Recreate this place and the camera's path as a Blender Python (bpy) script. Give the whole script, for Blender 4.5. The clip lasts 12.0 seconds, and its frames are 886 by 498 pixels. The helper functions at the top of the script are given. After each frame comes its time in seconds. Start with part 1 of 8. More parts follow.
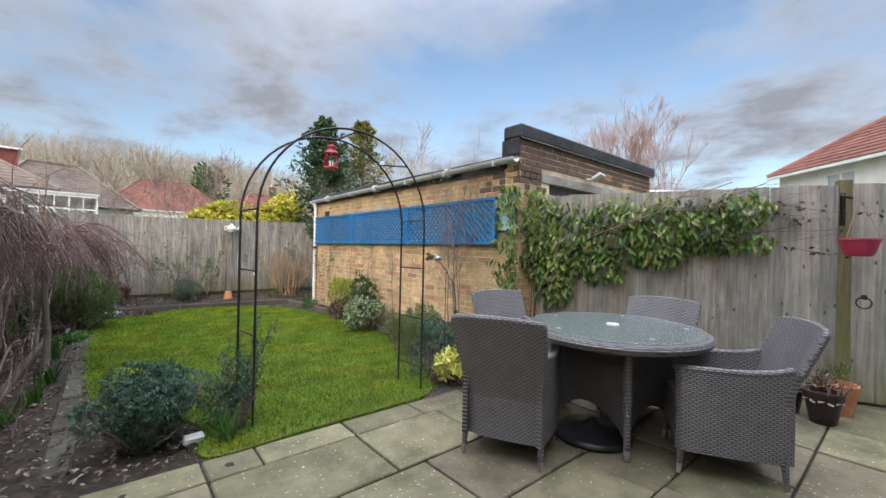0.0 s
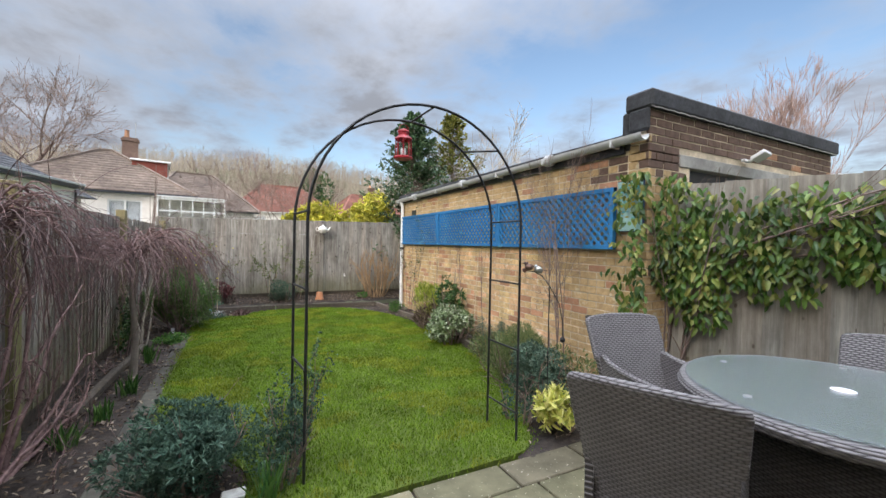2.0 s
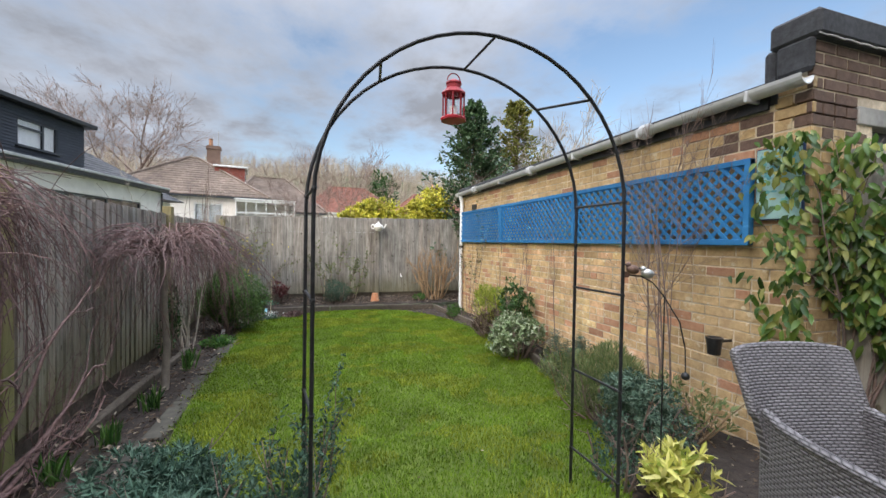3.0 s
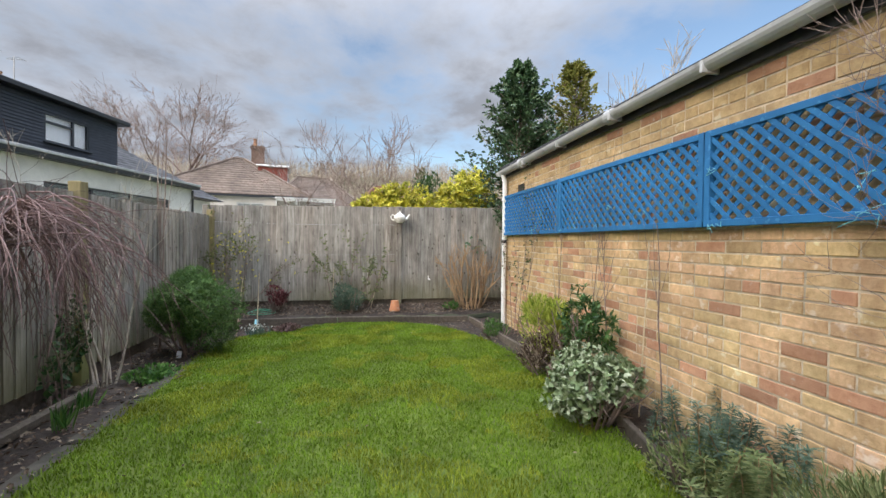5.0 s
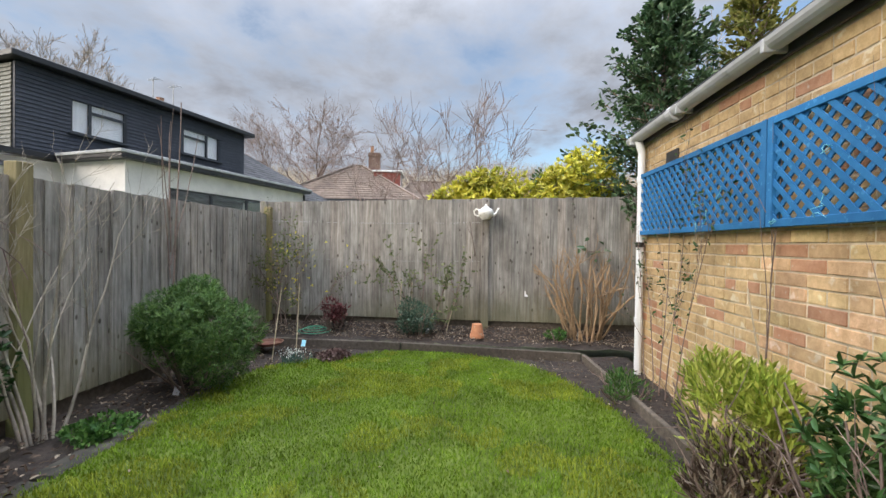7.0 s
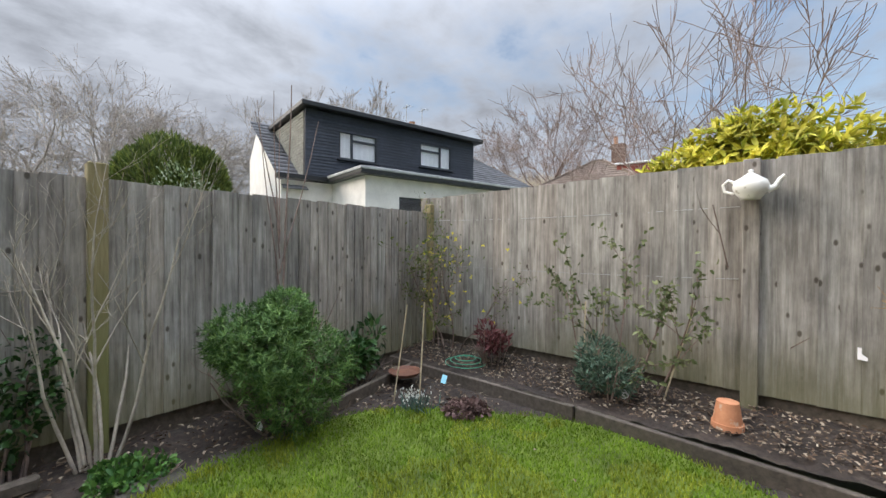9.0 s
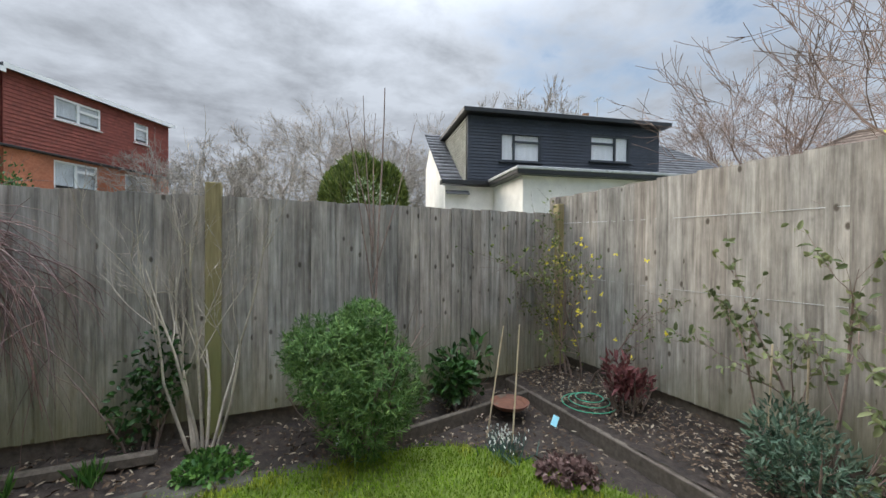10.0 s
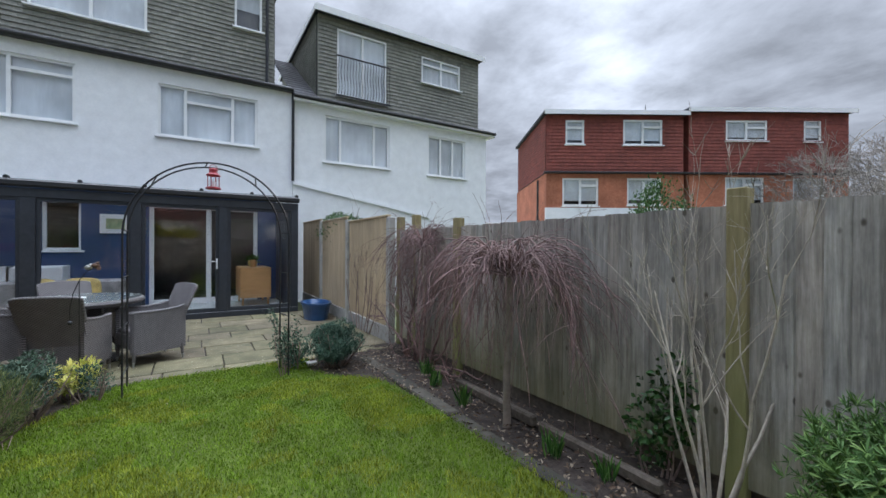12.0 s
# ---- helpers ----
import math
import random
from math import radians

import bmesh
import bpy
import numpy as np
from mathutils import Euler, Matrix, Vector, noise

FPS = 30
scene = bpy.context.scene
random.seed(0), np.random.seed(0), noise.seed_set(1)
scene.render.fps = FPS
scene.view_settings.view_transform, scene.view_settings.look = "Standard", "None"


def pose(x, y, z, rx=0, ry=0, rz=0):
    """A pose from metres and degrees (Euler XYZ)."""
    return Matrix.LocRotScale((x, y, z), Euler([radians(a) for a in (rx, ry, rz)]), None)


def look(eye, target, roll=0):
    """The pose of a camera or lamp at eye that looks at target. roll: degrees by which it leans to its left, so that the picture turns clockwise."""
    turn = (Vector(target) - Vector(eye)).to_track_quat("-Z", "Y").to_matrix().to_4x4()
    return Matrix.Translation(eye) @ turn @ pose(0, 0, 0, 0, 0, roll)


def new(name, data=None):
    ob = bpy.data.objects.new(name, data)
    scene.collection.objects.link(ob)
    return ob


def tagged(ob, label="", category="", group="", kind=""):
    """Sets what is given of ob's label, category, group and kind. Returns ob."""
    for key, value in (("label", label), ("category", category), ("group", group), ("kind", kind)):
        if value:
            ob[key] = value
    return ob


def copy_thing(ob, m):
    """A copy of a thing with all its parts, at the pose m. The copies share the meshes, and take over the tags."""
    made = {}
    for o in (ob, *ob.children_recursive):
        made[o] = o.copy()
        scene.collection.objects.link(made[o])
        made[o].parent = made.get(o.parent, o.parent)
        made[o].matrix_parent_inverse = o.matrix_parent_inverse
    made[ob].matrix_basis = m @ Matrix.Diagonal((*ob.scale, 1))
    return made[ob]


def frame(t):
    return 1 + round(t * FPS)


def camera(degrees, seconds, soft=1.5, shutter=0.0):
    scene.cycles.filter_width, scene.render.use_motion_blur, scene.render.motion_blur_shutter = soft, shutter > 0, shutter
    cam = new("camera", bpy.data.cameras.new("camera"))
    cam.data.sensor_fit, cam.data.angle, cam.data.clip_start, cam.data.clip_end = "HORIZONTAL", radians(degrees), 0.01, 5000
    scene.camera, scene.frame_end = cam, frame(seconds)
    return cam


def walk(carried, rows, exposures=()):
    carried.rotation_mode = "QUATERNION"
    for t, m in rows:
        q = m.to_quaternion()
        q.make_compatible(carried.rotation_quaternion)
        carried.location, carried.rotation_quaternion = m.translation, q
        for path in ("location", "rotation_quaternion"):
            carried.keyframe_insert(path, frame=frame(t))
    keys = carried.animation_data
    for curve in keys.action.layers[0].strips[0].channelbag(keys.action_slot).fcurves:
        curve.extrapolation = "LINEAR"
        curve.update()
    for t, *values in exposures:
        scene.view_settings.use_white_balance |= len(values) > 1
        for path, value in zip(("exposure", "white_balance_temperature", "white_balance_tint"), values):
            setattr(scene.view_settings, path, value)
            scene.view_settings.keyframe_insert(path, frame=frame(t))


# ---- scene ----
cam = camera(96.2, 12.0)
METRES, EYE, TILT, LEAN, TURN = 9.0, 1.35, 0.0, 0.0, -40.2
ROWS = [
    (0.0, 0.0, 0.0, 0.0, -0.0, 0.03, -1.25),
    (0.5, -0.0007, 0.0058, 0.0026, 1.0, -0.13, -1.28),
    (1.0, -0.0011, 0.0267, 0.0046, 3.67, -0.35, -1.27),
    (1.5, -0.0034, 0.0632, 0.0093, 7.98, -0.57, -1.23),
    (2.0, -0.0079, 0.0941, 0.0101, 13.22, -0.72, -1.15),
    (2.5, -0.0188, 0.1364, 0.006, 18.2, -0.81, -1.09),
    (3.0, -0.0295, 0.1802, 0.0063, 22.24, -0.95, -0.93),
    (3.5, -0.041, 0.2259, 0.0033, 24.86, -1.03, -0.81),
    (5.5, -0.1099, 0.4295, -0.0056, 31.06, -0.91, -0.7),
    (6.0, -0.1284, 0.4765, -0.0057, 34.22, -0.78, -0.78),
    (6.5, -0.1472, 0.5214, -0.0089, 39.14, -0.7, -0.83),
    (7.0, -0.168, 0.5646, -0.0052, 45.8, -0.7, -0.84),
    (9.0, -0.2815, 0.7355, -0.0044, 80.7, -0.59, -0.42),
    (9.5, -0.3143, 0.7749, -0.0, 91.55, -0.49, -0.5),
    (10.0, -0.3417, 0.8059, 0.0022, 106.54, -0.54, -0.4),
    (10.5, -0.3769, 0.8275, -0.0008, 125.32, -0.49, -0.24),
    (11.0, -0.4069, 0.8344, 0.001, 146.2, -0.28, -0.14),
    (11.5, -0.4261, 0.8313, 0.0072, 168.0, -0.17, -0.25),
    (12.0, -0.4424, 0.8161, 0.0118, 188.3, -0.12, -0.24),
]
walk(cam, [(t, pose(0, 0, EYE, TILT, LEAN, TURN) @ pose(METRES * x, METRES * y, METRES * z, 90 + pitch, roll, yaw)) for t, x, y, z, yaw, pitch, roll in ROWS],
     exposures=((0.0, 0.78, 6400, 10), (7.0, 0.80, 6450, 10), (9.5, 0.82, 6450, 8), (10.5, 0.84, 6450, 6), (11.0, 0.78, 6300, 7), (12.0, 0.62, 6100, 9)))
SKY_STRENGTH, SUN_STRENGTH, CLOUD_LIGHT, CLOUD_GLOW = 0.11, 2.5, 4.6, 4.2
CLOUD_SHIFT = (3.2, 1.7, 0.0)

# ---- world and sun ----
SUN_DIR = Vector((-0.74, -0.56, 0.375)).normalized()
world = bpy.data.worlds.new("world")
scene.world = world
world.use_nodes = True
wn = world.node_tree
wn.nodes.clear()


def wnode(kind, **kw):
    n = wn.nodes.new(kind)
    for k, v in kw.items():
        if k in n.inputs:
            n.inputs[k].default_value = v
    return n


w_out = wnode("ShaderNodeOutputWorld")
w_bg = wnode("ShaderNodeBackground", Strength=SKY_STRENGTH)
w_sky = wn.nodes.new("ShaderNodeTexSky")
w_sky.sky_type = "NISHITA"
w_sky.sun_disc = False
w_sky.sun_elevation = math.asin(SUN_DIR.z)
w_sky.sun_rotation = math.atan2(SUN_DIR.x, SUN_DIR.y)
w_co = wnode("ShaderNodeTexCoord")
w_sep = wnode("ShaderNodeSeparateXYZ")
wn.links.new(w_co.outputs["Generated"], w_sep.inputs[0])


def wmath(op, a, b=None, c=None, clamp=False):
    n = wn.nodes.new("ShaderNodeMath")
    n.operation, n.use_clamp = op, clamp
    for i, v in enumerate((a, b, c)):
        if v is None:
            continue
        if isinstance(v, (int, float)):
            n.inputs[i].default_value = v
        else:
            wn.links.new(v, n.inputs[i])
    return n.outputs[0]


# clouds lie on a flat layer overhead, so they crowd together towards the horizon
w_h = wmath("ADD", wmath("MAXIMUM", w_sep.outputs[2], 0.0), 0.16)
w_cx, w_cy = wmath("DIVIDE", w_sep.outputs[0], w_h), wmath("DIVIDE", w_sep.outputs[1], w_h)
w_plane = wnode("ShaderNodeCombineXYZ")
wn.links.new(w_cx, w_plane.inputs[0])
wn.links.new(w_cy, w_plane.inputs[1])
w_n1 = wnode("ShaderNodeTexNoise", Scale=0.62, Detail=8.0, Roughness=0.58, Distortion=0.1)
w_n2 = wnode("ShaderNodeTexNoise", Scale=3.1, Detail=8.0, Roughness=0.6, Distortion=0.15)
w_map = wnode("ShaderNodeMapping")
w_map.inputs["Location"].default_value = CLOUD_SHIFT
w_map.inputs["Scale"].default_value = (1.0, 0.85, 1.0)
wn.links.new(w_plane.outputs[0], w_map.inputs[0])
for n in (w_n1, w_n2):
    wn.links.new(w_map.outputs[0], n.inputs["Vector"])
# how near a direction is to the veiled sun
w_dot = wn.nodes.new("ShaderNodeVectorMath")
w_dot.operation = "DOT_PRODUCT"
w_dot.inputs[1].default_value = SUN_DIR
wn.links.new(w_co.outputs["Generated"], w_dot.inputs[0])
w_near = wmath("MULTIPLY_ADD", w_dot.outputs["Value"], 0.5, 0.5)
w_cover = wmath("ADD", wmath("MULTIPLY", w_n1.outputs[0], 0.7), wmath("MULTIPLY", w_n2.outputs[0], 0.3))
w_cover = wmath("ADD", w_cover, wmath("MULTIPLY_ADD", wmath("POWER", w_near, 3.0), 0.40, -0.015))
w_low = wmath("SUBTRACT", 1.0, wmath("MULTIPLY", w_sep.outputs[2], 2.2), clamp=True)
w_cover = wmath("ADD", w_cover, wmath("MULTIPLY", w_low, 0.06))
w_ramp = wn.nodes.new("ShaderNodeMapRange")
w_ramp.inputs[1].default_value, w_ramp.inputs[2].default_value = 0.40, 0.60
w_ramp.interpolation_type = "SMOOTHSTEP"
wn.links.new(w_cover, w_ramp.inputs[0])
# cloud light: greyer where thick, bright where thin and near the sun
w_glow = wmath("MULTIPLY", wmath("POWER", w_near, 170.0), CLOUD_GLOW)
w_thick = wn.nodes.new("ShaderNodeMapRange")
w_thick.inputs[1].default_value, w_thick.inputs[2].default_value = 0.40, 0.62
w_thick.inputs[3].default_value, w_thick.inputs[4].default_value = 1.38, 0.80
wn.links.new(wmath("ADD", wmath("MULTIPLY", w_n1.outputs[0], 0.32), wmath("MULTIPLY", w_n2.outputs[0], 0.68)), w_thick.inputs[0])
# an overcast dome is brighter overhead than at the horizon
w_dome = wmath("MULTIPLY_ADD", wmath("POWER", wmath("MAXIMUM", w_sep.outputs[2], 0.0), 5.0), 6.8, 0.47)
w_lum = wmath("MULTIPLY", wmath("MULTIPLY", wmath("ADD", CLOUD_LIGHT, w_glow), w_dome), w_thick.outputs[0])
# clouds away from the sun are lit from the front
w_lum = wmath("MULTIPLY", w_lum, wmath("MULTIPLY_ADD", w_near, -0.02, 1.19))
w_cloud = wn.nodes.new("ShaderNodeVectorMath")
w_cloud.operation = "SCALE"
w_cloud.inputs[0].default_value = (0.90, 0.955, 1.085)
wn.links.new(w_lum, w_cloud.inputs["Scale"])
w_mix = wn.nodes.new("ShaderNodeMix")
w_mix.data_type = "RGBA"
wn.links.new(w_ramp.outputs[0], w_mix.inputs["Factor"])
wn.links.new(w_sky.outputs[0], w_mix.inputs["A"])
wn.links.new(w_cloud.outputs[0], w_mix.inputs["B"])
wn.links.new(w_mix.outputs["Result"], w_bg.inputs["Color"])
wn.links.new(w_bg.outputs[0], w_out.inputs[0])

sun = new("sun", bpy.data.lights.new("sun", "SUN"))
sun.data.energy, sun.data.angle, sun.data.color = SUN_STRENGTH, radians(38), (1.0, 0.9, 0.78)
sun.matrix_world = look(SUN_DIR * 60, (0, 0, 0))

# ---- materials ----


def material(name, c1, c2, scale=6.0, stretch=(1, 1, 1), rough=0.8, bump=0.25, vary=0.15, big=0.35, metallic=0.0,
             island=False, spot=None, spot_scale=20.0, spot_at=0.62, low=None, coat=0.0, spec=0.5, knots=None, tint=None, blotch=0.0):
    """A procedural surface: fine grain between two colours, broad uneven patches, a tone of its own for each piece."""
    m = bpy.data.materials.new(name)
    m.use_nodes = True
    nt = m.node_tree
    b = nt.nodes["Principled BSDF"]
    N, L = nt.nodes.new, nt.links.new
    geo = N("ShaderNodeNewGeometry")
    info = N("ShaderNodeObjectInfo")
    rnd = geo.outputs["Random Per Island"] if island else info.outputs["Random"]
    shift = N("ShaderNodeVectorMath")
    shift.operation = "MULTIPLY_ADD"
    shift.inputs[1].default_value = (17.0, 13.0, 11.0)
    L(rnd, shift.inputs[0])
    L(geo.outputs["Position"], shift.inputs[2])
    mp = N("ShaderNodeMapping")
    mp.inputs["Scale"].default_value = stretch
    L(shift.outputs[0], mp.inputs[0])
    n1 = N("ShaderNodeTexNoise")
    n1.inputs["Scale"].default_value, n1.inputs["Detail"].default_value = scale, 6.0
    n1.inputs["Roughness"].default_value = 0.65
    L(mp.outputs[0], n1.inputs["Vector"])
    r1 = N("ShaderNodeValToRGB")
    r1.color_ramp.elements[0].position, r1.color_ramp.elements[1].position = 0.32, 0.68
    r1.color_ramp.elements[0].color, r1.color_ramp.elements[1].color = (*c1, 1), (*c2, 1)
    L(n1.outputs[0], r1.inputs[0])
    col = r1.outputs[0]
    n2 = N("ShaderNodeTexNoise")
    n2.inputs["Scale"].default_value, n2.inputs["Detail"].default_value = scale * 0.13, 3.0
    L(geo.outputs["Position"], n2.inputs["Vector"])
    if spot:
        n3 = N("ShaderNodeTexNoise")
        n3.inputs["Scale"].default_value, n3.inputs["Detail"].default_value = spot_scale, 4.0
        L(geo.outputs["Position"], n3.inputs["Vector"])
        rs = N("ShaderNodeMapRange")
        rs.inputs[1].default_value, rs.inputs[2].default_value = spot_at, spot_at + 0.08
        L(n3.outputs[0], rs.inputs[0])
        ms = N("ShaderNodeMix")
        ms.data_type = "RGBA"
        L(rs.outputs[0], ms.inputs["Factor"])
        L(col, ms.inputs["A"])
        ms.inputs["B"].default_value = (*spot, 1)
        col = ms.outputs["Result"]
    if knots:
        # dark oval knots, a few to each board
        kcol, ksize = knots
        km = N("ShaderNodeMapping")
        km.inputs["Scale"].default_value = (10.0, 10.0, 5.6)
        L(shift.outputs[0], km.inputs[0])
        vo = N("ShaderNodeTexVoronoi")
        vo.inputs["Scale"].default_value = 1.0
        L(km.outputs[0], vo.inputs["Vector"])
        kr = N("ShaderNodeMapRange")
        kr.inputs[1].default_value, kr.inputs[2].default_value = ksize, ksize * 0.45
        kr.interpolation_type = "SMOOTHSTEP"
        L(vo.outputs["Distance"], kr.inputs[0])
        mk = N("ShaderNodeMix")
        mk.data_type = "RGBA"
        L(kr.outputs[0], mk.inputs["Factor"])
        L(col, mk.inputs["A"])
        mk.inputs["B"].default_value = (*kcol, 1)
        col = mk.outputs["Result"]
    if blotch:
        # weathering in uneven patches that run over several boards
        bl_ = N("ShaderNodeTexNoise")
        bl_.inputs["Scale"].default_value, bl_.inputs["Detail"].default_value = 2.4, 5.0
        bl_.inputs["Roughness"].default_value = 0.7
        bm_ = N("ShaderNodeMapping")
        bm_.inputs["Scale"].default_value = (2.2, 2.2, 0.9)
        L(geo.outputs["Position"], bm_.inputs[0])
        L(bm_.outputs[0], bl_.inputs["Vector"])
        br_ = N("ShaderNodeMapRange")
        br_.inputs[1].default_value, br_.inputs[2].default_value = 0.32, 0.68
        br_.inputs[3].default_value, br_.inputs[4].default_value = 1 - blotch, 1 + blotch
        L(bl_.outputs[0], br_.inputs[0])
        bx_ = N("ShaderNodeHueSaturation")
        L(br_.outputs[0], bx_.inputs["Value"])
        L(col, bx_.inputs["Color"])
        col = bx_.outputs[0]
    if tint:
        # every piece leans its own way between two casts
        th = N("ShaderNodeMath")
        th.operation = "FRACT"
        tm = N("ShaderNodeMath")
        tm.operation = "MULTIPLY"
        tm.inputs[1].default_value = 7.31
        L(rnd, tm.inputs[0])
        L(tm.outputs[0], th.inputs[0])
        tc = N("ShaderNodeMix")
        tc.data_type = "RGBA"
        L(th.outputs[0], tc.inputs["Factor"])
        tc.inputs["A"].default_value, tc.inputs["B"].default_value = (*tint[0], 1), (*tint[1], 1)
        tx = N("ShaderNodeMix")
        tx.data_type, tx.blend_type = "RGBA", "MULTIPLY"
        tx.inputs["Factor"].default_value = 1.0
        L(col, tx.inputs["A"])
        L(tc.outputs["Result"], tx.inputs["B"])
        col = tx.outputs["Result"]
    if low:
        # algae that creeps up from the damp foot of the boards, with a ragged edge
        tint, z0, z1 = low
        sp = N("ShaderNodeSeparateXYZ")
        L(geo.outputs["Position"], sp.inputs[0])
        ad = N("ShaderNodeMath")
        ad.operation = "MULTIPLY_ADD"
        ad.inputs[1].default_value = 1.1
        L(n2.outputs[0], ad.inputs[0])
        L(sp.outputs[2], ad.inputs[2])
        rg = N("ShaderNodeMapRange")
        rg.inputs[1].default_value, rg.inputs[2].default_value = z0 + 0.55, z1 + 0.55
        rg.inputs[3].default_value, rg.inputs[4].default_value = 0.75, 0.0
        L(ad.outputs[0], rg.inputs[0])
        ml = N("ShaderNodeMix")
        ml.data_type, ml.blend_type = "RGBA", "MIX"
        L(rg.outputs[0], ml.inputs["Factor"])
        L(col, ml.inputs["A"])
        ml.inputs["B"].default_value = (*tint, 1)
        col = ml.outputs["Result"]
    hs = N("ShaderNodeHueSaturation")
    v1 = N("ShaderNodeMapRange")
    v1.inputs[3].default_value, v1.inputs[4].default_value = 1 - vary, 1 + vary
    L(rnd, v1.inputs[0])
    v2 = N("ShaderNodeMapRange")
    v2.inputs[1].default_value, v2.inputs[2].default_value = 0.3, 0.7
    v2.inputs[3].default_value, v2.inputs[4].default_value = 1 - big, 1 + big
    L(n2.outputs[0], v2.inputs[0])
    vm = N("ShaderNodeMath")
    vm.operation = "MULTIPLY"
    L(v1.outputs[0], vm.inputs[0])
    L(v2.outputs[0], vm.inputs[1])
    L(vm.outputs[0], hs.inputs["Value"])
    L(col, hs.inputs["Color"])
    L(hs.outputs[0], b.inputs["Base Color"])
    b.inputs["Roughness"].default_value, b.inputs["Metallic"].default_value = rough, metallic
    b.inputs["Coat Weight"].default_value = coat
    b.inputs["Specular IOR Level"].default_value = spec
    if bump:
        bp = N("ShaderNodeBump")
        bp.inputs["Strength"].default_value, bp.inputs["Distance"].default_value = bump, 0.01
        L(n1.outputs[0], bp.inputs["Height"])
        L(bp.outputs[0], b.inputs["Normal"])
    return m


def leafy(name, colours, rough=0.5, through_light=0.25, vary=0.2, spec=0.25):
    """Foliage: every leaf takes a colour of its own from the list, and lets some light through."""
    m = bpy.data.materials.new(name)
    m.use_nodes = True
    nt = m.node_tree
    b = nt.nodes["Principled BSDF"]
    N, L = nt.nodes.new, nt.links.new
    geo = N("ShaderNodeNewGeometry")
    ramp = N("ShaderNodeValToRGB")
    e = ramp.color_ramp.elements
    while len(e) < len(colours):
        e.new(0.5)
    for i, c in enumerate(colours):
        e[i].position = i / max(1, len(colours) - 1)
        e[i].color = (*c, 1)
    L(geo.outputs["Random Per Island"], ramp.inputs[0])
    noi = N("ShaderNodeTexNoise")
    noi.inputs["Scale"].default_value = 3.0
    L(geo.outputs["Position"], noi.inputs["Vector"])
    mr = N("ShaderNodeMapRange")
    mr.inputs[1].default_value, mr.inputs[2].default_value = 0.3, 0.7
    mr.inputs[3].default_value, mr.inputs[4].default_value = 1 - vary, 1 + vary
    L(noi.outputs[0], mr.inputs[0])
    hs = N("ShaderNodeHueSaturation")
    L(mr.outputs[0], hs.inputs["Value"])
    L(ramp.outputs[0], hs.inputs["Color"])
    L(hs.outputs[0], b.inputs["Base Color"])
    b.inputs["Roughness"].default_value, b.inputs["Specular IOR Level"].default_value = rough, spec
    tr = N("ShaderNodeBsdfTranslucent")
    L(hs.outputs[0], tr.inputs[0])
    mx = N("ShaderNodeMixShader")
    mx.inputs[0].default_value = through_light
    L(b.outputs[0], mx.inputs[1])
    L(tr.outputs[0], mx.inputs[2])
    L(mx.outputs[0], nt.nodes["Material Output"].inputs[0])
    return m


def glassy(name, tint=(1, 1, 1), gloss_rough=0.01, extra=0.0):
    """Thin window glass: clear, with the mirror of its surface."""
    m = bpy.data.materials.new(name)
    m.use_nodes = True
    nt = m.node_tree
    nt.nodes.remove(nt.nodes["Principled BSDF"])
    N, L = nt.nodes.new, nt.links.new
    t, g, f, x = N("ShaderNodeBsdfTransparent"), N("ShaderNodeBsdfGlossy"), N("ShaderNodeLayerWeight"), N("ShaderNodeMixShader")
    t.inputs[0].default_value = (*tint, 1)
    g.inputs["Roughness"].default_value = gloss_rough
    f.inputs[0].default_value = 0.5
    p = N("ShaderNodeMath")
    p.operation = "POWER"
    p.inputs[1].default_value = 4.5
    L(f.outputs["Facing"], p.inputs[0])
    a = N("ShaderNodeMath")
    a.operation, a.use_clamp = "MULTIPLY_ADD", True
    a.inputs[1].default_value, a.inputs[2].default_value = 0.9, 0.05 + extra
    L(p.outputs[0], a.inputs[0])
    L(a.outputs[0], x.inputs[0])
    L(t.outputs[0], x.inputs[1])
    L(g.outputs[0], x.inputs[2])
    L(x.outputs[0], nt.nodes["Material Output"].inputs[0])
    return m


M_FENCE = material("weathered_fence_wood", (0.165, 0.15, 0.133), (0.39, 0.363, 0.333), 3.6, (11, 11, 0.6), 0.85, 0.55, 0.15, 0.2,
                   low=((0.18, 0.175, 0.068), 0.0, 0.7), knots=((0.085, 0.072, 0.058), 0.165), tint=((1.05, 1.0, 0.95), (0.97, 1.0, 1.0)), blotch=0.34)
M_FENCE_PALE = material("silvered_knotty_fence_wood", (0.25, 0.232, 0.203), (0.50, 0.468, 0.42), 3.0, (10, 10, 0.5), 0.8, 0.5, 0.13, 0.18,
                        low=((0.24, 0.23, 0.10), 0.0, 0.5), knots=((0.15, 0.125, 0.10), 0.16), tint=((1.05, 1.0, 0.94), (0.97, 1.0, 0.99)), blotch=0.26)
M_POST = material("fence_post_wood", (0.17, 0.14, 0.062), (0.28, 0.235, 0.12), 5, (8, 8, 0.8), 0.85, 0.5, 0.15, 0.25,
                  low=((0.22, 0.24, 0.08), 0.2, 1.2))
M_SLEEPER = material("damp_edging_wood", (0.055, 0.045, 0.034), (0.12, 0.098, 0.076), 6, (4, 4, 4), 0.85, 0.5, 0.15, 0.3)
M_PANEL = material("new_panel_wood", (0.42, 0.32, 0.20), (0.56, 0.44, 0.29), 4, (9, 9, 0.7), 0.75, 0.4, 0.1, 0.2)
M_CONCRETE = material("concrete", (0.30, 0.29, 0.27), (0.44, 0.43, 0.40), 12, rough=0.9, bump=0.4)
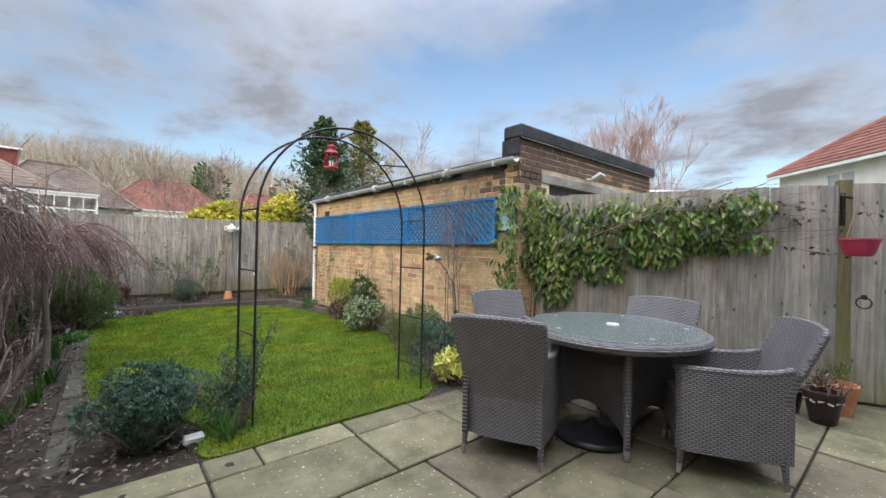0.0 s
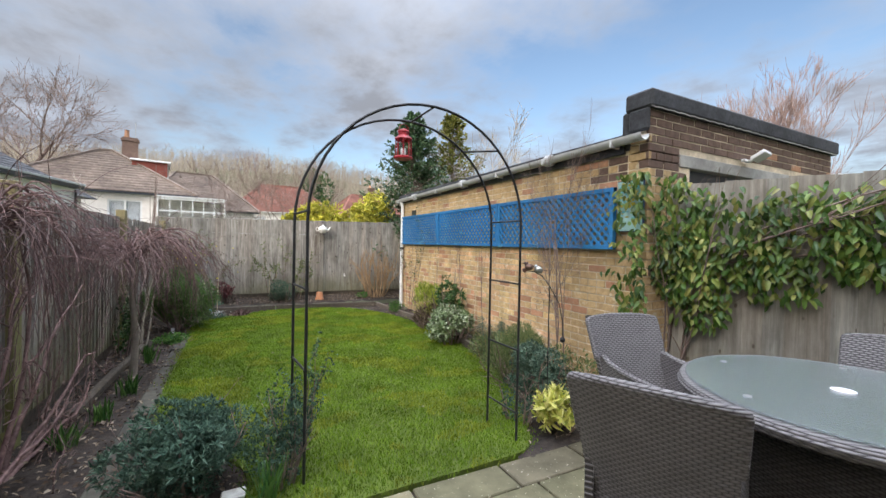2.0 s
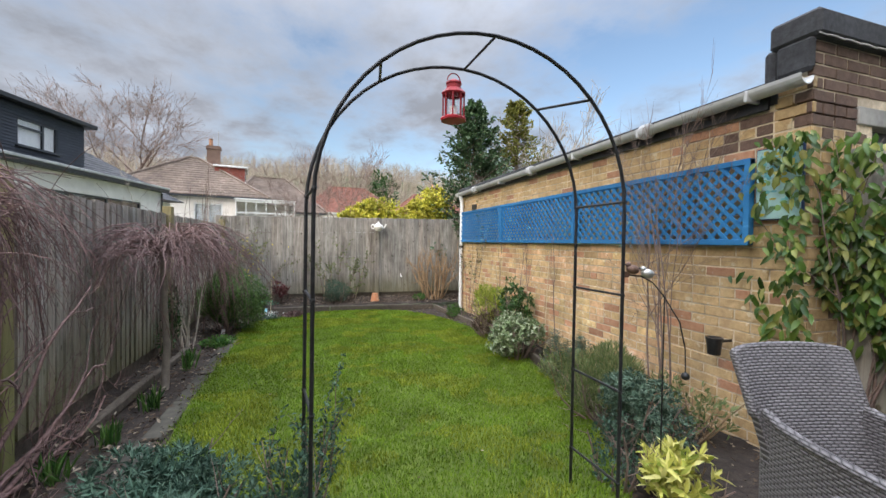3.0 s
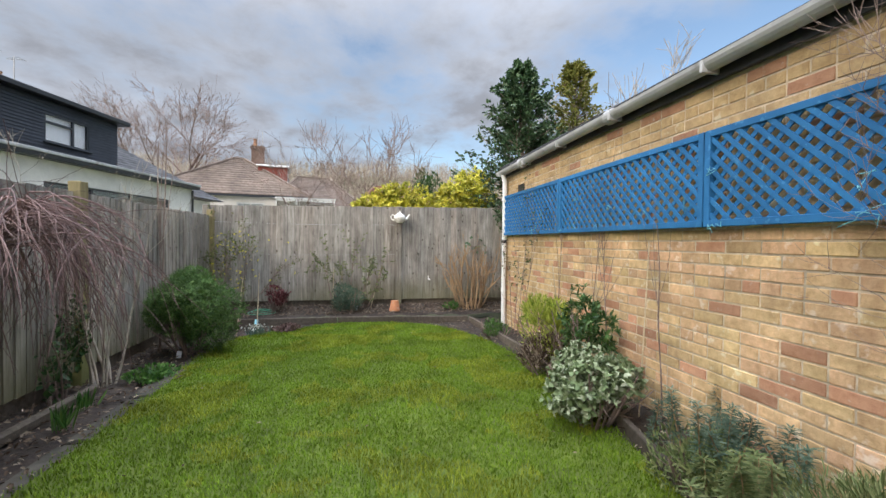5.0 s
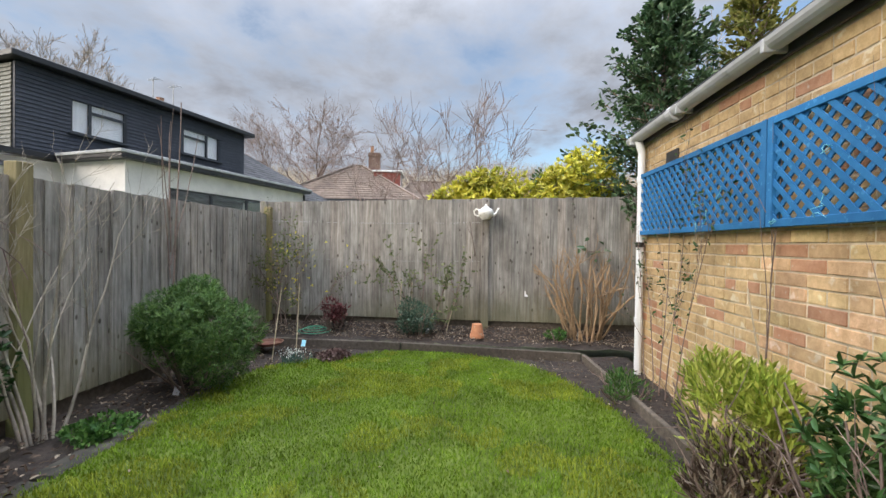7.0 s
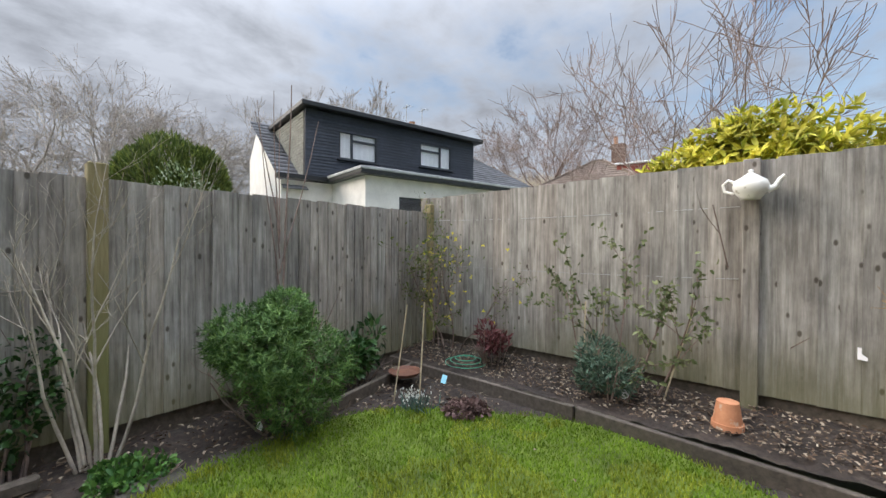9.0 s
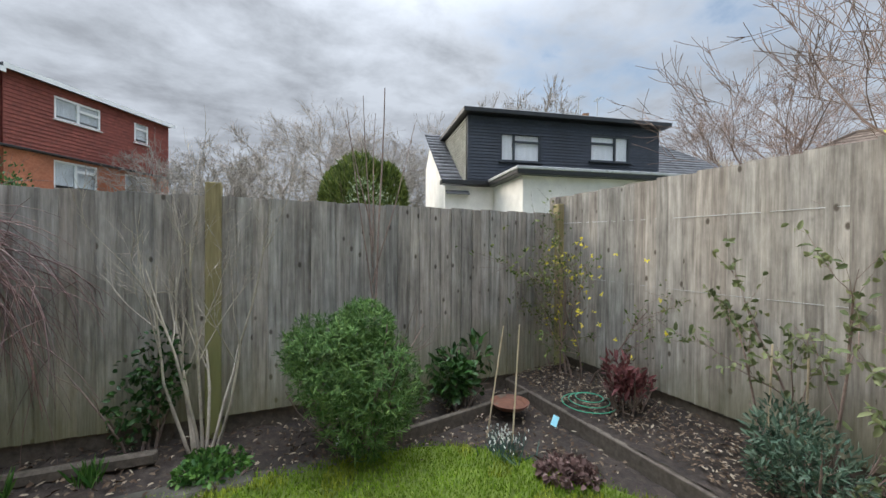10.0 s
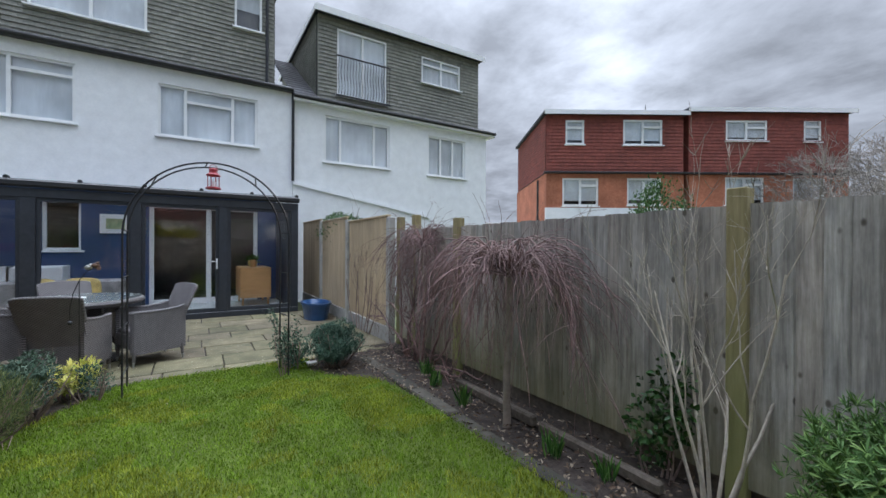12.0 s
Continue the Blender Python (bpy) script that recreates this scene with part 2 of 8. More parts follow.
M_SLAB = material("riven_slab", (0.082, 0.078, 0.044), (0.205, 0.185, 0.118), 3.4, rough=0.8, bump=0.75, vary=0.2, big=0.38,
                  spot=(0.50, 0.48, 0.40), spot_scale=42, spot_at=0.645, tint=((1.0, 1.0, 0.86), (1.06, 0.97, 1.0)))
M_EDGE = material("mossy_edging_stone", (0.040, 0.037, 0.028), (0.088, 0.08, 0.062), 10, rough=0.9, bump=0.5)
M_SOIL = material("soil", (0.016, 0.012, 0.010), (0.052, 0.038, 0.029), 22, rough=0.95, bump=1.0, big=0.3)
M_EARTH = material("ground_earth", (0.06, 0.075, 0.03), (0.12, 0.13, 0.06), 3, rough=0.95, bump=0.4)
M_TURF = material("turf", (0.062, 0.095, 0.010), (0.115, 0.15, 0.018), 14, rough=0.95, bump=0.6, big=0.3)
M_BRICK = material("stock_brick", (0.47, 0.32, 0.175), (0.70, 0.52, 0.315), 18, rough=0.9, bump=0.7, vary=0.2, big=0.2, spot=(0.72, 0.63, 0.48), spot_scale=14, spot_at=0.61,
                   tint=((1.0, 1.02, 0.86), (1.08, 0.95, 0.95)), blotch=0.14)
M_BRICK_R = material("red_brick", (0.44, 0.215, 0.12), (0.58, 0.33, 0.20), 18, rough=0.9, bump=0.6, vary=0.3, big=0.2, spot=(0.60, 0.50, 0.40), spot_scale=22, spot_at=0.64)
M_BRICK_H = material("house_red_brick", (0.36, 0.12, 0.065), (0.50, 0.20, 0.115), 10, rough=0.9, bump=0.4, vary=0.2, big=0.2)
M_BRICK_D = material("dark_brick", (0.12, 0.078, 0.06), (0.22, 0.14, 0.105), 18, rough=0.85, bump=0.5, vary=0.18, big=0.15)
M_MORTAR = material("mortar", (0.56, 0.465, 0.33), (0.74, 0.63, 0.47), 30, rough=0.95, bump=0.5, blotch=0.16)
M_RENDER = material("white_render", (0.78, 0.80, 0.82), (0.84, 0.85, 0.86), 30, rough=0.85, bump=0.25, vary=0, big=0.05)
M_CREAM = material("cream_render", (0.75, 0.72, 0.69), (0.81, 0.78, 0.75), 20, rough=0.85, bump=0.3, vary=0, big=0.08)
M_UPVC = material("white_frame", (0.78, 0.79, 0.80), (0.83, 0.84, 0.84), 10, rough=0.35, bump=0.03, vary=0.02, big=0.04)
M_DARKFRAME = material("dark_grey_frame", (0.025, 0.029, 0.036), (0.04, 0.045, 0.055), 12, rough=0.4, bump=0.05, vary=0.05, big=0.15)
M_BLACK = material("black_plastic", (0.012, 0.012, 0.013), (0.025, 0.025, 0.027), 20, rough=0.4, bump=0.1, vary=0.05)
M_FELT = material("roofing_felt", (0.03, 0.032, 0.036), (0.06, 0.063, 0.07), 25, rough=0.9, bump=0.5)
M_GREYTILE = material("grey_hung_tile", (0.18, 0.18, 0.155), (0.27, 0.27, 0.235), 9, rough=0.8, bump=0.4, vary=0.12, big=0.15, island=True)
M_NAVYTILE = material("dark_navy_board", (0.028, 0.034, 0.048), (0.05, 0.058, 0.075), 9, rough=0.6, bump=0.3, vary=0.12, big=0.15, island=True)
M_REDTILE = material("red_hung_tile", (0.17, 0.045, 0.035), (0.27, 0.075, 0.055), 6, rough=0.8, bump=0.4, vary=0.1, big=0.15, island=True)
M_ROOF = material("brown_roof_tile", (0.13, 0.10, 0.085), (0.24, 0.19, 0.155), 5, rough=0.9, bump=0.5, vary=0.15, big=0.25, island=True)
M_ROOF_R = material("red_roof_tile", (0.17, 0.07, 0.055), (0.28, 0.125, 0.095), 5, rough=0.9, bump=0.5, vary=0.15, big=0.25, island=True)
M_ROOF_G = material("slate_roof_tile", (0.09, 0.09, 0.095), (0.17, 0.17, 0.18), 5, rough=0.8, bump=0.5, vary=0.15, big=0.25, island=True)
M_BLUE = material("blue_trellis_paint", (0.014, 0.135, 0.335), (0.028, 0.19, 0.43), 8, (1, 1, 1), 0.7, 0.25, 0.08, 0.15, spot=(0.06, 0.25, 0.5), spot_scale=30)
M_GUTTER = material("grey_gutter", (0.40, 0.41, 0.42), (0.52, 0.53, 0.53), 8, rough=0.5, bump=0.1, big=0.2, spot=(0.30, 0.30, 0.28), spot_scale=5)
M_GLASS = glassy("window_glass")
# net toned pale blue-grey, with the sky's reflection put into its colour
M_SKY_CURTAIN = material("sky_toned_net_curtain", (0.50, 0.54, 0.58), (0.62, 0.66, 0.70), 10, (6, 6, 0.5), 0.9, 0.3, 0.1, 0.2)
# dark grey that puts the shade of unlit rooms into the colour
M_DARKROOM = material("room_shade", (0.10, 0.10, 0.10), (0.14, 0.14, 0.14), 4, rough=0.9, bump=0.1)

# ---- mesh helpers ----
rng = np.random.default_rng(7)


def thing(name, label, category, loc=(0, 0, 0), rz=0.0, group="", kind=""):
    ob = new(name)
    ob.empty_display_size = 0.1
    ob.matrix_basis = pose(*loc, 0, 0, rz)
    return tagged(ob, label, category, group, kind)


def link_mesh(name, me, mat, parent=None, label="", m=None):
    ob = new(name, me)
    if mat and not me.materials:
        me.materials.append(mat)
    if parent:
        ob.parent = parent
    if m is not None:
        ob.matrix_basis = m
    if label:
        tagged(ob, label)
    return ob


def part(name, bm, mat, parent=None, label="", smooth=False, m=None):
    me = bpy.data.meshes.new(name)
    bm.normal_update()
    bm.to_mesh(me)
    bm.free()
    if smooth:
        me.shade_smooth()
    return link_mesh(name, me, mat, parent, label, m)


def mesh_part(name, verts, faces, mat, parent=None, label="", smooth=False, m=None):
    me = bpy.data.meshes.new(name)
    me.from_pydata([tuple(map(float, v)) for v in verts], [], [tuple(map(int, f)) for f in faces])
    me.update()
    if smooth:
        me.shade_smooth()
    return link_mesh(name, me, mat, parent, label, m)


def box(bm, x0, x1, y0, y1, z0, z1, bevel=0.0, m=None):
    r = bmesh.ops.create_cube(bm, size=1.0, matrix=Matrix.Translation(((x0 + x1) / 2, (y0 + y1) / 2, (z0 + z1) / 2))
                              @ Matrix.Diagonal((abs(x1 - x0), abs(y1 - y0), abs(z1 - z0), 1)))
    vs = r["verts"]
    if bevel:
        es = {e for v in vs for e in v.link_edges}
        vs = bmesh.ops.bevel(bm, geom=list(es), offset=bevel, segments=1, affect="EDGES")["verts"]
    if m is not None:
        bmesh.ops.transform(bm, matrix=m, verts=list({v for v in vs}))
    return bm


def boxes(*rows, bevel=0.0):
    bm = bmesh.new()
    for r in rows:
        box(bm, *r, bevel=bevel)
    return bm


def beam(bm, a, b, w, h=None, bevel=0.0):
    """A bar of w x h from a to b."""
    a, b = Vector(a), Vector(b)
    d = b - a
    up = Vector((0, 0, 1)) if abs(d.normalized().z) < 0.99 else Vector((0, 1, 0))
    x = d.normalized()
    y = up.cross(x).normalized()
    z = x.cross(y)
    m = Matrix((x, y, z)).transposed().to_4x4()
    m.translation = a
    return box(bm, 0, d.length, -w / 2, w / 2, -(h or w) / 2, (h or w) / 2, bevel, m)


def rod(bm, a, b, r0, r1=None, seg=8, caps=True):
    """A round bar from a to b."""
    a, b = Vector(a), Vector(b)
    d = b - a
    m = Matrix.Translation((a + b) / 2) @ d.to_track_quat("Z", "Y").to_matrix().to_4x4()
    bmesh.ops.create_cone(bm, cap_ends=caps, segments=seg, radius1=r0, radius2=r0 if r1 is None else r1, depth=d.length, matrix=m)
    return bm


def lathe(bm, profile, seg=24, centre=(0, 0, 0)):
    """A turned shape from (radius, height) pairs."""
    rings = []
    for r, z in profile:
        if r < 1e-5:
            rings.append([bm.verts.new((centre[0], centre[1], centre[2] + z))])
        else:
            rings.append([bm.verts.new((centre[0] + r * math.cos(2 * math.pi * k / seg), centre[1] + r * math.sin(2 * math.pi * k / seg),
                                        centre[2] + z)) for k in range(seg)])
    for p, q in zip(rings, rings[1:]):
        for k in range(seg):
            a, b = (k, (k + 1) % seg)
            if len(p) == 1 and len(q) == 1:
                continue
            if len(p) == 1:
                bm.faces.new((p[0], q[a], q[b]))
            elif len(q) == 1:
                bm.faces.new((p[a], p[b], q[0]))
            else:
                bm.faces.new((p[a], p[b], q[b], q[a]))
    bmesh.ops.recalc_face_normals(bm, faces=bm.faces)
    return bm


def tube_arrays(paths, sides=5):
    """Tapered tubes along paths of (points, radii), as vertices and faces."""
    V, F, base = [], [], 0
    ang = np.arange(sides) * 2 * np.pi / sides
    ca, sa = np.cos(ang), np.sin(ang)
    for P, R in paths:
        P, R = np.asarray(P, float), np.asarray(R, float)
        T = np.gradient(P, axis=0)
        T /= np.linalg.norm(T, axis=1, keepdims=True) + 1e-9
        ref = np.array([0.31, 0.95, 0.05]) if abs(T[0][1]) < 0.8 else np.array([0.95, 0.05, 0.31])
        U = np.cross(T, ref)
        U /= np.linalg.norm(U, axis=1, keepdims=True) + 1e-9
        W = np.cross(T, U)
        ring = P[:, None, :] + R[:, None, None] * (U[:, None, :] * ca[None, :, None] + W[:, None, :] * sa[None, :, None])
        V.append(ring.reshape(-1, 3))
        n = len(P)
        i = (np.arange(n - 1)[:, None] * sides + np.arange(sides)[None, :])
        j = (np.arange(n - 1)[:, None] * sides + (np.arange(sides)[None, :] + 1) % sides)
        F.append(np.stack([i, j, j + sides, i + sides], -1).reshape(-1, 4) + base)
        base += n * sides
    return np.concatenate(V), np.concatenate(F)


def fast_mesh(name, V, F, mat, parent=None, label="", smooth=False):
    """A mesh from arrays of vertices and of faces that all have the same number of corners."""
    V, F = np.asarray(V, np.float32), np.asarray(F, np.int32)
    me = bpy.data.meshes.new(name)
    k = F.shape[1]
    me.vertices.add(len(V))
    me.vertices.foreach_set("co", V.ravel())
    me.loops.add(F.size)
    me.loops.foreach_set("vertex_index", F.ravel())
    me.polygons.add(len(F))
    me.polygons.foreach_set("loop_start", np.arange(len(F), dtype=np.int32) * k)
    me.update(calc_edges=True)
    me.validate()
    if smooth:
        me.shade_smooth()
    return link_mesh(name, me, mat, parent, label)


def leaf_arrays(P, D, N, length, width, fold=0.25, droop=0.15):
    """Leaves: at each P a blade along D with its face towards N, pointed, folded along the rib and drooping at the tip."""
    P, D, N = (np.asarray(a, float) for a in (P, D, N))
    D = D / (np.linalg.norm(D, axis=1, keepdims=True) + 1e-9)
    S = np.cross(D, N)
    S /= np.linalg.norm(S, axis=1, keepdims=True) + 1e-9
    N = np.cross(S, D)
    L, W = np.broadcast_to(length, len(P))[:, None], np.broadcast_to(width, len(P))[:, None]
    mid, tip = P + D * L * 0.52 - N * L * droop * 0.2, P + D * L - N * L * droop
    lo, hi = P + D * L * 0.28, P + D * L * 0.70 - N * L * droop * 0.45
    up = N * W * fold
    V = np.stack([P, lo + S * W * 0.44 + up, lo - S * W * 0.44 + up, mid, hi + S * W * 0.40 + up, hi - S * W * 0.40 + up, tip], 1).reshape(-1, 3)
    k = np.arange(len(P))[:, None] * 7
    F = np.concatenate([k + [0, 3, 1], k + [0, 2, 3], k + [1, 3, 4], k + [2, 5, 3], k + [4, 3, 6], k + [3, 5, 6]])
    return V, F


def unit(n, r=None):
    v = (r or rng).normal(size=(n, 3))
    return v / np.linalg.norm(v, axis=1, keepdims=True)


def grow(paths, p, d, length, radius, depth, r, kids=(3, 5), spread=0.6, up=0.1, bend=0.18, ratio=0.62, steps=5, thin=0.35):
    """A limb from p along d with its side limbs, added to paths; depth levels in all."""
    d = d / np.linalg.norm(d)
    P, D = [p], d.copy()
    for k in range(steps):
        D = D + r.normal(size=3) * bend + np.array([0, 0, up])
        D /= np.linalg.norm(D)
        P.append(P[-1] + D * length / steps)
    P = np.array(P)
    R = np.linspace(radius, radius * thin, len(P))
    paths.append((P, R))
    if depth > 0:
        for k in range(r.integers(kids[0], kids[1] + 1)):
            f = r.uniform(0.3, 1.0)
            i = min(int(f * steps), steps - 1)
            q = P[i] + (P[i + 1] - P[i]) * (f * steps - i)
            dd = (P[i + 1] - P[i]) / np.linalg.norm(P[i + 1] - P[i]) + r.normal(size=3) * spread
            grow(paths, q, dd, length * ratio * r.uniform(0.7, 1.2), max(0.0015, np.interp(f, [0, 1], [radius, radius * thin]) * 0.6), depth - 1, r,
                 kids, spread, up, bend, ratio, max(3, steps - 1), thin)
    return paths

# ---- ground, lawn, beds, patio ----
bm = bmesh.new()
bmesh.ops.create_circle(bm, cap_ends=True, segments=48, radius=900, matrix=Matrix.Translation((0, 0, -0.09)))
tagged(part("ground", bm, M_EARTH), "grassy earth that reaches to the horizon", "ground", kind="structure")

LAWN = [(0.5, 2.85), (1.2, 2.85), (2.0, 2.86), (2.36, 2.93), (2.62, 3.35), (3.0, 4.1), (3.2, 4.8), (3.3, 5.8), (3.34, 6.8), (3.28, 7.6), (3.05, 8.5),
        (2.6, 9.2), (1.9, 9.5), (1.2, 9.55), (0.7, 9.3), (0.2, 9.0), (-0.12, 8.6), (-0.2, 8.0), (-0.2, 7.0), (-0.16, 6.0), (-0.13, 5.0), (-0.05, 4.3),
        (0.12, 3.95), (0.4, 3.7), (0.55, 3.3)]


def outline(pts, steps=6):
    """A closed smooth line through pts."""
    P = np.array(pts)
    out = []
    for i in range(len(P)):
        a, b, c, d = P[i - 1], P[i], P[(i + 1) % len(P)], P[(i + 2) % len(P)]
        for k in range(steps):
            t = k / steps
            out.append(0.5 * (2 * b + (c - a) * t + (2 * a - 5 * b + 4 * c - d) * t * t + (3 * b - a - 3 * c + d) * t ** 3))
    return np.array(out)


LAWN_EDGE = outline(LAWN)


def inside(X, Y, poly):
    r = np.zeros(len(X), bool)
    x2, y2 = poly[:, 0], poly[:, 1]
    x1, y1 = np.roll(x2, 1), np.roll(y2, 1)
    for a, b, c, d in zip(x1, y1, x2, y2):
        hit_ = ((b > Y) != (d > Y)) & (X < (c - a) * (Y - b) / (d - b + 1e-12) + a)
        r ^= hit_
    return r


bm = bmesh.new()
top = [bm.verts.new((x, y, 0.012)) for x, y in LAWN_EDGE]
bot = [bm.verts.new((x, y, -0.06)) for x, y in LAWN_EDGE]
bm.faces.new(top)
for i in range(len(top)):
    bm.faces.new((top[i - 1], bot[i - 1], bot[i], top[i]))
bmesh.ops.recalc_face_normals(bm, faces=bm.faces)
lawn = tagged(part("lawn", bm, M_TURF), "mown green lawn with yellow mossy patches", "lawn", kind="structure")


def soil_sheet(name, x0, x1, y0, y1, height, label):
    """Uneven dug soil over a rectangle, lumpy, at the height that a function gives."""
    nx, ny = max(3, int((x1 - x0) / 0.035)), max(3, int((y1 - y0) / 0.035))
    X, Y = np.meshgrid(np.linspace(x0, x1, nx), np.linspace(y0, y1, ny))
    Z = np.array([[height(x, y) + 0.022 * noise.noise((x * 7, y * 7, 1.3)) + 0.012 * noise.noise((x * 23, y * 23, 4.1)) for x, y in zip(a, b)] for a, b in zip(X, Y)])
    V = np.stack([X, Y, Z], -1).reshape(-1, 3)
    i = (np.arange(ny - 1)[:, None] * nx + np.arange(nx - 1)[None, :]).ravel()
    F = np.stack([i, i + 1, i + nx + 1, i + nx], 1)
    return tagged(fast_mesh(name, V, F, M_SOIL, smooth=True), label, "soil", kind="structure")


soil_sheet("soil_side_bed", -0.93, 0.62, 2.6, 9.75, lambda x, y: -0.012 + 0.03 * max(0, -0.2 - x), "dark crumbly soil of the side bed")
soil_sheet("soil_wall_bed", 2.2, 3.8, 2.75, 9.6, lambda x, y: -0.012 + 0.05 * max(0, x - 2.9), "dark crumbly soil along the garage wall")
soil_sheet("soil_bed_front", 0.5, 2.4, 9.05, 9.66, lambda x, y: -0.015, "dark soil at the lawn's far edge")
soil_sheet("soil_end_bed", -0.93, 4.6, 9.62, 10.3, lambda x, y: 0.10 + 0.14 * (y - 9.62), "raised bed of soil and bark along the end fence")

# edging boards and stones round the lawn
edging = thing("lawn_edging", "weathered grey timber and stone edging round the lawn", "edging", kind="structure")
for i in range(7):
    y = 3.15 + i * 0.72
    part("edging_stone", boxes((-0.28 - 0.01 * (i % 2), -0.14, y, y + 0.70, -0.06, 0.014 + 0.007 * (i % 3)), bevel=0.014), M_EDGE, edging)
for a, b in (((-0.24, 8.2), (-0.55, 9.6)), ((-0.9, 9.62), (1.15, 9.62)), ((1.17, 9.62), (3.25, 9.45)), ((3.27, 9.4), (3.42, 7.3)), ((3.42, 7.28), (3.37, 5.6)),
             ((3.36, 5.58), (3.1, 4.3))):
    bm = bmesh.new()
    beam(bm, (*a, 0.035), (*b, 0.035), 0.045, 0.13, 0.006)
    part("edging_board", bm, M_SLEEPER, edging, "damp weathered edging board")

log_ = thing("timber_log", "rotting half-buried timber along the side bed", "timber", (-0.66, 4.7, 0.04))
bm = bmesh.new()
beam(bm, (0, 0, 0), (0.03, 1.15, 0.02), 0.07, 0.09, 0.015)
part("log", bm, M_SLEEPER, log_)
bm = bmesh.new()
beam(bm, (0.02, 1.2, 0.0), (0.06, 2.2, 0.02), 0.06, 0.08, 0.015)
part("log", bm, M_SLEEPER, log_)
# patio: riven slabs laid at random sizes
patio = thing("patio", "grey-green riven stone slab patio speckled with lichen", "patio", kind="structure")
rows_y = [2.84, 2.57, 2.0, 1.42, 0.92, 0.42, -0.15, -0.72, -1.3]
starts = [(-1.0, -0.1, 0.46, 0.77, 1.40, 2.02, 2.62, 3.2), (-1.0, -0.2, 0.46, 1.39, 2.13, 2.7, 3.3, 4.1), (-1.0, -0.3, 0.2, 0.98, 1.58, 2.5, 3.2, 4.0, 4.6),
          (-1.0, -0.1, 0.75, 1.62, 2.4, 3.0, 3.9, 4.8), (-1.0, -0.35, 0.3, 1.2, 1.8, 2.5, 3.1, 3.8, 4.4, 5.2),
          (-1.0, 0.0, 0.9, 1.5, 2.4, 3.1, 3.8, 4.4, 5.3), (-1.0, -0.2, 0.4, 1.3, 2.2, 2.8, 3.7, 4.3, 5.2, 5.8), (-1.0, 0.1, 0.7, 1.6, 2.2, 3.1, 4.0, 4.6, 5.5)]
part("bedding", boxes((-1.0, 6.2, -1.32, 2.83, -0.08, -0.022)), M_SOIL, patio, "dark sandy joints between the slabs")
for (y1, y0), xs in zip(zip(rows_y, rows_y[1:]), starts):
    ends = list(xs[1:]) + [xs[-1] + 0.8]
    for x0, x1 in zip(xs, ends):
        if y0 > 1.9 and x1 > 3.7 or x0 > 5.6:
            continue
        g = 0.008
        bm = bmesh.new()
        box(bm, x0 + g, x1 - g, y0 + g, y1 - g, -0.035, 0.0, bevel=0.007)
        tz = rng.normal() * 0.003
        for v in bm.verts:
            v.co.x += 0.006 * noise.noise((v.co.x * 3, v.co.y * 3, 2.0))
            v.co.y += 0.006 * noise.noise((v.co.x * 3, v.co.y * 3, 7.0))
            v.co.z += tz
        part("paving_slab", bm, M_SLAB, patio)

# ---- fences ----


def plank_mesh(height, width, wood):
    """One feather-edged board, thick at one side and thin at the other."""
    bm = bmesh.new()
    prof = [(0, 0.028), (width, 0.006), (width, 0.0), (0, 0.0)]
    lo = [bm.verts.new((x, -y, 0)) for x, y in prof]
    hi = [bm.verts.new((x, -y, height)) for x, y in prof]
    for i in range(4):
        bm.faces.new((lo[i - 1], lo[i], hi[i], hi[i - 1]))
    bm.faces.new(lo)
    bm.faces.new(hi)
    bmesh.ops.recalc_face_normals(bm, faces=bm.faces)
    me = bpy.data.meshes.new("plank")
    bm.to_mesh(me)
    bm.free()
    me.materials.append(wood)
    return me


def fence(name, label, a, b, z0, ztop, posts, gravel=0.15, pitch=0.1, post_rise=0.08, post_front=False, post_mat=None, wood=None):
    """A close-boarded fence from a to b; its face is on the right hand of that way."""
    d = Vector((b[0] - a[0], b[1] - a[1], 0))
    f = thing(name, label, "fence", (a[0], a[1], 0), math.degrees(math.atan2(d.y, d.x)))
    n = int(d.length / pitch)
    zt = lambda x: ztop[0] + (ztop[1] - ztop[0]) * x / d.length
    kinds = [plank_mesh(max(ztop) - z0 - gravel - e, pitch + 0.014, wood or M_FENCE) for e in (0.0, 0.004, 0.010)]
    for k in range(n):
        x = k * pitch
        drop = max(ztop) - zt(x)
        h = kinds[k % 3]
        m = Matrix.Translation((x, -0.012 + 0.002 * rng.normal(), z0 + gravel)) @ Euler((rng.normal() * 0.003, rng.normal() * 0.004, rng.normal() * 0.012 - 0.06)).to_matrix().to_4x4() \
            @ Matrix.Diagonal((1.0, 1.0, 1 - drop / (max(ztop) - z0 - gravel), 1))
        link_mesh("plank", h, M_FENCE, f, m=m)
    part("gravel_board", boxes((0, d.length, -0.006, 0.02, z0 - 0.1, z0 + gravel), bevel=0.004), M_SLEEPER, f, "damp stained gravel board")
    for z in (0.35, 1.0, 1.55):
        part("rail", boxes((0, d.length, 0.004, 0.05, z0 + z, z0 + z + 0.07)), M_POST, f)
    for x in posts:
        y = -0.035 if post_front else 0.0
        bm = boxes((x - 0.05, x + 0.05, y - 0.05, y + 0.05, z0 - 0.1, zt(x) + post_rise), bevel=0.006)
        part("post", bm, post_mat or M_POST, f, "square weathered timber post")
    return f


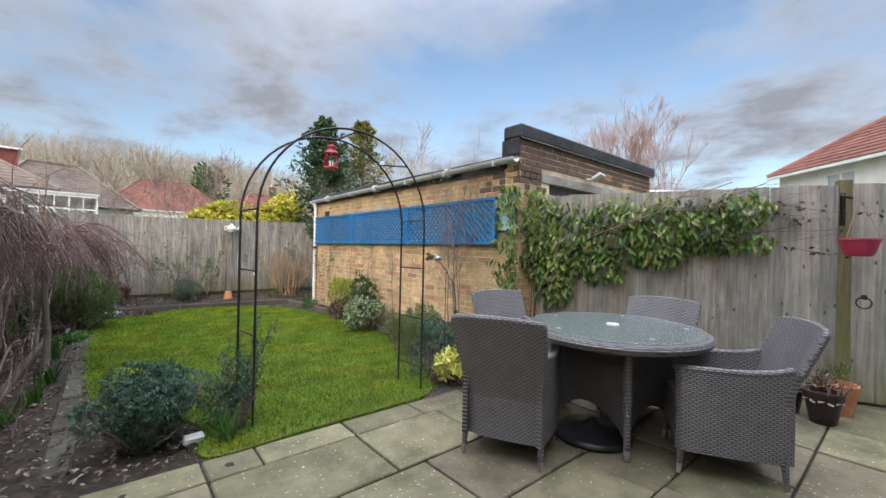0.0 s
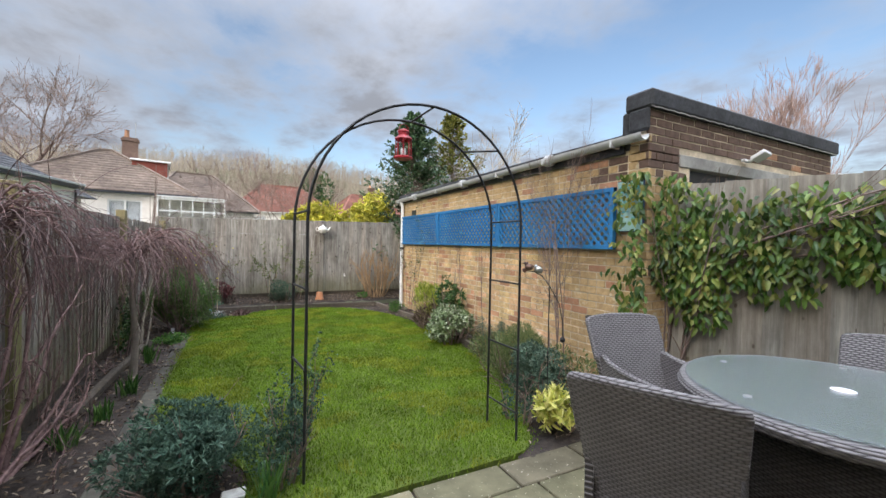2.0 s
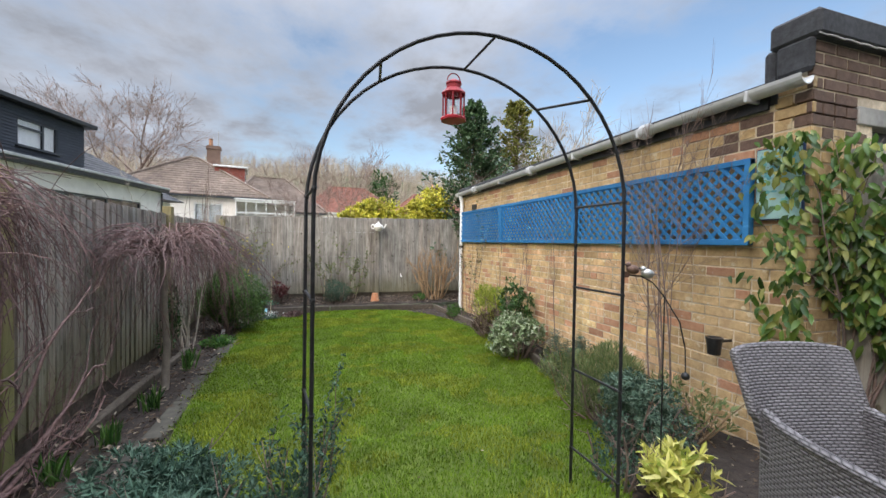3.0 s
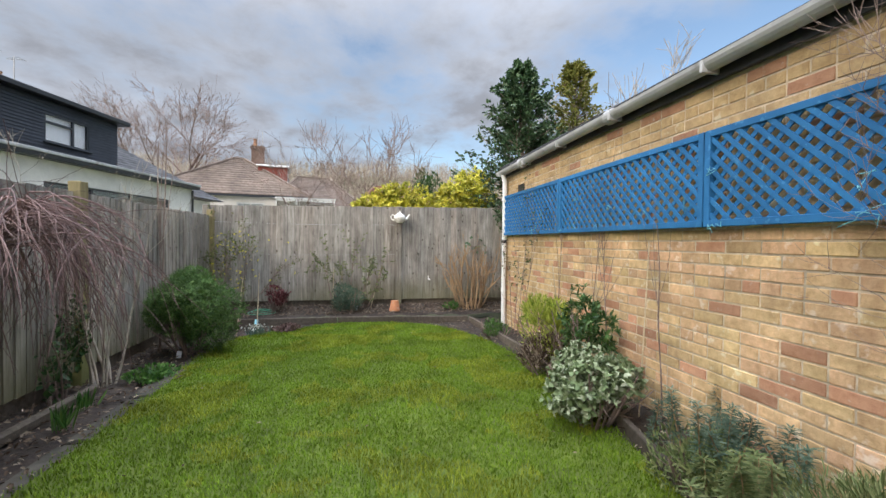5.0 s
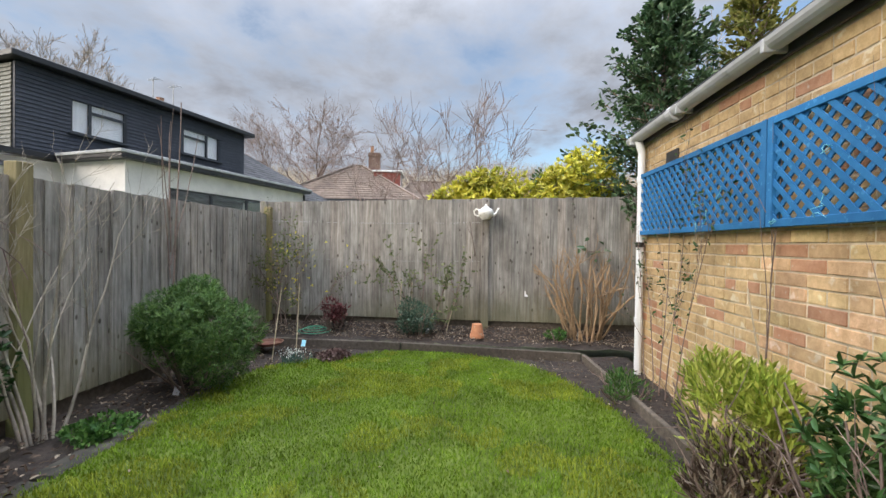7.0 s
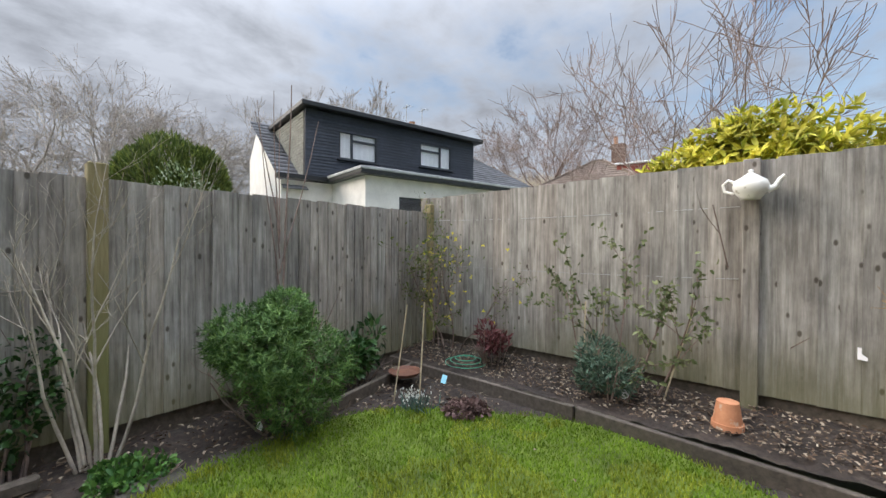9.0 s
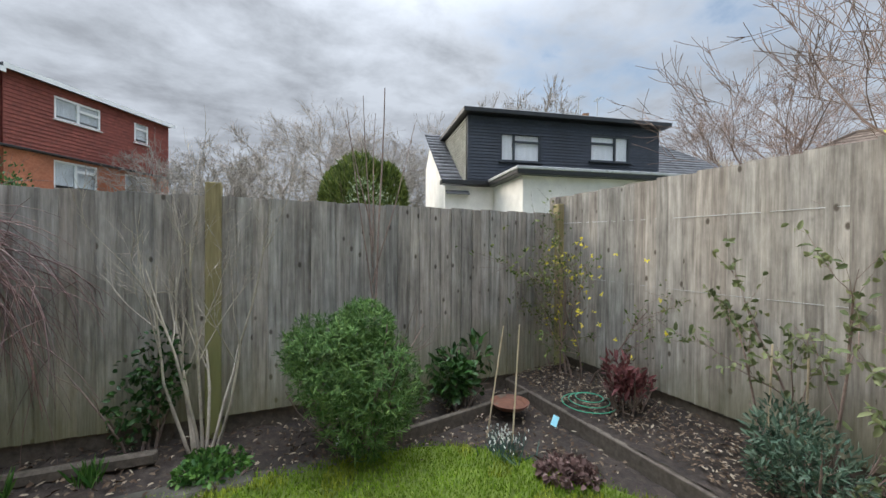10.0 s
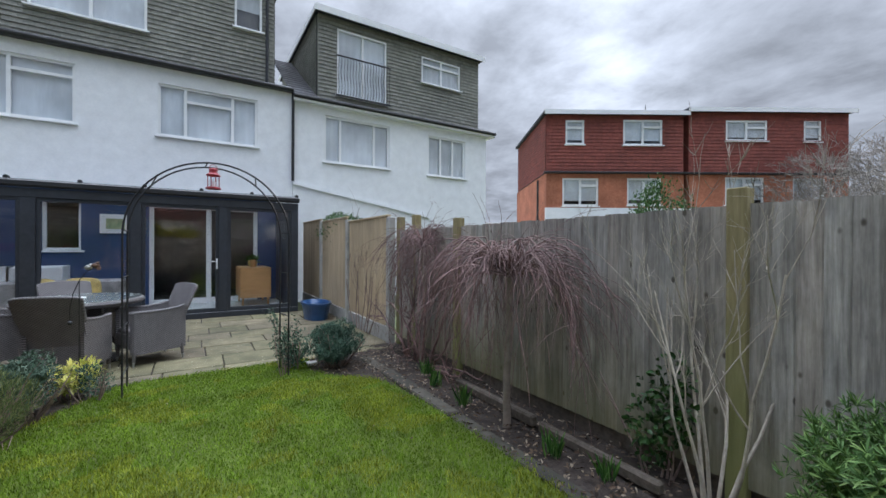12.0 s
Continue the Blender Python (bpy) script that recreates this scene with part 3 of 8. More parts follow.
fence("side_fence", "tall weathered grey close-boarded timber fence", (-0.92, 2.72), (-0.92, 10.27), 0.0, (1.72, 1.70), (1.65, 4.45, 7.5), 0.14, post_rise=0.09, post_front=True)
fence("end_fence", "silver-grey weathered close-boarded timber fence with a teapot", (-0.98, 10.27), (4.75, 10.27), 0.12, (1.87, 1.97), (0.03, 3.15), 0.16, post_rise=0.0, post_front=True, post_mat=M_FENCE)
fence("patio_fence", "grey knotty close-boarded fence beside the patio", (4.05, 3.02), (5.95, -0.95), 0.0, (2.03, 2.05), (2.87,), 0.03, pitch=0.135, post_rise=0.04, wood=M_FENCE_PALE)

# newer panels on concrete posts beside the conservatory
panels = thing("panel_fence", "light tan upright-board fence panels on concrete gravel boards", "fence", (-0.84, 0, 0))
for y0, y1, zt in ((-3.2, -1.36, 2.1), (-1.24, 0.56, 2.03), (0.68, 2.52, 1.93)):
    for k in range(15):
        w = (y1 - y0) / 15
        part("board", boxes((-0.008 + 0.002 * (k % 2), 0.010 + 0.002 * (k % 2), y0 + k * w + 0.002, y0 + (k + 1) * w, 0.24, zt + 0.016), bevel=0.003), M_PANEL, panels)
    part("panel_cap", boxes((-0.03, 0.03, y0, y1, zt + 0.018, zt + 0.045), bevel=0.004), M_PANEL, panels)
    part("gravel_board", boxes((-0.025, 0.025, y0, y1, -0.05, 0.23), bevel=0.006), M_CONCRETE, panels, "pale concrete gravel board")
for y in (-1.3, 0.62, 2.58):
    part("post", boxes((-0.055, 0.055, y - 0.055, y + 0.055, -0.1, 2.08 - 0.04 * (y + 1.3)), bevel=0.008), M_CONCRETE, panels, "grey concrete post")
for y in (2.75, 3.25):
    part("timber_post", boxes((-0.14, -0.04, y - 0.05, y + 0.05, -0.1, 1.92), bevel=0.006), M_POST, panels, "algae-green timber post")

# ---- garage ----
GX, GY0, GY1 = 3.75, 3.05, 9.12
garage = thing("garage", "flat-roofed yellow brick garage with a dark felt parapet", "garage", (GX, GY0, 0))
GL, GW = GY1 - GY0, 3.65
part("wall", boxes((0.012, 0.2, 0.2, GL, -0.1, 2.36)), M_MORTAR, garage, "pale lime mortar behind the brick faces")
part("rear_wall", boxes((0.2, GW, GL - 0.2, GL, -0.1, 2.36)), M_MORTAR, garage)
part("far_wall", boxes((GW - 0.2, GW, 0.2, GL - 0.2, -0.1, 2.36)), M_MORTAR, garage)
part("pier", boxes((0.012, 0.62, 0.012, 0.2, -0.1, 2.22)), M_MORTAR, garage)
part("pier", boxes((3.1, GW, 0.012, 0.2, -0.1, 2.22)), M_MORTAR, garage)
part("parapet", boxes((0.012, GW, 0.012, 0.2, 2.34, 2.70)), M_MORTAR, garage)
part("lintel", boxes((0.45, 3.3, -0.004, 0.19, 2.22, 2.337), bevel=0.006), M_CONCRETE, garage, "bare concrete lintel")
part("garage_door", boxes((0.62, 3.1, 0.10, 0.14, 0.0, 2.06), (0.62, 3.1, 0.08, 0.14, 2.06, 2.22)), M_DARKFRAME, garage, "dark up-and-over garage door")
part("roof", boxes((-0.06, GW + 0.05, 0.22, GL + 0.08, 2.43, 2.50), (0.0, GW, 0.2, GL, 2.36, 2.43)), M_FELT, garage, "black felt flat roof")
part("fascia", boxes((-0.03, -0.004, 0.24, GL + 0.02, 2.33, 2.47), bevel=0.004), M_BLACK, garage)
bm = boxes((-0.04, GW + 0.06, -0.05, 0.24, 2.70, 2.868), (-0.04, 0.17, 0.203, 0.27, 2.44, 2.71), (-0.042, 0.008, -0.014, 0.2, 2.50, 2.71), bevel=0.022)
for v in bm.verts:
    v.co.z += 0.012 * noise.noise((v.co.x * 2, v.co.y * 3, 1))
part("parapet_cap", bm, M_FELT, garage, "black bituminous felt cap dressed over the parapet")
bm = bmesh.new()
for k in range(46):
    x = -0.05 + k * 0.08
    beam(bm, (x, -0.052, 2.698), (x + 0.08, -0.052, 2.692 + 0.008 * (k % 2)), 0.006, 0.008)
part("felt_edge", bm, M_CONCRETE, garage, "ragged pale edge of the felt")
# gutter and downpipe
bm = bmesh.new()
prof = [(0.062 * math.cos(a), 0.062 * math.sin(a)) for a in np.linspace(math.pi, 2 * math.pi, 10)] + [(0.056 * math.cos(a), 0.056 * math.sin(a)) for a in np.linspace(2 * math.pi, math.pi, 10)]
ends = [[bm.verts.new((-0.09 + x, y, 2.415 + z + s)) for x, z in prof] for y, s in ((-0.02, 0.045), (GL + 0.05, -0.012))]
for i in range(len(prof)):
    bm.faces.new((ends[0][i - 1], ends[0][i], ends[1][i], ends[1][i - 1]))
bm.faces.new(ends[0])
bm.faces.new(ends[1])
bmesh.ops.recalc_face_normals(bm, faces=bm.faces)
gut = part("gutter", bm, M_GUTTER, garage, "pale grey half-round gutter", smooth=False)
for k in range(7):
    y = 0.3 + k * 0.95
    part("gutter_bracket", boxes((-0.156, -0.02, y - 0.012, y + 0.012, 2.385 - 0.0093 * y, 2.462 - 0.0093 * y), bevel=0.004), M_GUTTER, gut)
for k in range(3):
    y = 1.2 + k * 2.0
    bm = bmesh.new()
    zu = 2.451 - 0.0093 * y
    rod(bm, (-0.09, y - 0.04, zu - 0.014), (-0.09, y + 0.04, zu - 0.014), 0.0645, seg=16)
    part("gutter_union", bm, M_GUTTER, gut)
bm = bmesh.new()
rod(bm, (-0.09, GL - 0.12, 2.37), (-0.055, GL - 0.12, 2.24), 0.036, seg=12)
rod(bm, (-0.055, GL - 0.12, 2.25), (-0.055, GL - 0.12, 0.02), 0.034, seg=12)
part("downpipe", bm, M_UPVC, garage, "white plastic downpipe", smooth=False)
for z in (0.55, 1.3, 1.95):
    bm = bmesh.new()
    rod(bm, (-0.055, GL - 0.12, z), (-0.055, GL - 0.12, z + 0.05), 0.042, seg=12)
    part("pipe_clip", bm, M_BLACK if z == 1.3 else M_UPVC, garage)
bm = boxes((-0.012, 0.02, GL - 0.75, GL - 0.55, 2.02, 2.14), bevel=0.004)
part("air_brick", bm, M_BLACK, garage, "small dark air brick")
# flood light on the front
lamp = thing("flood_light", "white security light on the garage lintel", "lamp", (GX + 1.55, GY0 - 0.005, 2.38))
lamp.scale = (0.72, 0.72, 0.72)
bm = bmesh.new()
box(bm, -0.1, 0.1, -0.05, 0.0, 0, 0.04, 0.006)
box(bm, -0.02, 0.02, -0.14, 0, 0.0, 0.03, 0.004)
part("bracket", bm, M_UPVC, lamp)
bm = bmesh.new()
box(bm, -0.1, 0.1, -0.1, 0.1, -0.03, 0.03, 0.012, pose(0.02, -0.2, 0.06, -28, 8, 0))
part("lamp_head", bm, M_UPVC, lamp)

# trellis panels on the long wall, in blue
TX = GX - 0.05
for y0, y1 in ((3.36, 5.29), (5.30, 7.21), (7.22, 9.02)):
    tr = thing("trellis_panel", "bright blue painted diamond trellis panel on the wall", "trellis", (TX, y0, 1.42), group="blue trellis on the garage")
    w, h = y1 - y0, 0.60
    part("bottom_rail", boxes((-0.022, 0.022, 0, w, 0, 0.042), bevel=0.003), M_BLUE, tr)
    part("top_rail", boxes((-0.022, 0.022, 0, w, h - 0.042, h), bevel=0.003), M_BLUE, tr)
    for y in (0.0, w - 0.042):
        part("stile", boxes((-0.026, 0.026, y, y + 0.042, 0.0, h), bevel=0.003), M_BLUE, tr)
    for s, xo in ((1, -0.012), (-1, 0.0)):
        k = -h
        while k < w:
            a, b = (k, 0.03), (k + h - 0.06, h - 0.03)
            if s < 0:
                a, b = (k + h - 0.06, 0.03), (k, h - 0.03)
            p, q = Vector((xo, *a)), Vector((xo, *b))
            lo, hi = (p, q) if p.y < q.y else (q, p)
            t0 = max(0.0, (0.03 - lo.y) / (hi.y - lo.y))
            t1 = min(1.0, (w - 0.03 - lo.y) / (hi.y - lo.y))
            if t1 - t0 > 0.05:
                bm = bmesh.new()
                beam(bm, lo.lerp(hi, t0), lo.lerp(hi, t1), 0.008, 0.0275)
                part("lath", bm, M_BLUE, tr)
            k += 0.094

# ---- houses ----


def holed(x0, x1, z0, z1, y0, y1, holes):
    """A wall with rectangular openings (x0, x1, z0, z1) through it."""
    xs = sorted({x0, x1, *[v for h in holes for v in h[:2]]})
    zs = sorted({z0, z1, *[v for h in holes for v in h[2:]]})
    bm = bmesh.new()
    for a, b in zip(xs, xs[1:]):
        run = None
        for c, d in zip(zs, zs[1:]):
            mx, mz = (a + b) / 2, (c + d) / 2
            if any(h[0] < mx < h[1] and h[2] < mz < h[3] for h in holes):
                if run:
                    box(bm, a, b, y0, y1, *run)
                run = None
            else:
                run = (run[0], d) if run else (c, d)
        if run:
            box(bm, a, b, y0, y1, *run)
    bmesh.ops.remove_doubles(bm, verts=bm.verts, dist=1e-4)
    return bm


def window(parent, x0, x1, z0, z1, y, bars=(), transoms=(), mat=None, name="window", curtain=1.0, sill=True, label="", f=0.055, blind=None):
    """A casement in an opening: frame, mullions, transoms over parts (x from, x to, z), panes and a net behind."""
    mat = mat or M_UPVC
    yf = y + 0.04
    lights = []
    for a, b in zip((x0, *bars), (*bars, x1)):
        p, q = a + f * (1.0 if a == x0 else 0.6), b - f * (1.0 if b == x1 else 0.6)
        cut = [z for u, v, z in transoms if u < (a + b) / 2 < v]
        lo = z0 + f
        for z in cut:
            lights.append((p, q, lo, z - f * 0.6))
            lo = z + f * 0.6
        lights.append((p, q, lo, z1 - f))
    w = part(name, holed(x0, x1, z0, z1, yf, yf + 0.06, lights), mat, parent, label)
    edges = [x0, *bars, x1]
    for a, b in zip(edges, edges[1:]):
        g = part("pane", boxes((a + 0.01, b - 0.01, yf + 0.028, yf + 0.034, z0 + 0.02, z1 - 0.02)), M_GLASS, w)
        g.visible_shadow = False
    if sill:
        part("sill", boxes((x0 - 0.06, x1 + 0.06, y - 0.07, yf + 0.02, z0 - 0.05, z0 - 0.003), bevel=0.008), mat, w)
    # full-width net that also carries the painted sky reflection, or the given blind
    bm = bmesh.new()
    n = max(6, int((x1 - x0) * 14))
    zc = z1 - (z1 - z0) * curtain
    P = [(x0 + 0.03 + (x1 - x0 - 0.06) * k / n, yf + 0.085 + 0.012 * math.sin(k * 2.1)) for k in range(n + 1)]
    lo, hi = [bm.verts.new((x, yy, zc)) for x, yy in P], [bm.verts.new((x, yy, z1)) for x, yy in P]
    for k in range(n):
        bm.faces.new((lo[k], lo[k + 1], hi[k + 1], hi[k]))
    part("curtain", bm, blind or M_SKY_CURTAIN, w, smooth=True)
    return w


def courses(x0, x1, z0, z1, y, step=0.12, depth=0.03, holes=(), piece=0.0, slope=0.0, r=None):
    """Overlapping courses of boards or tiles, each leaning out at its foot; piece: tile width, 0 for whole boards."""
    bm = bmesh.new()
    z, k = z0, 0
    while z < z1 - 0.01:
        t = min(z + step, z1)
        spans = [(x0, x1)]
        for h in holes:
            if h[2] < (z + t) / 2 < h[3]:
                spans = [s for a, b in spans for s in ((a, min(b, h[0])), (max(a, h[1]), b)) if s[1] - s[0] > 0.01]
        for a, b in spans:
            xs = [a, b]
            if piece:
                off = piece * 0.5 * (k % 2)
                xs = [a] + [v for v in np.arange(x0 - piece + off, x1 + piece, piece) if a + 0.03 < v < b - 0.03] + [b]
            for p, q in zip(xs, xs[1:]):
                g = 0.004 if piece else 0
                ys, ye = slope * (z - z0), slope * (t - z0)
                c = [bm.verts.new(v) for v in ((p + g, y + ys - depth, z), (q - g, y + ys - depth, z), (q - g, y + ye - 0.004, t + 0.005), (p + g, y + ye - 0.004, t + 0.005),
                                               (p + g, y + ys, z), (q - g, y + ys, z))]
                bm.faces.new((c[0], c[1], c[2], c[3]))
                bm.faces.new((c[4], c[5], c[1], c[0]))
        z, k = t, k + 1
    return bm


def roof_slope(parent, quad, mat, name="roof", step=0.28, piece=0.3, label=""):
    """A tiled slope over a quad given as eave left, eave right, ridge right, ridge left."""
    a, b, c, d = (np.array(v, float) for v in quad)
    nrm = np.cross(b - a, d - a)
    nrm /= np.linalg.norm(nrm)
    rows_n = max(2, int(np.linalg.norm((d + c) / 2 - (a + b) / 2) / step))
    V, F = [], []
    for k in range(rows_n):
        s, t = k / rows_n, (k + 1) / rows_n
        p0, p1, q0, q1 = a + (d - a) * s, b + (c - b) * s, a + (d - a) * t, b + (c - b) * t
        n = max(1, int(np.linalg.norm(p1 - p0) / piece))
        off = 0.5 * (k % 2) / n
        us = sorted({0.0, 1.0, *[u for u in (np.arange(n + 1) / n + off) if 0 < u < 1]})
        for u, v in zip(us, us[1:]):
            i = len(V)
            V += [p0 + (p1 - p0) * u + nrm * 0.035, p0 + (p1 - p0) * v + nrm * 0.035, q0 + (q1 - q0) * v + nrm * 0.006, q0 + (q1 - q0) * u + nrm * 0.006,
                  p0 + (p1 - p0) * u, p0 + (p1 - p0) * v]
            F += [(i, i + 1, i + 2, i + 3), (i + 4, i + 5, i + 1, i)]
    return tagged(fast_mesh(name, V, F, mat, parent), label, kind="stuff")


def bar_part(name, a, b, w, h, mat, parent, label="", bevel=0.0):
    bm = bmesh.new()
    beam(bm, a, b, w, h, bevel)
    return part(name, bm, mat, parent, label)


def pipe_part(name, a, b, r, mat, parent, label=""):
    bm = bmesh.new()
    rod(bm, a, b, r, seg=10)
    return part(name, bm, mat, parent, label, smooth=False)


# the white house and its neighbour; seen from the garden, x to the right is minus x of the world
HY = -3.6
EAVE = 5.80
HX = -0.28
own = thing("white_house", "white rendered house with a grey tile-hung loft dormer", "house", (HX, HY, 0), 180)
WA, WB = (-5.58, -4.25, 4.18, 5.5), (-2.76, -0.57, 4.16, 5.42)
LOW = [(-4.77, -4.14, 1.38, 2.52), (-2.92, -0.56, 0.05, 2.5)]
own_wall = part("wall", holed(-6.6, 0.33, -0.1, EAVE, 0, 0.25, [WA, WB, *LOW]), M_RENDER, own)
part("wall_body", boxes((-6.6, 0.33, 4.0, 8.0, -0.1, EAVE), (-6.6, -6.35, 0.25, 4.0, -0.1, EAVE), (0.1, 0.33, 0.25, 4.0, -0.1, EAVE)), M_RENDER, own)
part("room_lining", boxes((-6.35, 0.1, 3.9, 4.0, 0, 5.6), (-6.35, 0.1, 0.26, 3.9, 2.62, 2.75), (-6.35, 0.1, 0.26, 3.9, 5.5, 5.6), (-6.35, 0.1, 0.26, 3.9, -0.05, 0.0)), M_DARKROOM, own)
window(own, *WA, 0, (-5.3,), ((-5.3, -4.25, 5.2),), label="white casement window")
window(own, *WB, 0, (-2.2, -1.16), ((-2.2, -1.16, 5.08),), label="white three-light casement window")
DH = [(-5.1, -3.0, 6.72, 8.5), (-1.1, -0.42, 7.42, 8.5)]
part("dormer_wall", holed(-6.6, -0.12, EAVE + 0.1, 8.85, 0.35, 0.45, DH), M_GREYTILE, own)
part("tile_hanging", courses(-6.6, -0.1, EAVE + 0.12, 8.85, 0.34, 0.115, 0.03, DH, 0.17), M_GREYTILE, own, "rows of grey hung tiles")
bm = courses(0.45, 6.0, EAVE + 0.12, 8.85, 0, 0.115, 0.03, (), 0.17)
bmesh.ops.transform(bm, matrix=Matrix.Translation((-0.09, 0, 0)) @ pose(0, 0, 0, 0, 0, 90), verts=bm.verts)
part("cheek_cladding", bm, M_GREYTILE, own)
# solid dark box added behind the panes as the loft room's shade
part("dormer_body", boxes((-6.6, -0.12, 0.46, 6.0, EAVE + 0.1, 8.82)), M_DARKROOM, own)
part("dormer_roof", boxes((-6.7, 0.05, 0.1, 6.2, 8.85, 9.0)), M_FELT, own)
window(own, *DH[0], 0.30, (-4.05,), (), sill=True, label="white balcony doors", curtain=1.0)
window(own, *DH[1], 0.30, (), (), sill=True, curtain=0.5)
part("eave_board", boxes((-6.6, 0.33, -0.14, 0.34, EAVE, EAVE + 0.11), bevel=0.01), M_BLACK, own, "black fascia below the dormer")
bm = bmesh.new()
rod(bm, (-6.6, -0.16, EAVE + 0.05), (0.33, -0.16, EAVE + 0.05), 0.06, seg=12)
part("gutter", bm, M_BLACK, own)
pipe_part("downpipe", (0.335, -0.07, 3.33), (0.335, -0.07, EAVE), 0.04, M_BLACK, own, "black downpipe on the party line")
pipe_part("dormer_pipe", (-0.3, 0.25, EAVE + 0.1), (-0.3, 0.25, 8.85), 0.04, M_FELT, own)

nb = thing("neighbour_house", "white rendered semi-detached house with a green-grey tile-hung dormer", "house", (HX, HY, 0), 180)
NC, ND = (1.23, 3.30, 3.99, 5.36), (4.74, 6.27, 3.95, 5.3)
part("wall", holed(0.34, 7.22, -0.1, 5.58, 0.0, 0.25, [NC, ND]), M_RENDER, nb)
part("wall_body", boxes((6.97, 7.22, 0.25, 8.0, -0.1, 5.58), (0.34, 7.22, 7.75, 8.0, -0.1, 5.58)), M_RENDER, nb)
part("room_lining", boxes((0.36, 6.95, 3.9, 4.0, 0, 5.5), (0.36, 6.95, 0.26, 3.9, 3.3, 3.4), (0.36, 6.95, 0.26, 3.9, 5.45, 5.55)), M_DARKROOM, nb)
window(nb, *NC, 0, (1.71, 2.79), (), label="white three-light window")
window(nb, *ND, 0, (5.25, 5.75), (), label="white three-light window")
bar_part("string_course", (0.34, -0.03, 3.28), (4.8, -0.03, 2.51), 0.06, 0.08, M_RENDER, nb, "sloping white drip moulding")
ED = [(1.7, 3.34, 6.16, 8.2), (4.65, 6.26, 7.2, 8.12)]
part("dormer_wall", holed(1.12, 7.1, 5.7, 8.5, 0.35, 0.45, ED), M_GREYTILE, nb)
part("tile_hanging", courses(1.12, 7.1, 5.72, 8.5, 0.34, 0.115, 0.03, ED, 0.17), M_GREYTILE, nb, "rows of green-grey hung tiles")
bm = courses(-6.0, -0.45, 5.72, 8.5, 0, 0.115, 0.03, (), 0.17)
bmesh.ops.transform(bm, matrix=Matrix.Translation((1.11, 0, 0)) @ pose(0, 0, 0, 0, 0, -90), verts=bm.verts)
part("cheek_cladding", bm, M_GREYTILE, nb)
part("dormer_body", boxes((1.14, 7.08, 0.46, 6.0, 5.7, 8.48)), M_DARKROOM, nb)
part("dormer_roof", boxes((1.0, 7.2, 0.1, 6.2, 8.5, 8.62)), M_FELT, nb)
part("dormer_fascia", boxes((0.98, 7.22, 0.07, 0.1, 8.44, 8.63), (0.97, 1.0, 0.1, 6.2, 8.46, 8.63)), M_UPVC, nb, "white dormer fascia")
window(nb, *ED[0], 0.30, (2.52,), (), sill=True, label="white french doors", curtain=1.0)
window(nb, *ED[1], 0.30, (5.45,), ((4.7, 6.2, 7.85),), sill=True)
bal = part("juliet_balcony", boxes((1.62, 3.42, 0.14, 0.17, 7.28, 7.32)), M_BLACK, nb, "black wrought iron balcony rail")
part("bottom_rail", boxes((1.62, 3.42, 0.14, 0.17, 6.08, 6.12)), M_BLACK, bal)
for k in range(19):
    x = 1.68 + k * 0.093
    zz = np.linspace(6.1, 7.3, 12)
    P = np.stack([x + 0.02 * np.sin((zz - 6.1) * 7), np.full(12, 0.155) - 0.06 * np.sin((zz - 6.1) / 1.2 * np.pi), zz], 1)
    V, F = tube_arrays([(P, np.full(12, 0.008))], 5)
    fast_mesh("baluster", V, F, M_BLACK, bal)
part("eave_board", boxes((0.34, 7.5, -0.2, 0.34, 5.58, 5.68), bevel=0.01), M_UPVC, nb)
bm = bmesh.new()
rod(bm, (0.34, -0.22, 5.70), (7.5, -0.22, 5.70), 0.055, seg=12)
part("gutter", bm, M_BLACK, nb)
roof_slope(nb, ((0.34, -0.2, 5.70), (7.5, -0.2, 5.70), (7.5, 0.4, 6.0), (0.34, 0.4, 6.0)), M_ROOF_G)
roof_slope(nb, ((0.34, 0.4, 6.0), (1.12, 0.4, 6.0), (1.12, 4.0, 8.4), (0.34, 4.0, 8.4)), M_ROOF_G)

# dark bungalow behind the side fence
bun = thing("dormer_bungalow", "white bungalow with a dark navy boarded dormer and slate roof", "house", (-6.48, 13.68, 0), 78.5)
BX = [(1.1, 5.6, 2.0, 2.72)]
part("wall", holed(0, 6.9, -0.1, 3.24, 0.0, 0.2, BX), M_CREAM, bun)
for q in ((0.0, 0.2, 0.2, 2.5, -0.1, 3.24), (-1.6, 0.0, 2.3, 2.5, -0.1, 3.24), (6.7, 6.9, 0.2, 3, -0.1, 3.24), (-1.7, 7.2, 8.8, 9.0, -0.1, 3.0)):
    part("return_wall", boxes(q), M_CREAM, bun)
pipe_part("downpipe", (6.8, -0.07, 0), (6.8, -0.07, 3.2), 0.04, M_BLACK, bun)
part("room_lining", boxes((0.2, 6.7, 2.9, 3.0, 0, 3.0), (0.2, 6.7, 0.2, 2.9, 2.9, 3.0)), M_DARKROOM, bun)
window(bun, 1.1, 5.6, 2.0, 2.72, 0, (2.5, 3.9), (), M_DARKFRAME, curtain=0.0, sill=False, label="long dark-framed window")
part("flat_roof", boxes((-0.25, 7.0, -0.25, 2.4, 3.27, 3.40), (-1.75, -0.25, 2.05, 2.4, 3.27, 3.40)), M_BLACK, bun, "black fascia and flat roof edge")
part("soffit", boxes((-0.22, 6.95, -0.22, 2.4, 3.243, 3.267)), M_DARKFRAME, bun)
part("roof_edge", boxes((-0.28, 7.02, -0.28, -0.22, 3.36, 3.44), (-0.28, -0.22, -0.22, 2.04, 3.36, 3.44), bevel=0.01), M_GUTTER, bun, "grey metal edge trim")
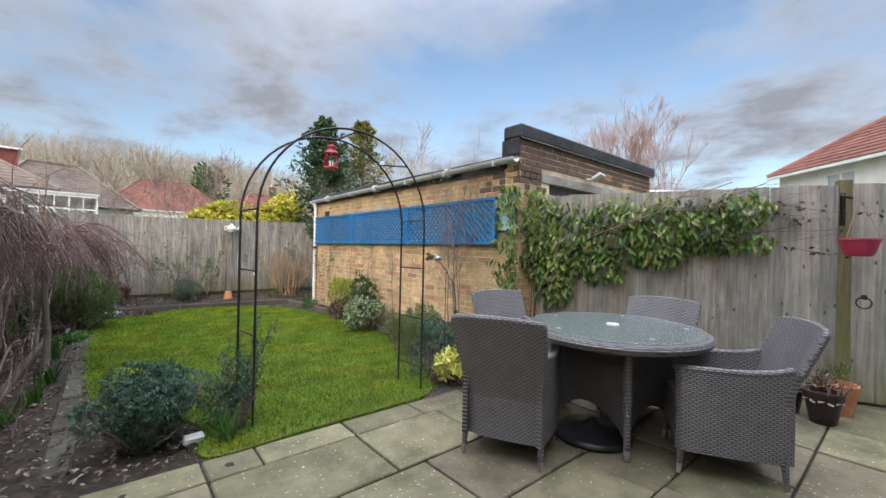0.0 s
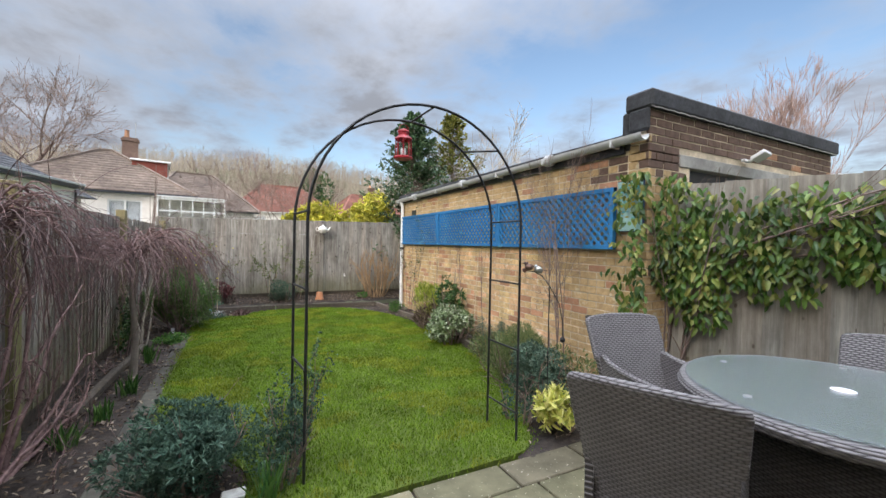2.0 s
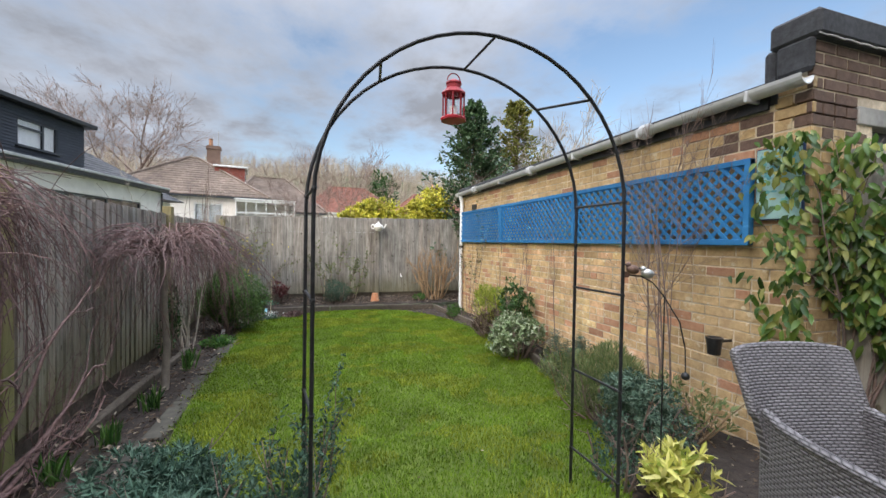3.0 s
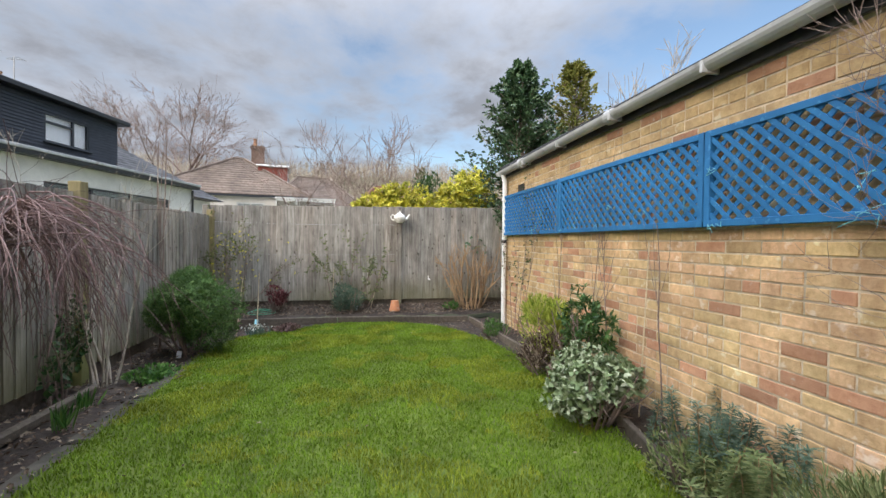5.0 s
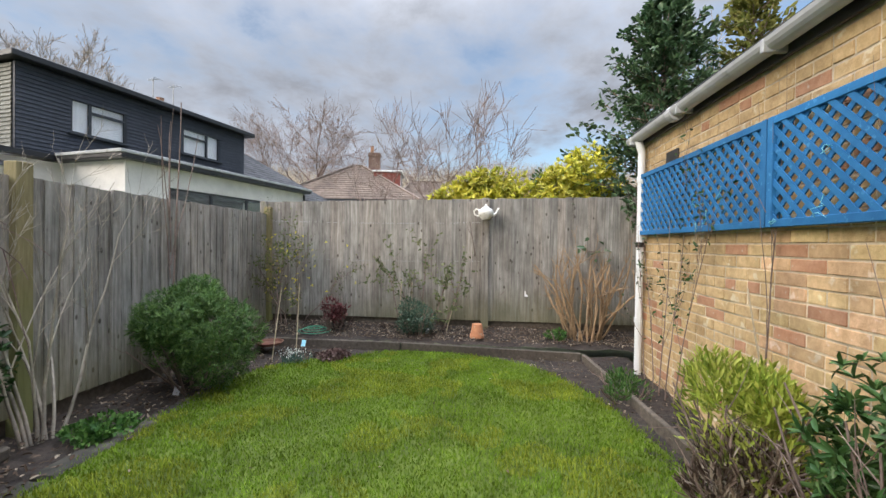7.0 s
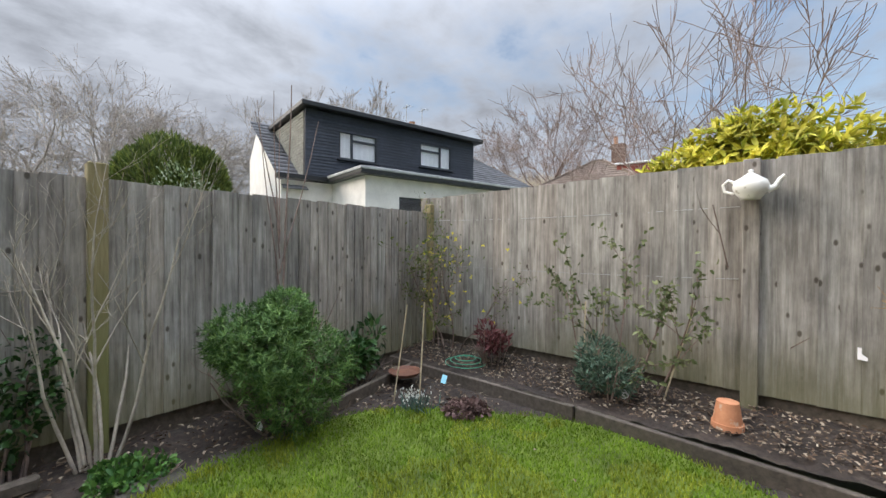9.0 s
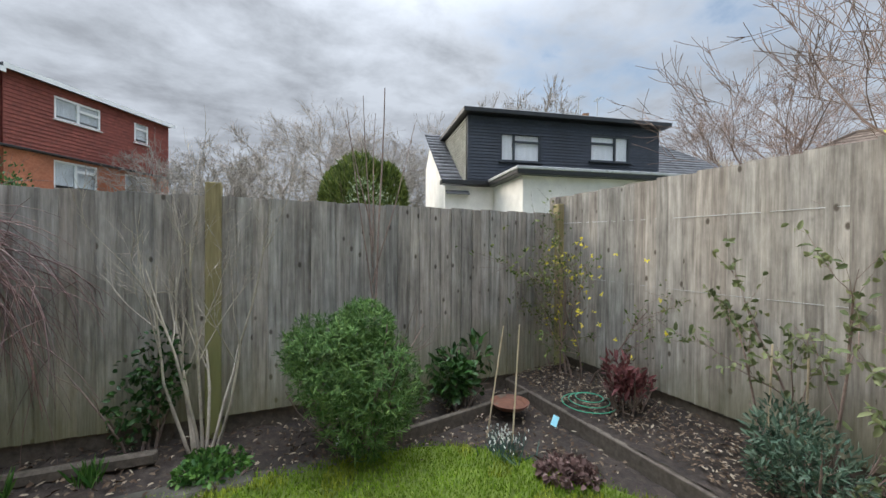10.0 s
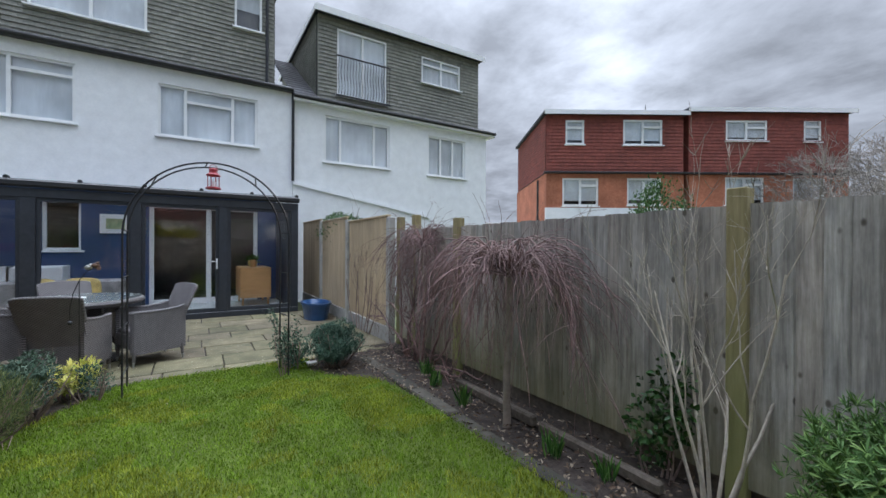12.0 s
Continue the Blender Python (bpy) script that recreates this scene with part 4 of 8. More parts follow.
BD = [(0.25, 1.66, 4.12, 5.05), (3.48, 5.0, 4.28, 5.18)]
part("dormer_wall", holed(-0.85, 6.2, 3.4, 5.55, 2.41, 2.5, BD), M_NAVYTILE, bun)
part("cladding", courses(-0.85, 6.2, 3.41, 5.55, 2.40, 0.10, 0.028, BD), M_NAVYTILE, bun, "dark navy horizontal boards")
part("dormer_body", boxes((-0.8, 6.15, 2.52, 7.0, 3.4, 5.5)), M_DARKROOM, bun)
bm = courses(-7.0, -2.5, 3.4, 5.5, 0, 0.10, 0.028, (), 0.2)
bmesh.ops.transform(bm, matrix=Matrix.Translation((-0.86, 0, 0)) @ pose(0, 0, 0, 0, 0, -90), verts=bm.verts)
part("cheek_cladding", bm, M_GREYTILE, bun)
part("dormer_roof", boxes((-1.05, 6.5, 2.1, 7.2, 5.56, 5.72), bevel=0.02), M_BLACK, bun, "black dormer roof edge")
window(bun, *BD[0], 2.36, (0.72,), ((0.72, 1.64, 4.78),), M_DARKFRAME, sill=True, curtain=1.0, blind=M_RENDER, label="dark-framed dormer window with a white blind")
window(bun, *BD[1], 2.36, (4.45,), ((3.5, 4.45, 4.9),), M_DARKFRAME, sill=True, curtain=1.0, blind=M_RENDER, label="dark-framed dormer window with a white blind")
roof_slope(bun, ((6.2, 2.2, 3.35), (13.0, 2.2, 3.35), (9.4, 6.4, 6.2), (6.2, 6.4, 6.2)), M_ROOF_G, label="dark slate-grey hipped roof")
roof_slope(bun, ((13.0, 2.2, 3.35), (13.0, 10.6, 3.35), (9.45, 6.42, 6.2), (9.4, 6.4, 6.2)), M_ROOF_G)
part("back_wall", boxes((6.9, 12.6, 2.7, 2.9, -0.1, 3.3), (12.4, 12.6, 2.9, 9.0, -0.1, 3.3)), M_CREAM, bun)
mesh_part("gable_wall", [(-1.3, 2.6, 0), (-1.3, 7.7, 0), (-1.3, 7.7, 4.68), (-1.3, 6.4, 5.75), (-1.3, 2.6, 3.2), (-1.1, 2.6, 0), (-1.1, 7.7, 0), (-1.1, 7.7, 4.68), (-1.1, 6.4, 5.75), (-1.1, 2.6, 3.2)],
          [(0, 1, 2, 3, 4), (5, 9, 8, 7, 6), (0, 4, 9, 5), (4, 3, 8, 9), (3, 2, 7, 8)], M_CREAM, bun)
roof_slope(bun, ((-1.6, 2.1, 2.95), (-0.85, 2.1, 2.95), (-0.85, 6.4, 5.95), (-1.6, 6.4, 5.95)), M_ROOF_G)
ch = part("chimney", boxes((5.2, 6.2, 6.3, 6.9, 5.7, 6.75), bevel=0.02), M_RENDER, bun, "white rendered chimney")
bm = bmesh.new()
lathe(bm, [(0.0, 0), (0.15, 0), (0.14, 0.25), (0.17, 0.28), (0.15, 0.34), (0.14, 0.62), (0.16, 0.66), (0.0, 0.66)], 14, (5.9, 6.6, 6.75))
part("chimney_pot", bm, M_BRICK_R, ch, "red clay chimney pot")
for x, y, h in ((5.3, 6.2, 8.0), (6.5, 6.6, 8.2)):
    bm = bmesh.new()
    rod(bm, (x, y, 5.7), (x, y, h), 0.018, seg=6)
    for k in range(6):
        rod(bm, (x - 0.2 + 0.02 * k, y - 0.3 + 0.1 * k, h - 0.08), (x + 0.2 - 0.02 * k, y - 0.3 + 0.1 * k, h - 0.08), 0.008, seg=4)
    rod(bm, (x, y - 0.35, h - 0.08), (x, y + 0.3, h - 0.08), 0.01, seg=4)
    part("aerial", bm, M_GUTTER, bun, "television aerial")


# pair of red tile-hung houses across the side gardens
def red_house(x0, x1, zt, uppers, lowers, step):
    h = thing("red_house", "red tile-hung and brick house with white windows", "house", (-8.2, -7.97, 0), 148.93, group="red houses")
    part("brick_wall", holed(x0, x1, 3.42, 5.08, 0.0, 0.2, lowers), M_BRICK_H, h)
    part("plinth", boxes((x0 - 0.02, x1, -0.05, 0.2, -0.5, 3.417)), M_RENDER, h, "white painted plinth")
    part("side_wall", boxes((x0, x0 + 0.2, 0.2, 7, -0.5, 5.08), (x1 - 0.2, x1, 0.2, 7, -0.5, 5.08), (x0, x1, 6.8, 7, -0.5, 5.08)), M_BRICK_H, h)
    part("upper_wall", holed(x0, x1, 5.1, zt, 0.05, 0.2, uppers), M_REDTILE, h)
    part("tile_hanging", courses(x0, x1, 5.12, zt, 0.04, 0.16, 0.03, uppers, 0.3), M_REDTILE, h, "dark red hung tiles")
    part("upper_body", boxes((x0 + 0.02, x1 - 0.02, 0.6, 6.6, 5.1, zt - 0.02)), M_DARKROOM, h)
    bm = courses(-6.6, -0.1, 5.12, zt, 0, 0.16, 0.03, (), 0.3)
    bmesh.ops.transform(bm, matrix=Matrix.Translation((x0 - 0.01, 0, 0)) @ pose(0, 0, 0, 0, 0, -90), verts=bm.verts)
    part("cheek_cladding", bm, M_REDTILE, h)
    part("roof", boxes((x0 - 0.15, x1 + 0.15, -0.25, 6.8, zt, zt + 0.16), bevel=0.02), M_FELT, h)
    part("fascia", boxes((x0 - 0.17, x1 + 0.17, -0.28, -0.25, zt - 0.06, zt + 0.14)), M_UPVC, h, "white fascia board")
    part("gutter", boxes((x0 - 0.15, x1 + 0.15, -0.2, 0.0, 5.04, 5.14), bevel=0.02), M_BLACK, h)
    part("room_lining", boxes((x0 + 0.2, x1 - 0.2, 3, 3.1, 0, 5.0)), M_DARKROOM, h)
    for u in uppers:
        n = 2 if u[1] - u[0] > 1.2 else 1
        bars = tuple(u[0] + (u[1] - u[0]) * k / n for k in range(1, n))
        window(h, *u, 0.0, bars, ((bars[0] if bars else u[0], u[1], u[3] - 0.35),), f=0.09, curtain=0.8, label="white casement window")
    for u in lowers:
        m_ = (u[0] + u[1]) / 2
        window(h, *u, 0.0, (m_,), ((m_, u[1], u[3] - 0.35),), f=0.09, curtain=0.8, label="white casement window")
    return h


r1_ = red_house(5.06, 11.68, 7.88, [(5.98, 6.88, 6.45, 7.62), (8.76, 10.66, 6.43, 7.66)], [(5.83, 7.57, 3.5, 4.84), (8.95, 10.6, 3.55, 4.86)], 0)
red_house(11.95, 19.75, 8.06, [(13.74, 15.76, 6.68, 7.68), (17.55, 18.4, 6.66, 7.76)], [(13.7, 15.6, 3.6, 4.93), (17.0, 18.6, 3.65, 4.9)], 1)
pipe_part("downpipe", (4.62, -0.1, 2.3), (4.62, -0.1, 4.7), 0.05, M_BLACK, r1_)
pipe_part("aerial", (10.6, 1.5, 7.9), (10.6, 1.5, 8.9), 0.03, M_GUTTER, r1_)
part("side_porch", boxes((2.6, 4.7, 3.5, 6.5, -0.5, 2.9)), M_RENDER, r1_)


# tiled houses beyond the end fence
def hip_house(name, label, loc, rz, w, d, eave, ridge, roof, wall, wins=(), ridge_len=None, chimney=None):
    h = thing(name, label, "house", loc, rz, group="houses beyond the gardens")
    part("wall", holed(-w / 2, w / 2, -1, eave, -d / 2, -d / 2 + 0.2, wins), wall, h)
    part("wall_body", boxes((-w / 2, -w / 2 + 0.2, -d / 2 + 0.2, d / 2, -1, eave), (w / 2 - 0.2, w / 2, -d / 2 + 0.2, d / 2, -1, eave), (-w / 2, w / 2, d / 2 - 0.2, d / 2, -1, eave)), wall, h)
    part("room_lining", boxes((-w / 2 + 0.2, w / 2 - 0.2, 0, 0.1, -1, eave)), M_DARKROOM, h)
    rl = (w - d) / 2 if ridge_len is None else ridge_len / 2
    o = 0.35
    A, B, C, D = (-w / 2 - o, -d / 2 - o, eave), (w / 2 + o, -d / 2 - o, eave), (w / 2 + o, d / 2 + o, eave), (-w / 2 - o, d / 2 + o, eave)
    E_, F_ = (-rl, 0, ridge), (rl, 0, ridge)
    for q in ((A, B, F_, E_), (C, D, E_, F_), (B, C, F_, F_), (D, A, E_, E_)):
        roof_slope(h, q, roof, step=0.35, piece=0.45)
    for p, q in ((A, E_), (D, E_), (B, F_), (C, F_), (E_, F_)):
        bar_part("ridge", (p[0], p[1], p[2] + 0.05), (q[0], q[1], q[2] + 0.06), 0.22, 0.12, roof, h)
    part("eave_board", boxes((-w / 2 - o, w / 2 + o, -d / 2 - o, -d / 2 - o + 0.1, eave - 0.14, eave - 0.01)), M_DARKFRAME if name == "bungalow" else M_UPVC, h)
    for u in wins:
        m_ = (u[0] + u[1]) / 2
        window(h, *u, -d / 2, (m_,), (), f=0.09)
    if chimney:
        x, y, z0, z1 = chimney
        c = part("chimney", boxes((x - 0.45, x + 0.45, y - 0.3, y + 0.3, z0, z1), (x - 0.52, x + 0.52, y - 0.37, y + 0.37, z1 - 0.25, z1 - 0.1)), M_BRICK_D, h, "brick chimney stack")
        bm = bmesh.new()
        lathe(bm, [(0, 0), (0.15, 0), (0.13, 0.5), (0.16, 0.55), (0, 0.55)], 10, (x - 0.2, y, z1))
        part("chimney_pot", bm, M_BRICK_R, c)
        bm = bmesh.new()
        rod(bm, (x + 0.3, y, z1 - 0.2), (x + 0.3, y, z1 + 1.2), 0.02, seg=5)
        rod(bm, (x + 0.3, y - 0.4, z1 + 1.1), (x + 0.3, y + 0.4, z1 + 1.1), 0.015, seg=4)
        part("aerial", bm, M_GUTTER, c)
    return h


hb_ = hip_house("bungalow", "white bungalow with a brown tiled hipped roof", (-7.9, 36.0, 0), 8, 9.6, 9, 4.3, 7.45, M_ROOF, M_CREAM, ((0.5, 2.2, 2.4, 3.8),), 0.7, (1.3, 0.4, 5.4, 8.6))
dm_ = part("roof_dormer", boxes((1.5, 3.5, -1.6, 1.2, 4.95, 6.75)), M_REDTILE, hb_, "dark red hung-tile dormer")
part("dormer_roof", boxes((1.4, 3.7, -1.8, 1.4, 6.753, 6.87), bevel=0.02), M_UPVC, dm_)
part("dormer_window", boxes((3.503, 3.56, -1.2, 0.8, 5.6, 6.6)), M_UPVC, dm_)
part("dormer_pane", boxes((3.562, 3.57, -1.1, -0.25, 5.68, 6.52), (3.562, 3.57, -0.15, 0.7, 5.68, 6.52)), M_GLASS, dm_)
hip_house("bungalow", "pale bungalow with a dark brown tiled roof", (-3.4, 44.0, 0), 12, 8, 10, 3.9, 7.4, M_ROOF, M_CREAM, ((-2, 0, 1.5, 2.9),), 3.0)
hip_house("red_roof_house", "cream semi-detached house with a red tiled roof", (5.5, 62.0, 0), 6, 13, 9, 5.2, 9.2, M_ROOF_R, M_CREAM, ((-4.8, -2.6, 3.2, 4.6), (0.6, 2.8, 3.2, 4.6)), 5.0)
hip_house("red_roof_house", "cream semi-detached house with a red tiled roof", (19.0, 66.0, 0), 10, 12, 9, 5.2, 9.2, M_ROOF_R, M_CREAM, ((-4.2, -2.2, 3.2, 4.6), (0.6, 2.8, 3.2, 4.6)), 5.0, (1, 0, 8.6, 10.6))
# house past the patio fence
hip_house("red_roof_house", "white and cream house with a red tiled roof", (24.2, -3.7, 0), -132, 14, 8.6, 5.35, 8.75, M_ROOF_R, M_CREAM,
          ((-4.6, -3.2, 4.0, 5.0), (-0.6, 1.6, 3.8, 5.0), (4.5, 6.0, 3.6, 5.0)), 6.0)
shed = thing("white_outbuilding", "low white flat-roofed outbuilding beyond the fence", "outbuilding", (13.2, 4.6, 0), -38)
part("wall", boxes((-1.6, 1.6, 0, 2.5, -0.1, 3.0)), M_RENDER, shed)
mesh_part("roof", [(-1.8, -0.2, 3.0), (1.8, -0.2, 3.0), (1.8, 2.7, 3.0), (-1.8, 2.7, 3.0), (-0.9, 0.5, 3.35), (0.9, 0.5, 3.35), (0.9, 2.0, 3.35), (-0.9, 2.0, 3.35)],
          [(0, 1, 5, 4), (1, 2, 6, 5), (2, 3, 7, 6), (3, 0, 4, 7), (4, 5, 6, 7), (3, 2, 1, 0)], M_UPVC, shed)
# white sun room beyond the end fence
sr = thing("white_sun_room", "white framed sun room of a house beyond the fence", "outbuilding", (-2.3, 31.0, 0.95), 8)
sr.scale = (0.62, 0.62, 1.0)
rows = [(-3, 3, 0, 0.08, 2.95, 3.1), (-3, 3, 0, 0.08, 2.2, 2.28), (-3, 3, 0.0, 0.08, 1.0, 1.1)]
part("frame", boxes(*rows, *[(x, x + 0.08, -0.01, 0.07, 1.0, 3.1) for x in np.linspace(-3, 2.92, 7)]), M_UPVC, sr)
g = part("glazing", boxes((-2.95, 2.95, 0.03, 0.04, 1.05, 3.0)), M_GLASS, sr)
g.visible_shadow = False
part("base_wall", boxes((-3, 3, 0.0, 0.2, -1.3, 1.0), (-3, 3, 2.8, 3, -0.1, 3.0), (-3, -2.9, 0.1, 2.8, -0.1, 3), (2.9, 3, 0.1, 2.8, -0.1, 3)), M_CREAM, sr)
part("roof", boxes((-3.1, 3.1, -0.1, 3.0, 3.1, 3.18)), M_UPVC, sr)

# ---- conservatory ----
M_NAVY = material("navy_wall_paint", (0.022, 0.05, 0.13), (0.03, 0.065, 0.16), 6, rough=0.6, bump=0.05, vary=0, big=0.1)
M_OAK = material("oak_wood", (0.42, 0.22, 0.08), (0.55, 0.31, 0.13), 5, (1, 1, 8), 0.45, 0.15)
M_MUSTARD = material("mustard_fabric", (0.50, 0.38, 0.13), (0.60, 0.47, 0.18), 40, rough=0.95, bump=0.4)
M_GREYFAB = material("grey_fabric", (0.22, 0.22, 0.23), (0.30, 0.30, 0.31), 40, rough=0.95, bump=0.4)
M_WHITEAPP = material("white_panel", (0.75, 0.76, 0.77), (0.8, 0.8, 0.8), 5, rough=0.4, bump=0.02)
M_FLOORTILE = material("conservatory_floor", (0.45, 0.45, 0.44), (0.55, 0.55, 0.54), 6, rough=0.3, bump=0.05)

CY = -1.35
con = thing("conservatory", "dark grey framed lean-to conservatory with glazed doors", "conservatory", (HX, CY, 0))
CW = 5.75
part("base_sill", boxes((-0.02, CW, -0.12, 0.03, -0.05, 0.11), bevel=0.008), M_DARKFRAME, con, "dark grey threshold")
part("head_beam", boxes((-0.02, CW, -0.1, 0.02, 2.30, 2.46), bevel=0.006), M_DARKFRAME, con)
bm = bmesh.new()
box(bm, -0.04, CW, -0.03, 0.10, 2.47, 2.60, 0.03)
part("gutter", bm, M_BLACK, con, "black box gutter")
for k in range(7):
    x = 0.02 + k * 0.93
    bm = bmesh.new()
    rod(bm, (x, -0.02, 2.62), (x, 0.07, 2.62), 0.035, seg=10)
    part("finial", bm, M_BLACK, con)
for x, w in ((-0.02, 0.16), (1.40, 0.17), (2.86, 0.17), (4.32, 0.2), (5.6, 0.15)):
    part("corner_post", boxes((x, x + w, -0.1, 0.025, 0.11, 2.30), bevel=0.006), M_DARKFRAME, con)
for a, b in ((0.14, 1.40), (1.57, 2.86), (3.03, 4.32), (4.52, 5.6)):
    fr = [(a, b, -0.07, -0.01, 0.11, 0.19), (a, b, -0.07, -0.01, 2.24, 2.30), (a, a + 0.055, -0.07, -0.01, 0.19, 2.24), (b - 0.055, b, -0.07, -0.01, 0.19, 2.24)]
    d = part("door_leaf", boxes(*fr, bevel=0.005), M_DARKFRAME, con, "glazed door leaf in a dark grey frame")
    g = part("pane", boxes((a + 0.04, b - 0.04, -0.045, -0.038, 0.17, 2.26)), M_GLASS, d)
    g.visible_shadow = False
    if a == 1.57:
        bm = bmesh.new()
        box(bm, a + 0.015, a + 0.045, -0.01, 0.008, 1.0, 1.22, 0.004)
        rod(bm, (a + 0.03, 0.0, 1.16), (a + 0.03, 0.05, 1.16), 0.009, seg=8)
        rod(bm, (a + 0.03, 0.05, 1.16), (a + 0.14, 0.05, 1.16), 0.009, seg=8)
        part("door_handle", bm, M_UPVC, d, "bright lever handle")
# roof glazing and end wall
for k in range(7):
    x = k * 0.93
    bar_part("rafter", (x + 0.02, 0.0, 2.55), (x + 0.02, HY - CY + 0.02, 2.78), 0.06, 0.07, M_DARKFRAME, con)
g = part("roof_glass", boxes((0, CW, HY - CY + 0.02, 0.0, 0, 0.012)), glassy("roof_glass", (0.55, 0.6, 0.62)), con)
g.matrix_basis = Matrix.Translation((0, 0, 2.60)) @ pose(0, 0, 0, -5.0, 0, 0)
g.visible_shadow = False
part("end_wall", boxes((-0.015, 0.1, HY - CY + 0.02, -0.11, -0.05, 2.42)), M_DARKFRAME, con, "dark grey end frame")
part("end_wall", boxes((CW - 0.1, CW, HY - CY + 0.02, -0.11, -0.05, 2.42)), M_NAVY, con)
part("floor", boxes((0.1, CW - 0.1, HY - CY + 0.02, -0.12, -0.05, 0.05)), M_FLOORTILE, con, "pale tiled floor")
NL = [(0.56, 2.92, 0.05, 2.5), (4.14, 4.77, 1.38, 2.52)]
part("back_wall", holed(0.1, CW - 0.1, 0.05, 2.72, HY - CY + 0.02, HY - CY + 0.045, NL), M_NAVY, con, "navy painted house wall")

# sliding door and kitchen window of the house, seen through the glass
sd = thing("sliding_door", "white framed sliding glass door", "door", (HX, HY, 0), 180)
for a, b, yo in ((-2.92, -1.66, 0.03), (-1.72, -0.56, 0.09)):
    d = part("door_leaf", boxes((a, b, yo, yo + 0.05, 0.05, 0.17), (a, b, yo, yo + 0.05, 2.40, 2.5), (a, a + 0.09, yo, yo + 0.05, 0.17, 2.40), (b - 0.09, b, yo, yo + 0.05, 0.17, 2.40), bevel=0.005), M_UPVC, sd)
    g = part("pane", boxes((a + 0.07, b - 0.07, yo + 0.02, yo + 0.026, 0.15, 2.42)), M_GLASS, d)
    g.visible_shadow = False
kw = thing("kitchen_window", "white framed inner window with a sill", "window", (HX, HY, 0), 180)
window(kw, -4.77, -4.14, 1.38, 2.52, 0.0, (), (), curtain=0.0, name="casement")
pic = thing("framed_picture", "small white-framed green landscape picture on the navy wall", "picture", (3.26, HY + 0.05, 1.98))
part("frame", boxes((-0.28, 0.28, 0.0, 0.025, -0.22, 0.22), bevel=0.004), M_UPVC, pic)
part("print", boxes((-0.17, 0.17, 0.026, 0.03, -0.12, 0.12)), material("green_print", (0.12, 0.2, 0.1), (0.4, 0.42, 0.25), 9, rough=0.5, bump=0), pic)
sb = thing("sideboard", "oak sideboard on short legs inside the conservatory", "sideboard", (0.45, -2.95, 0.05))
part("body", boxes((-0.34, 0.34, -0.55, 0.55, 0.18, 0.92), bevel=0.012), M_OAK, sb)
for x in (-0.28, 0.28):
    for y in (-0.48, 0.48):
        bm = bmesh.new()
        rod(bm, (x, y, 0), (x, y, 0.19), 0.02, 0.028, 8)
        part("leg", bm, M_OAK, sb)
for y0, y1 in ((-0.53, -0.01), (0.01, 0.53)):
    d = part("cupboard_door", boxes((0.34, 0.356, y0, y1, 0.2, 0.9), bevel=0.004), M_OAK, sb)
for k, (y, h, mt) in enumerate(((-0.3, 0.12, M_UPVC), (-0.08, 0.16, M_MUSTARD), (0.14, 0.13, M_MUSTARD), (0.36, 0.18, M_OAK))):
    pot = thing("plant_pot", "small indoor pot with a leafy plant on the sideboard", "pot", (0.45 + 0.05 * (k % 2), -2.95 + y, 0.97), group="pots on the sideboard")
    bm = bmesh.new()
    lathe(bm, [(0, 0), (0.055, 0), (0.075, h), (0.065, h), (0.06, h - 0.02), (0, h - 0.02)], 14)
    part("pot", bm, mt, pot)
    n = 40
    V, F = leaf_arrays(np.array([0, 0, h]) + unit(n) * 0.05, unit(n) + [0, 0, 0.9], unit(n), 0.13, 0.04)
    fast_mesh("leaves", V, F, leafy("indoor_leaf", [(0.05, 0.12, 0.03), (0.12, 0.2, 0.05)]), pot)
sofa = thing("conservatory_sofa", "grey fabric sofa with mustard cushions", "sofa", (4.0, -2.0, 0.05))
part("base", boxes((-1.2, 0.9, -0.4, 0.35, 0.1, 0.42), bevel=0.04), M_GREYFAB, sofa)
part("backrest", boxes((-1.2, 0.9, 0.36, 0.52, 0.12, 0.80), bevel=0.05), M_GREYFAB, sofa)
part("arm", boxes((0.9, 1.06, -0.4, 0.5, 0.1, 0.6), bevel=0.04), M_GREYFAB, sofa)
part("arm", boxes((-1.36, -1.2, -0.4, 0.5, 0.1, 0.6), bevel=0.04), M_GREYFAB, sofa)
for x in (-0.55, 0.05, 1.35):
    cu = thing("cushion", "square mustard yellow cushion", "cushion", (4.0 + x, -1.46 if x < 1 else -1.7, 0.62 if x < 1 else 0.5), group="mustard cushions")
    bm = bmesh.new()
    bmesh.ops.create_uvsphere(bm, u_segments=16, v_segments=10, radius=0.3)
    for v in bm.verts:
        v.co.y *= 0.28
        for ax in (0, 2):
            v.co[ax] = 0.27 * math.copysign(abs(v.co[ax] / 0.3) ** 0.5, v.co[ax])
    part("cover", bm, M_MUSTARD, cu, smooth=True)
for x, z0, z1 in ((4.45, 0.35, 1.05), (5.2, 0.1, 1.05)):
    ap = thing("white_cabinet", "white low cabinet against the navy wall", "cabinet", (x, HY + 0.36, 0.05))
    part("body", boxes((-0.42, 0.42, -0.3, 0.3, 0.02, 1.0), bevel=0.01), M_WHITEAPP, ap)
    part("door", boxes((-0.4, 0.4, 0.301, 0.32, 0.05, 0.97), bevel=0.006), M_WHITEAPP, ap)

# ---- patio furniture ----


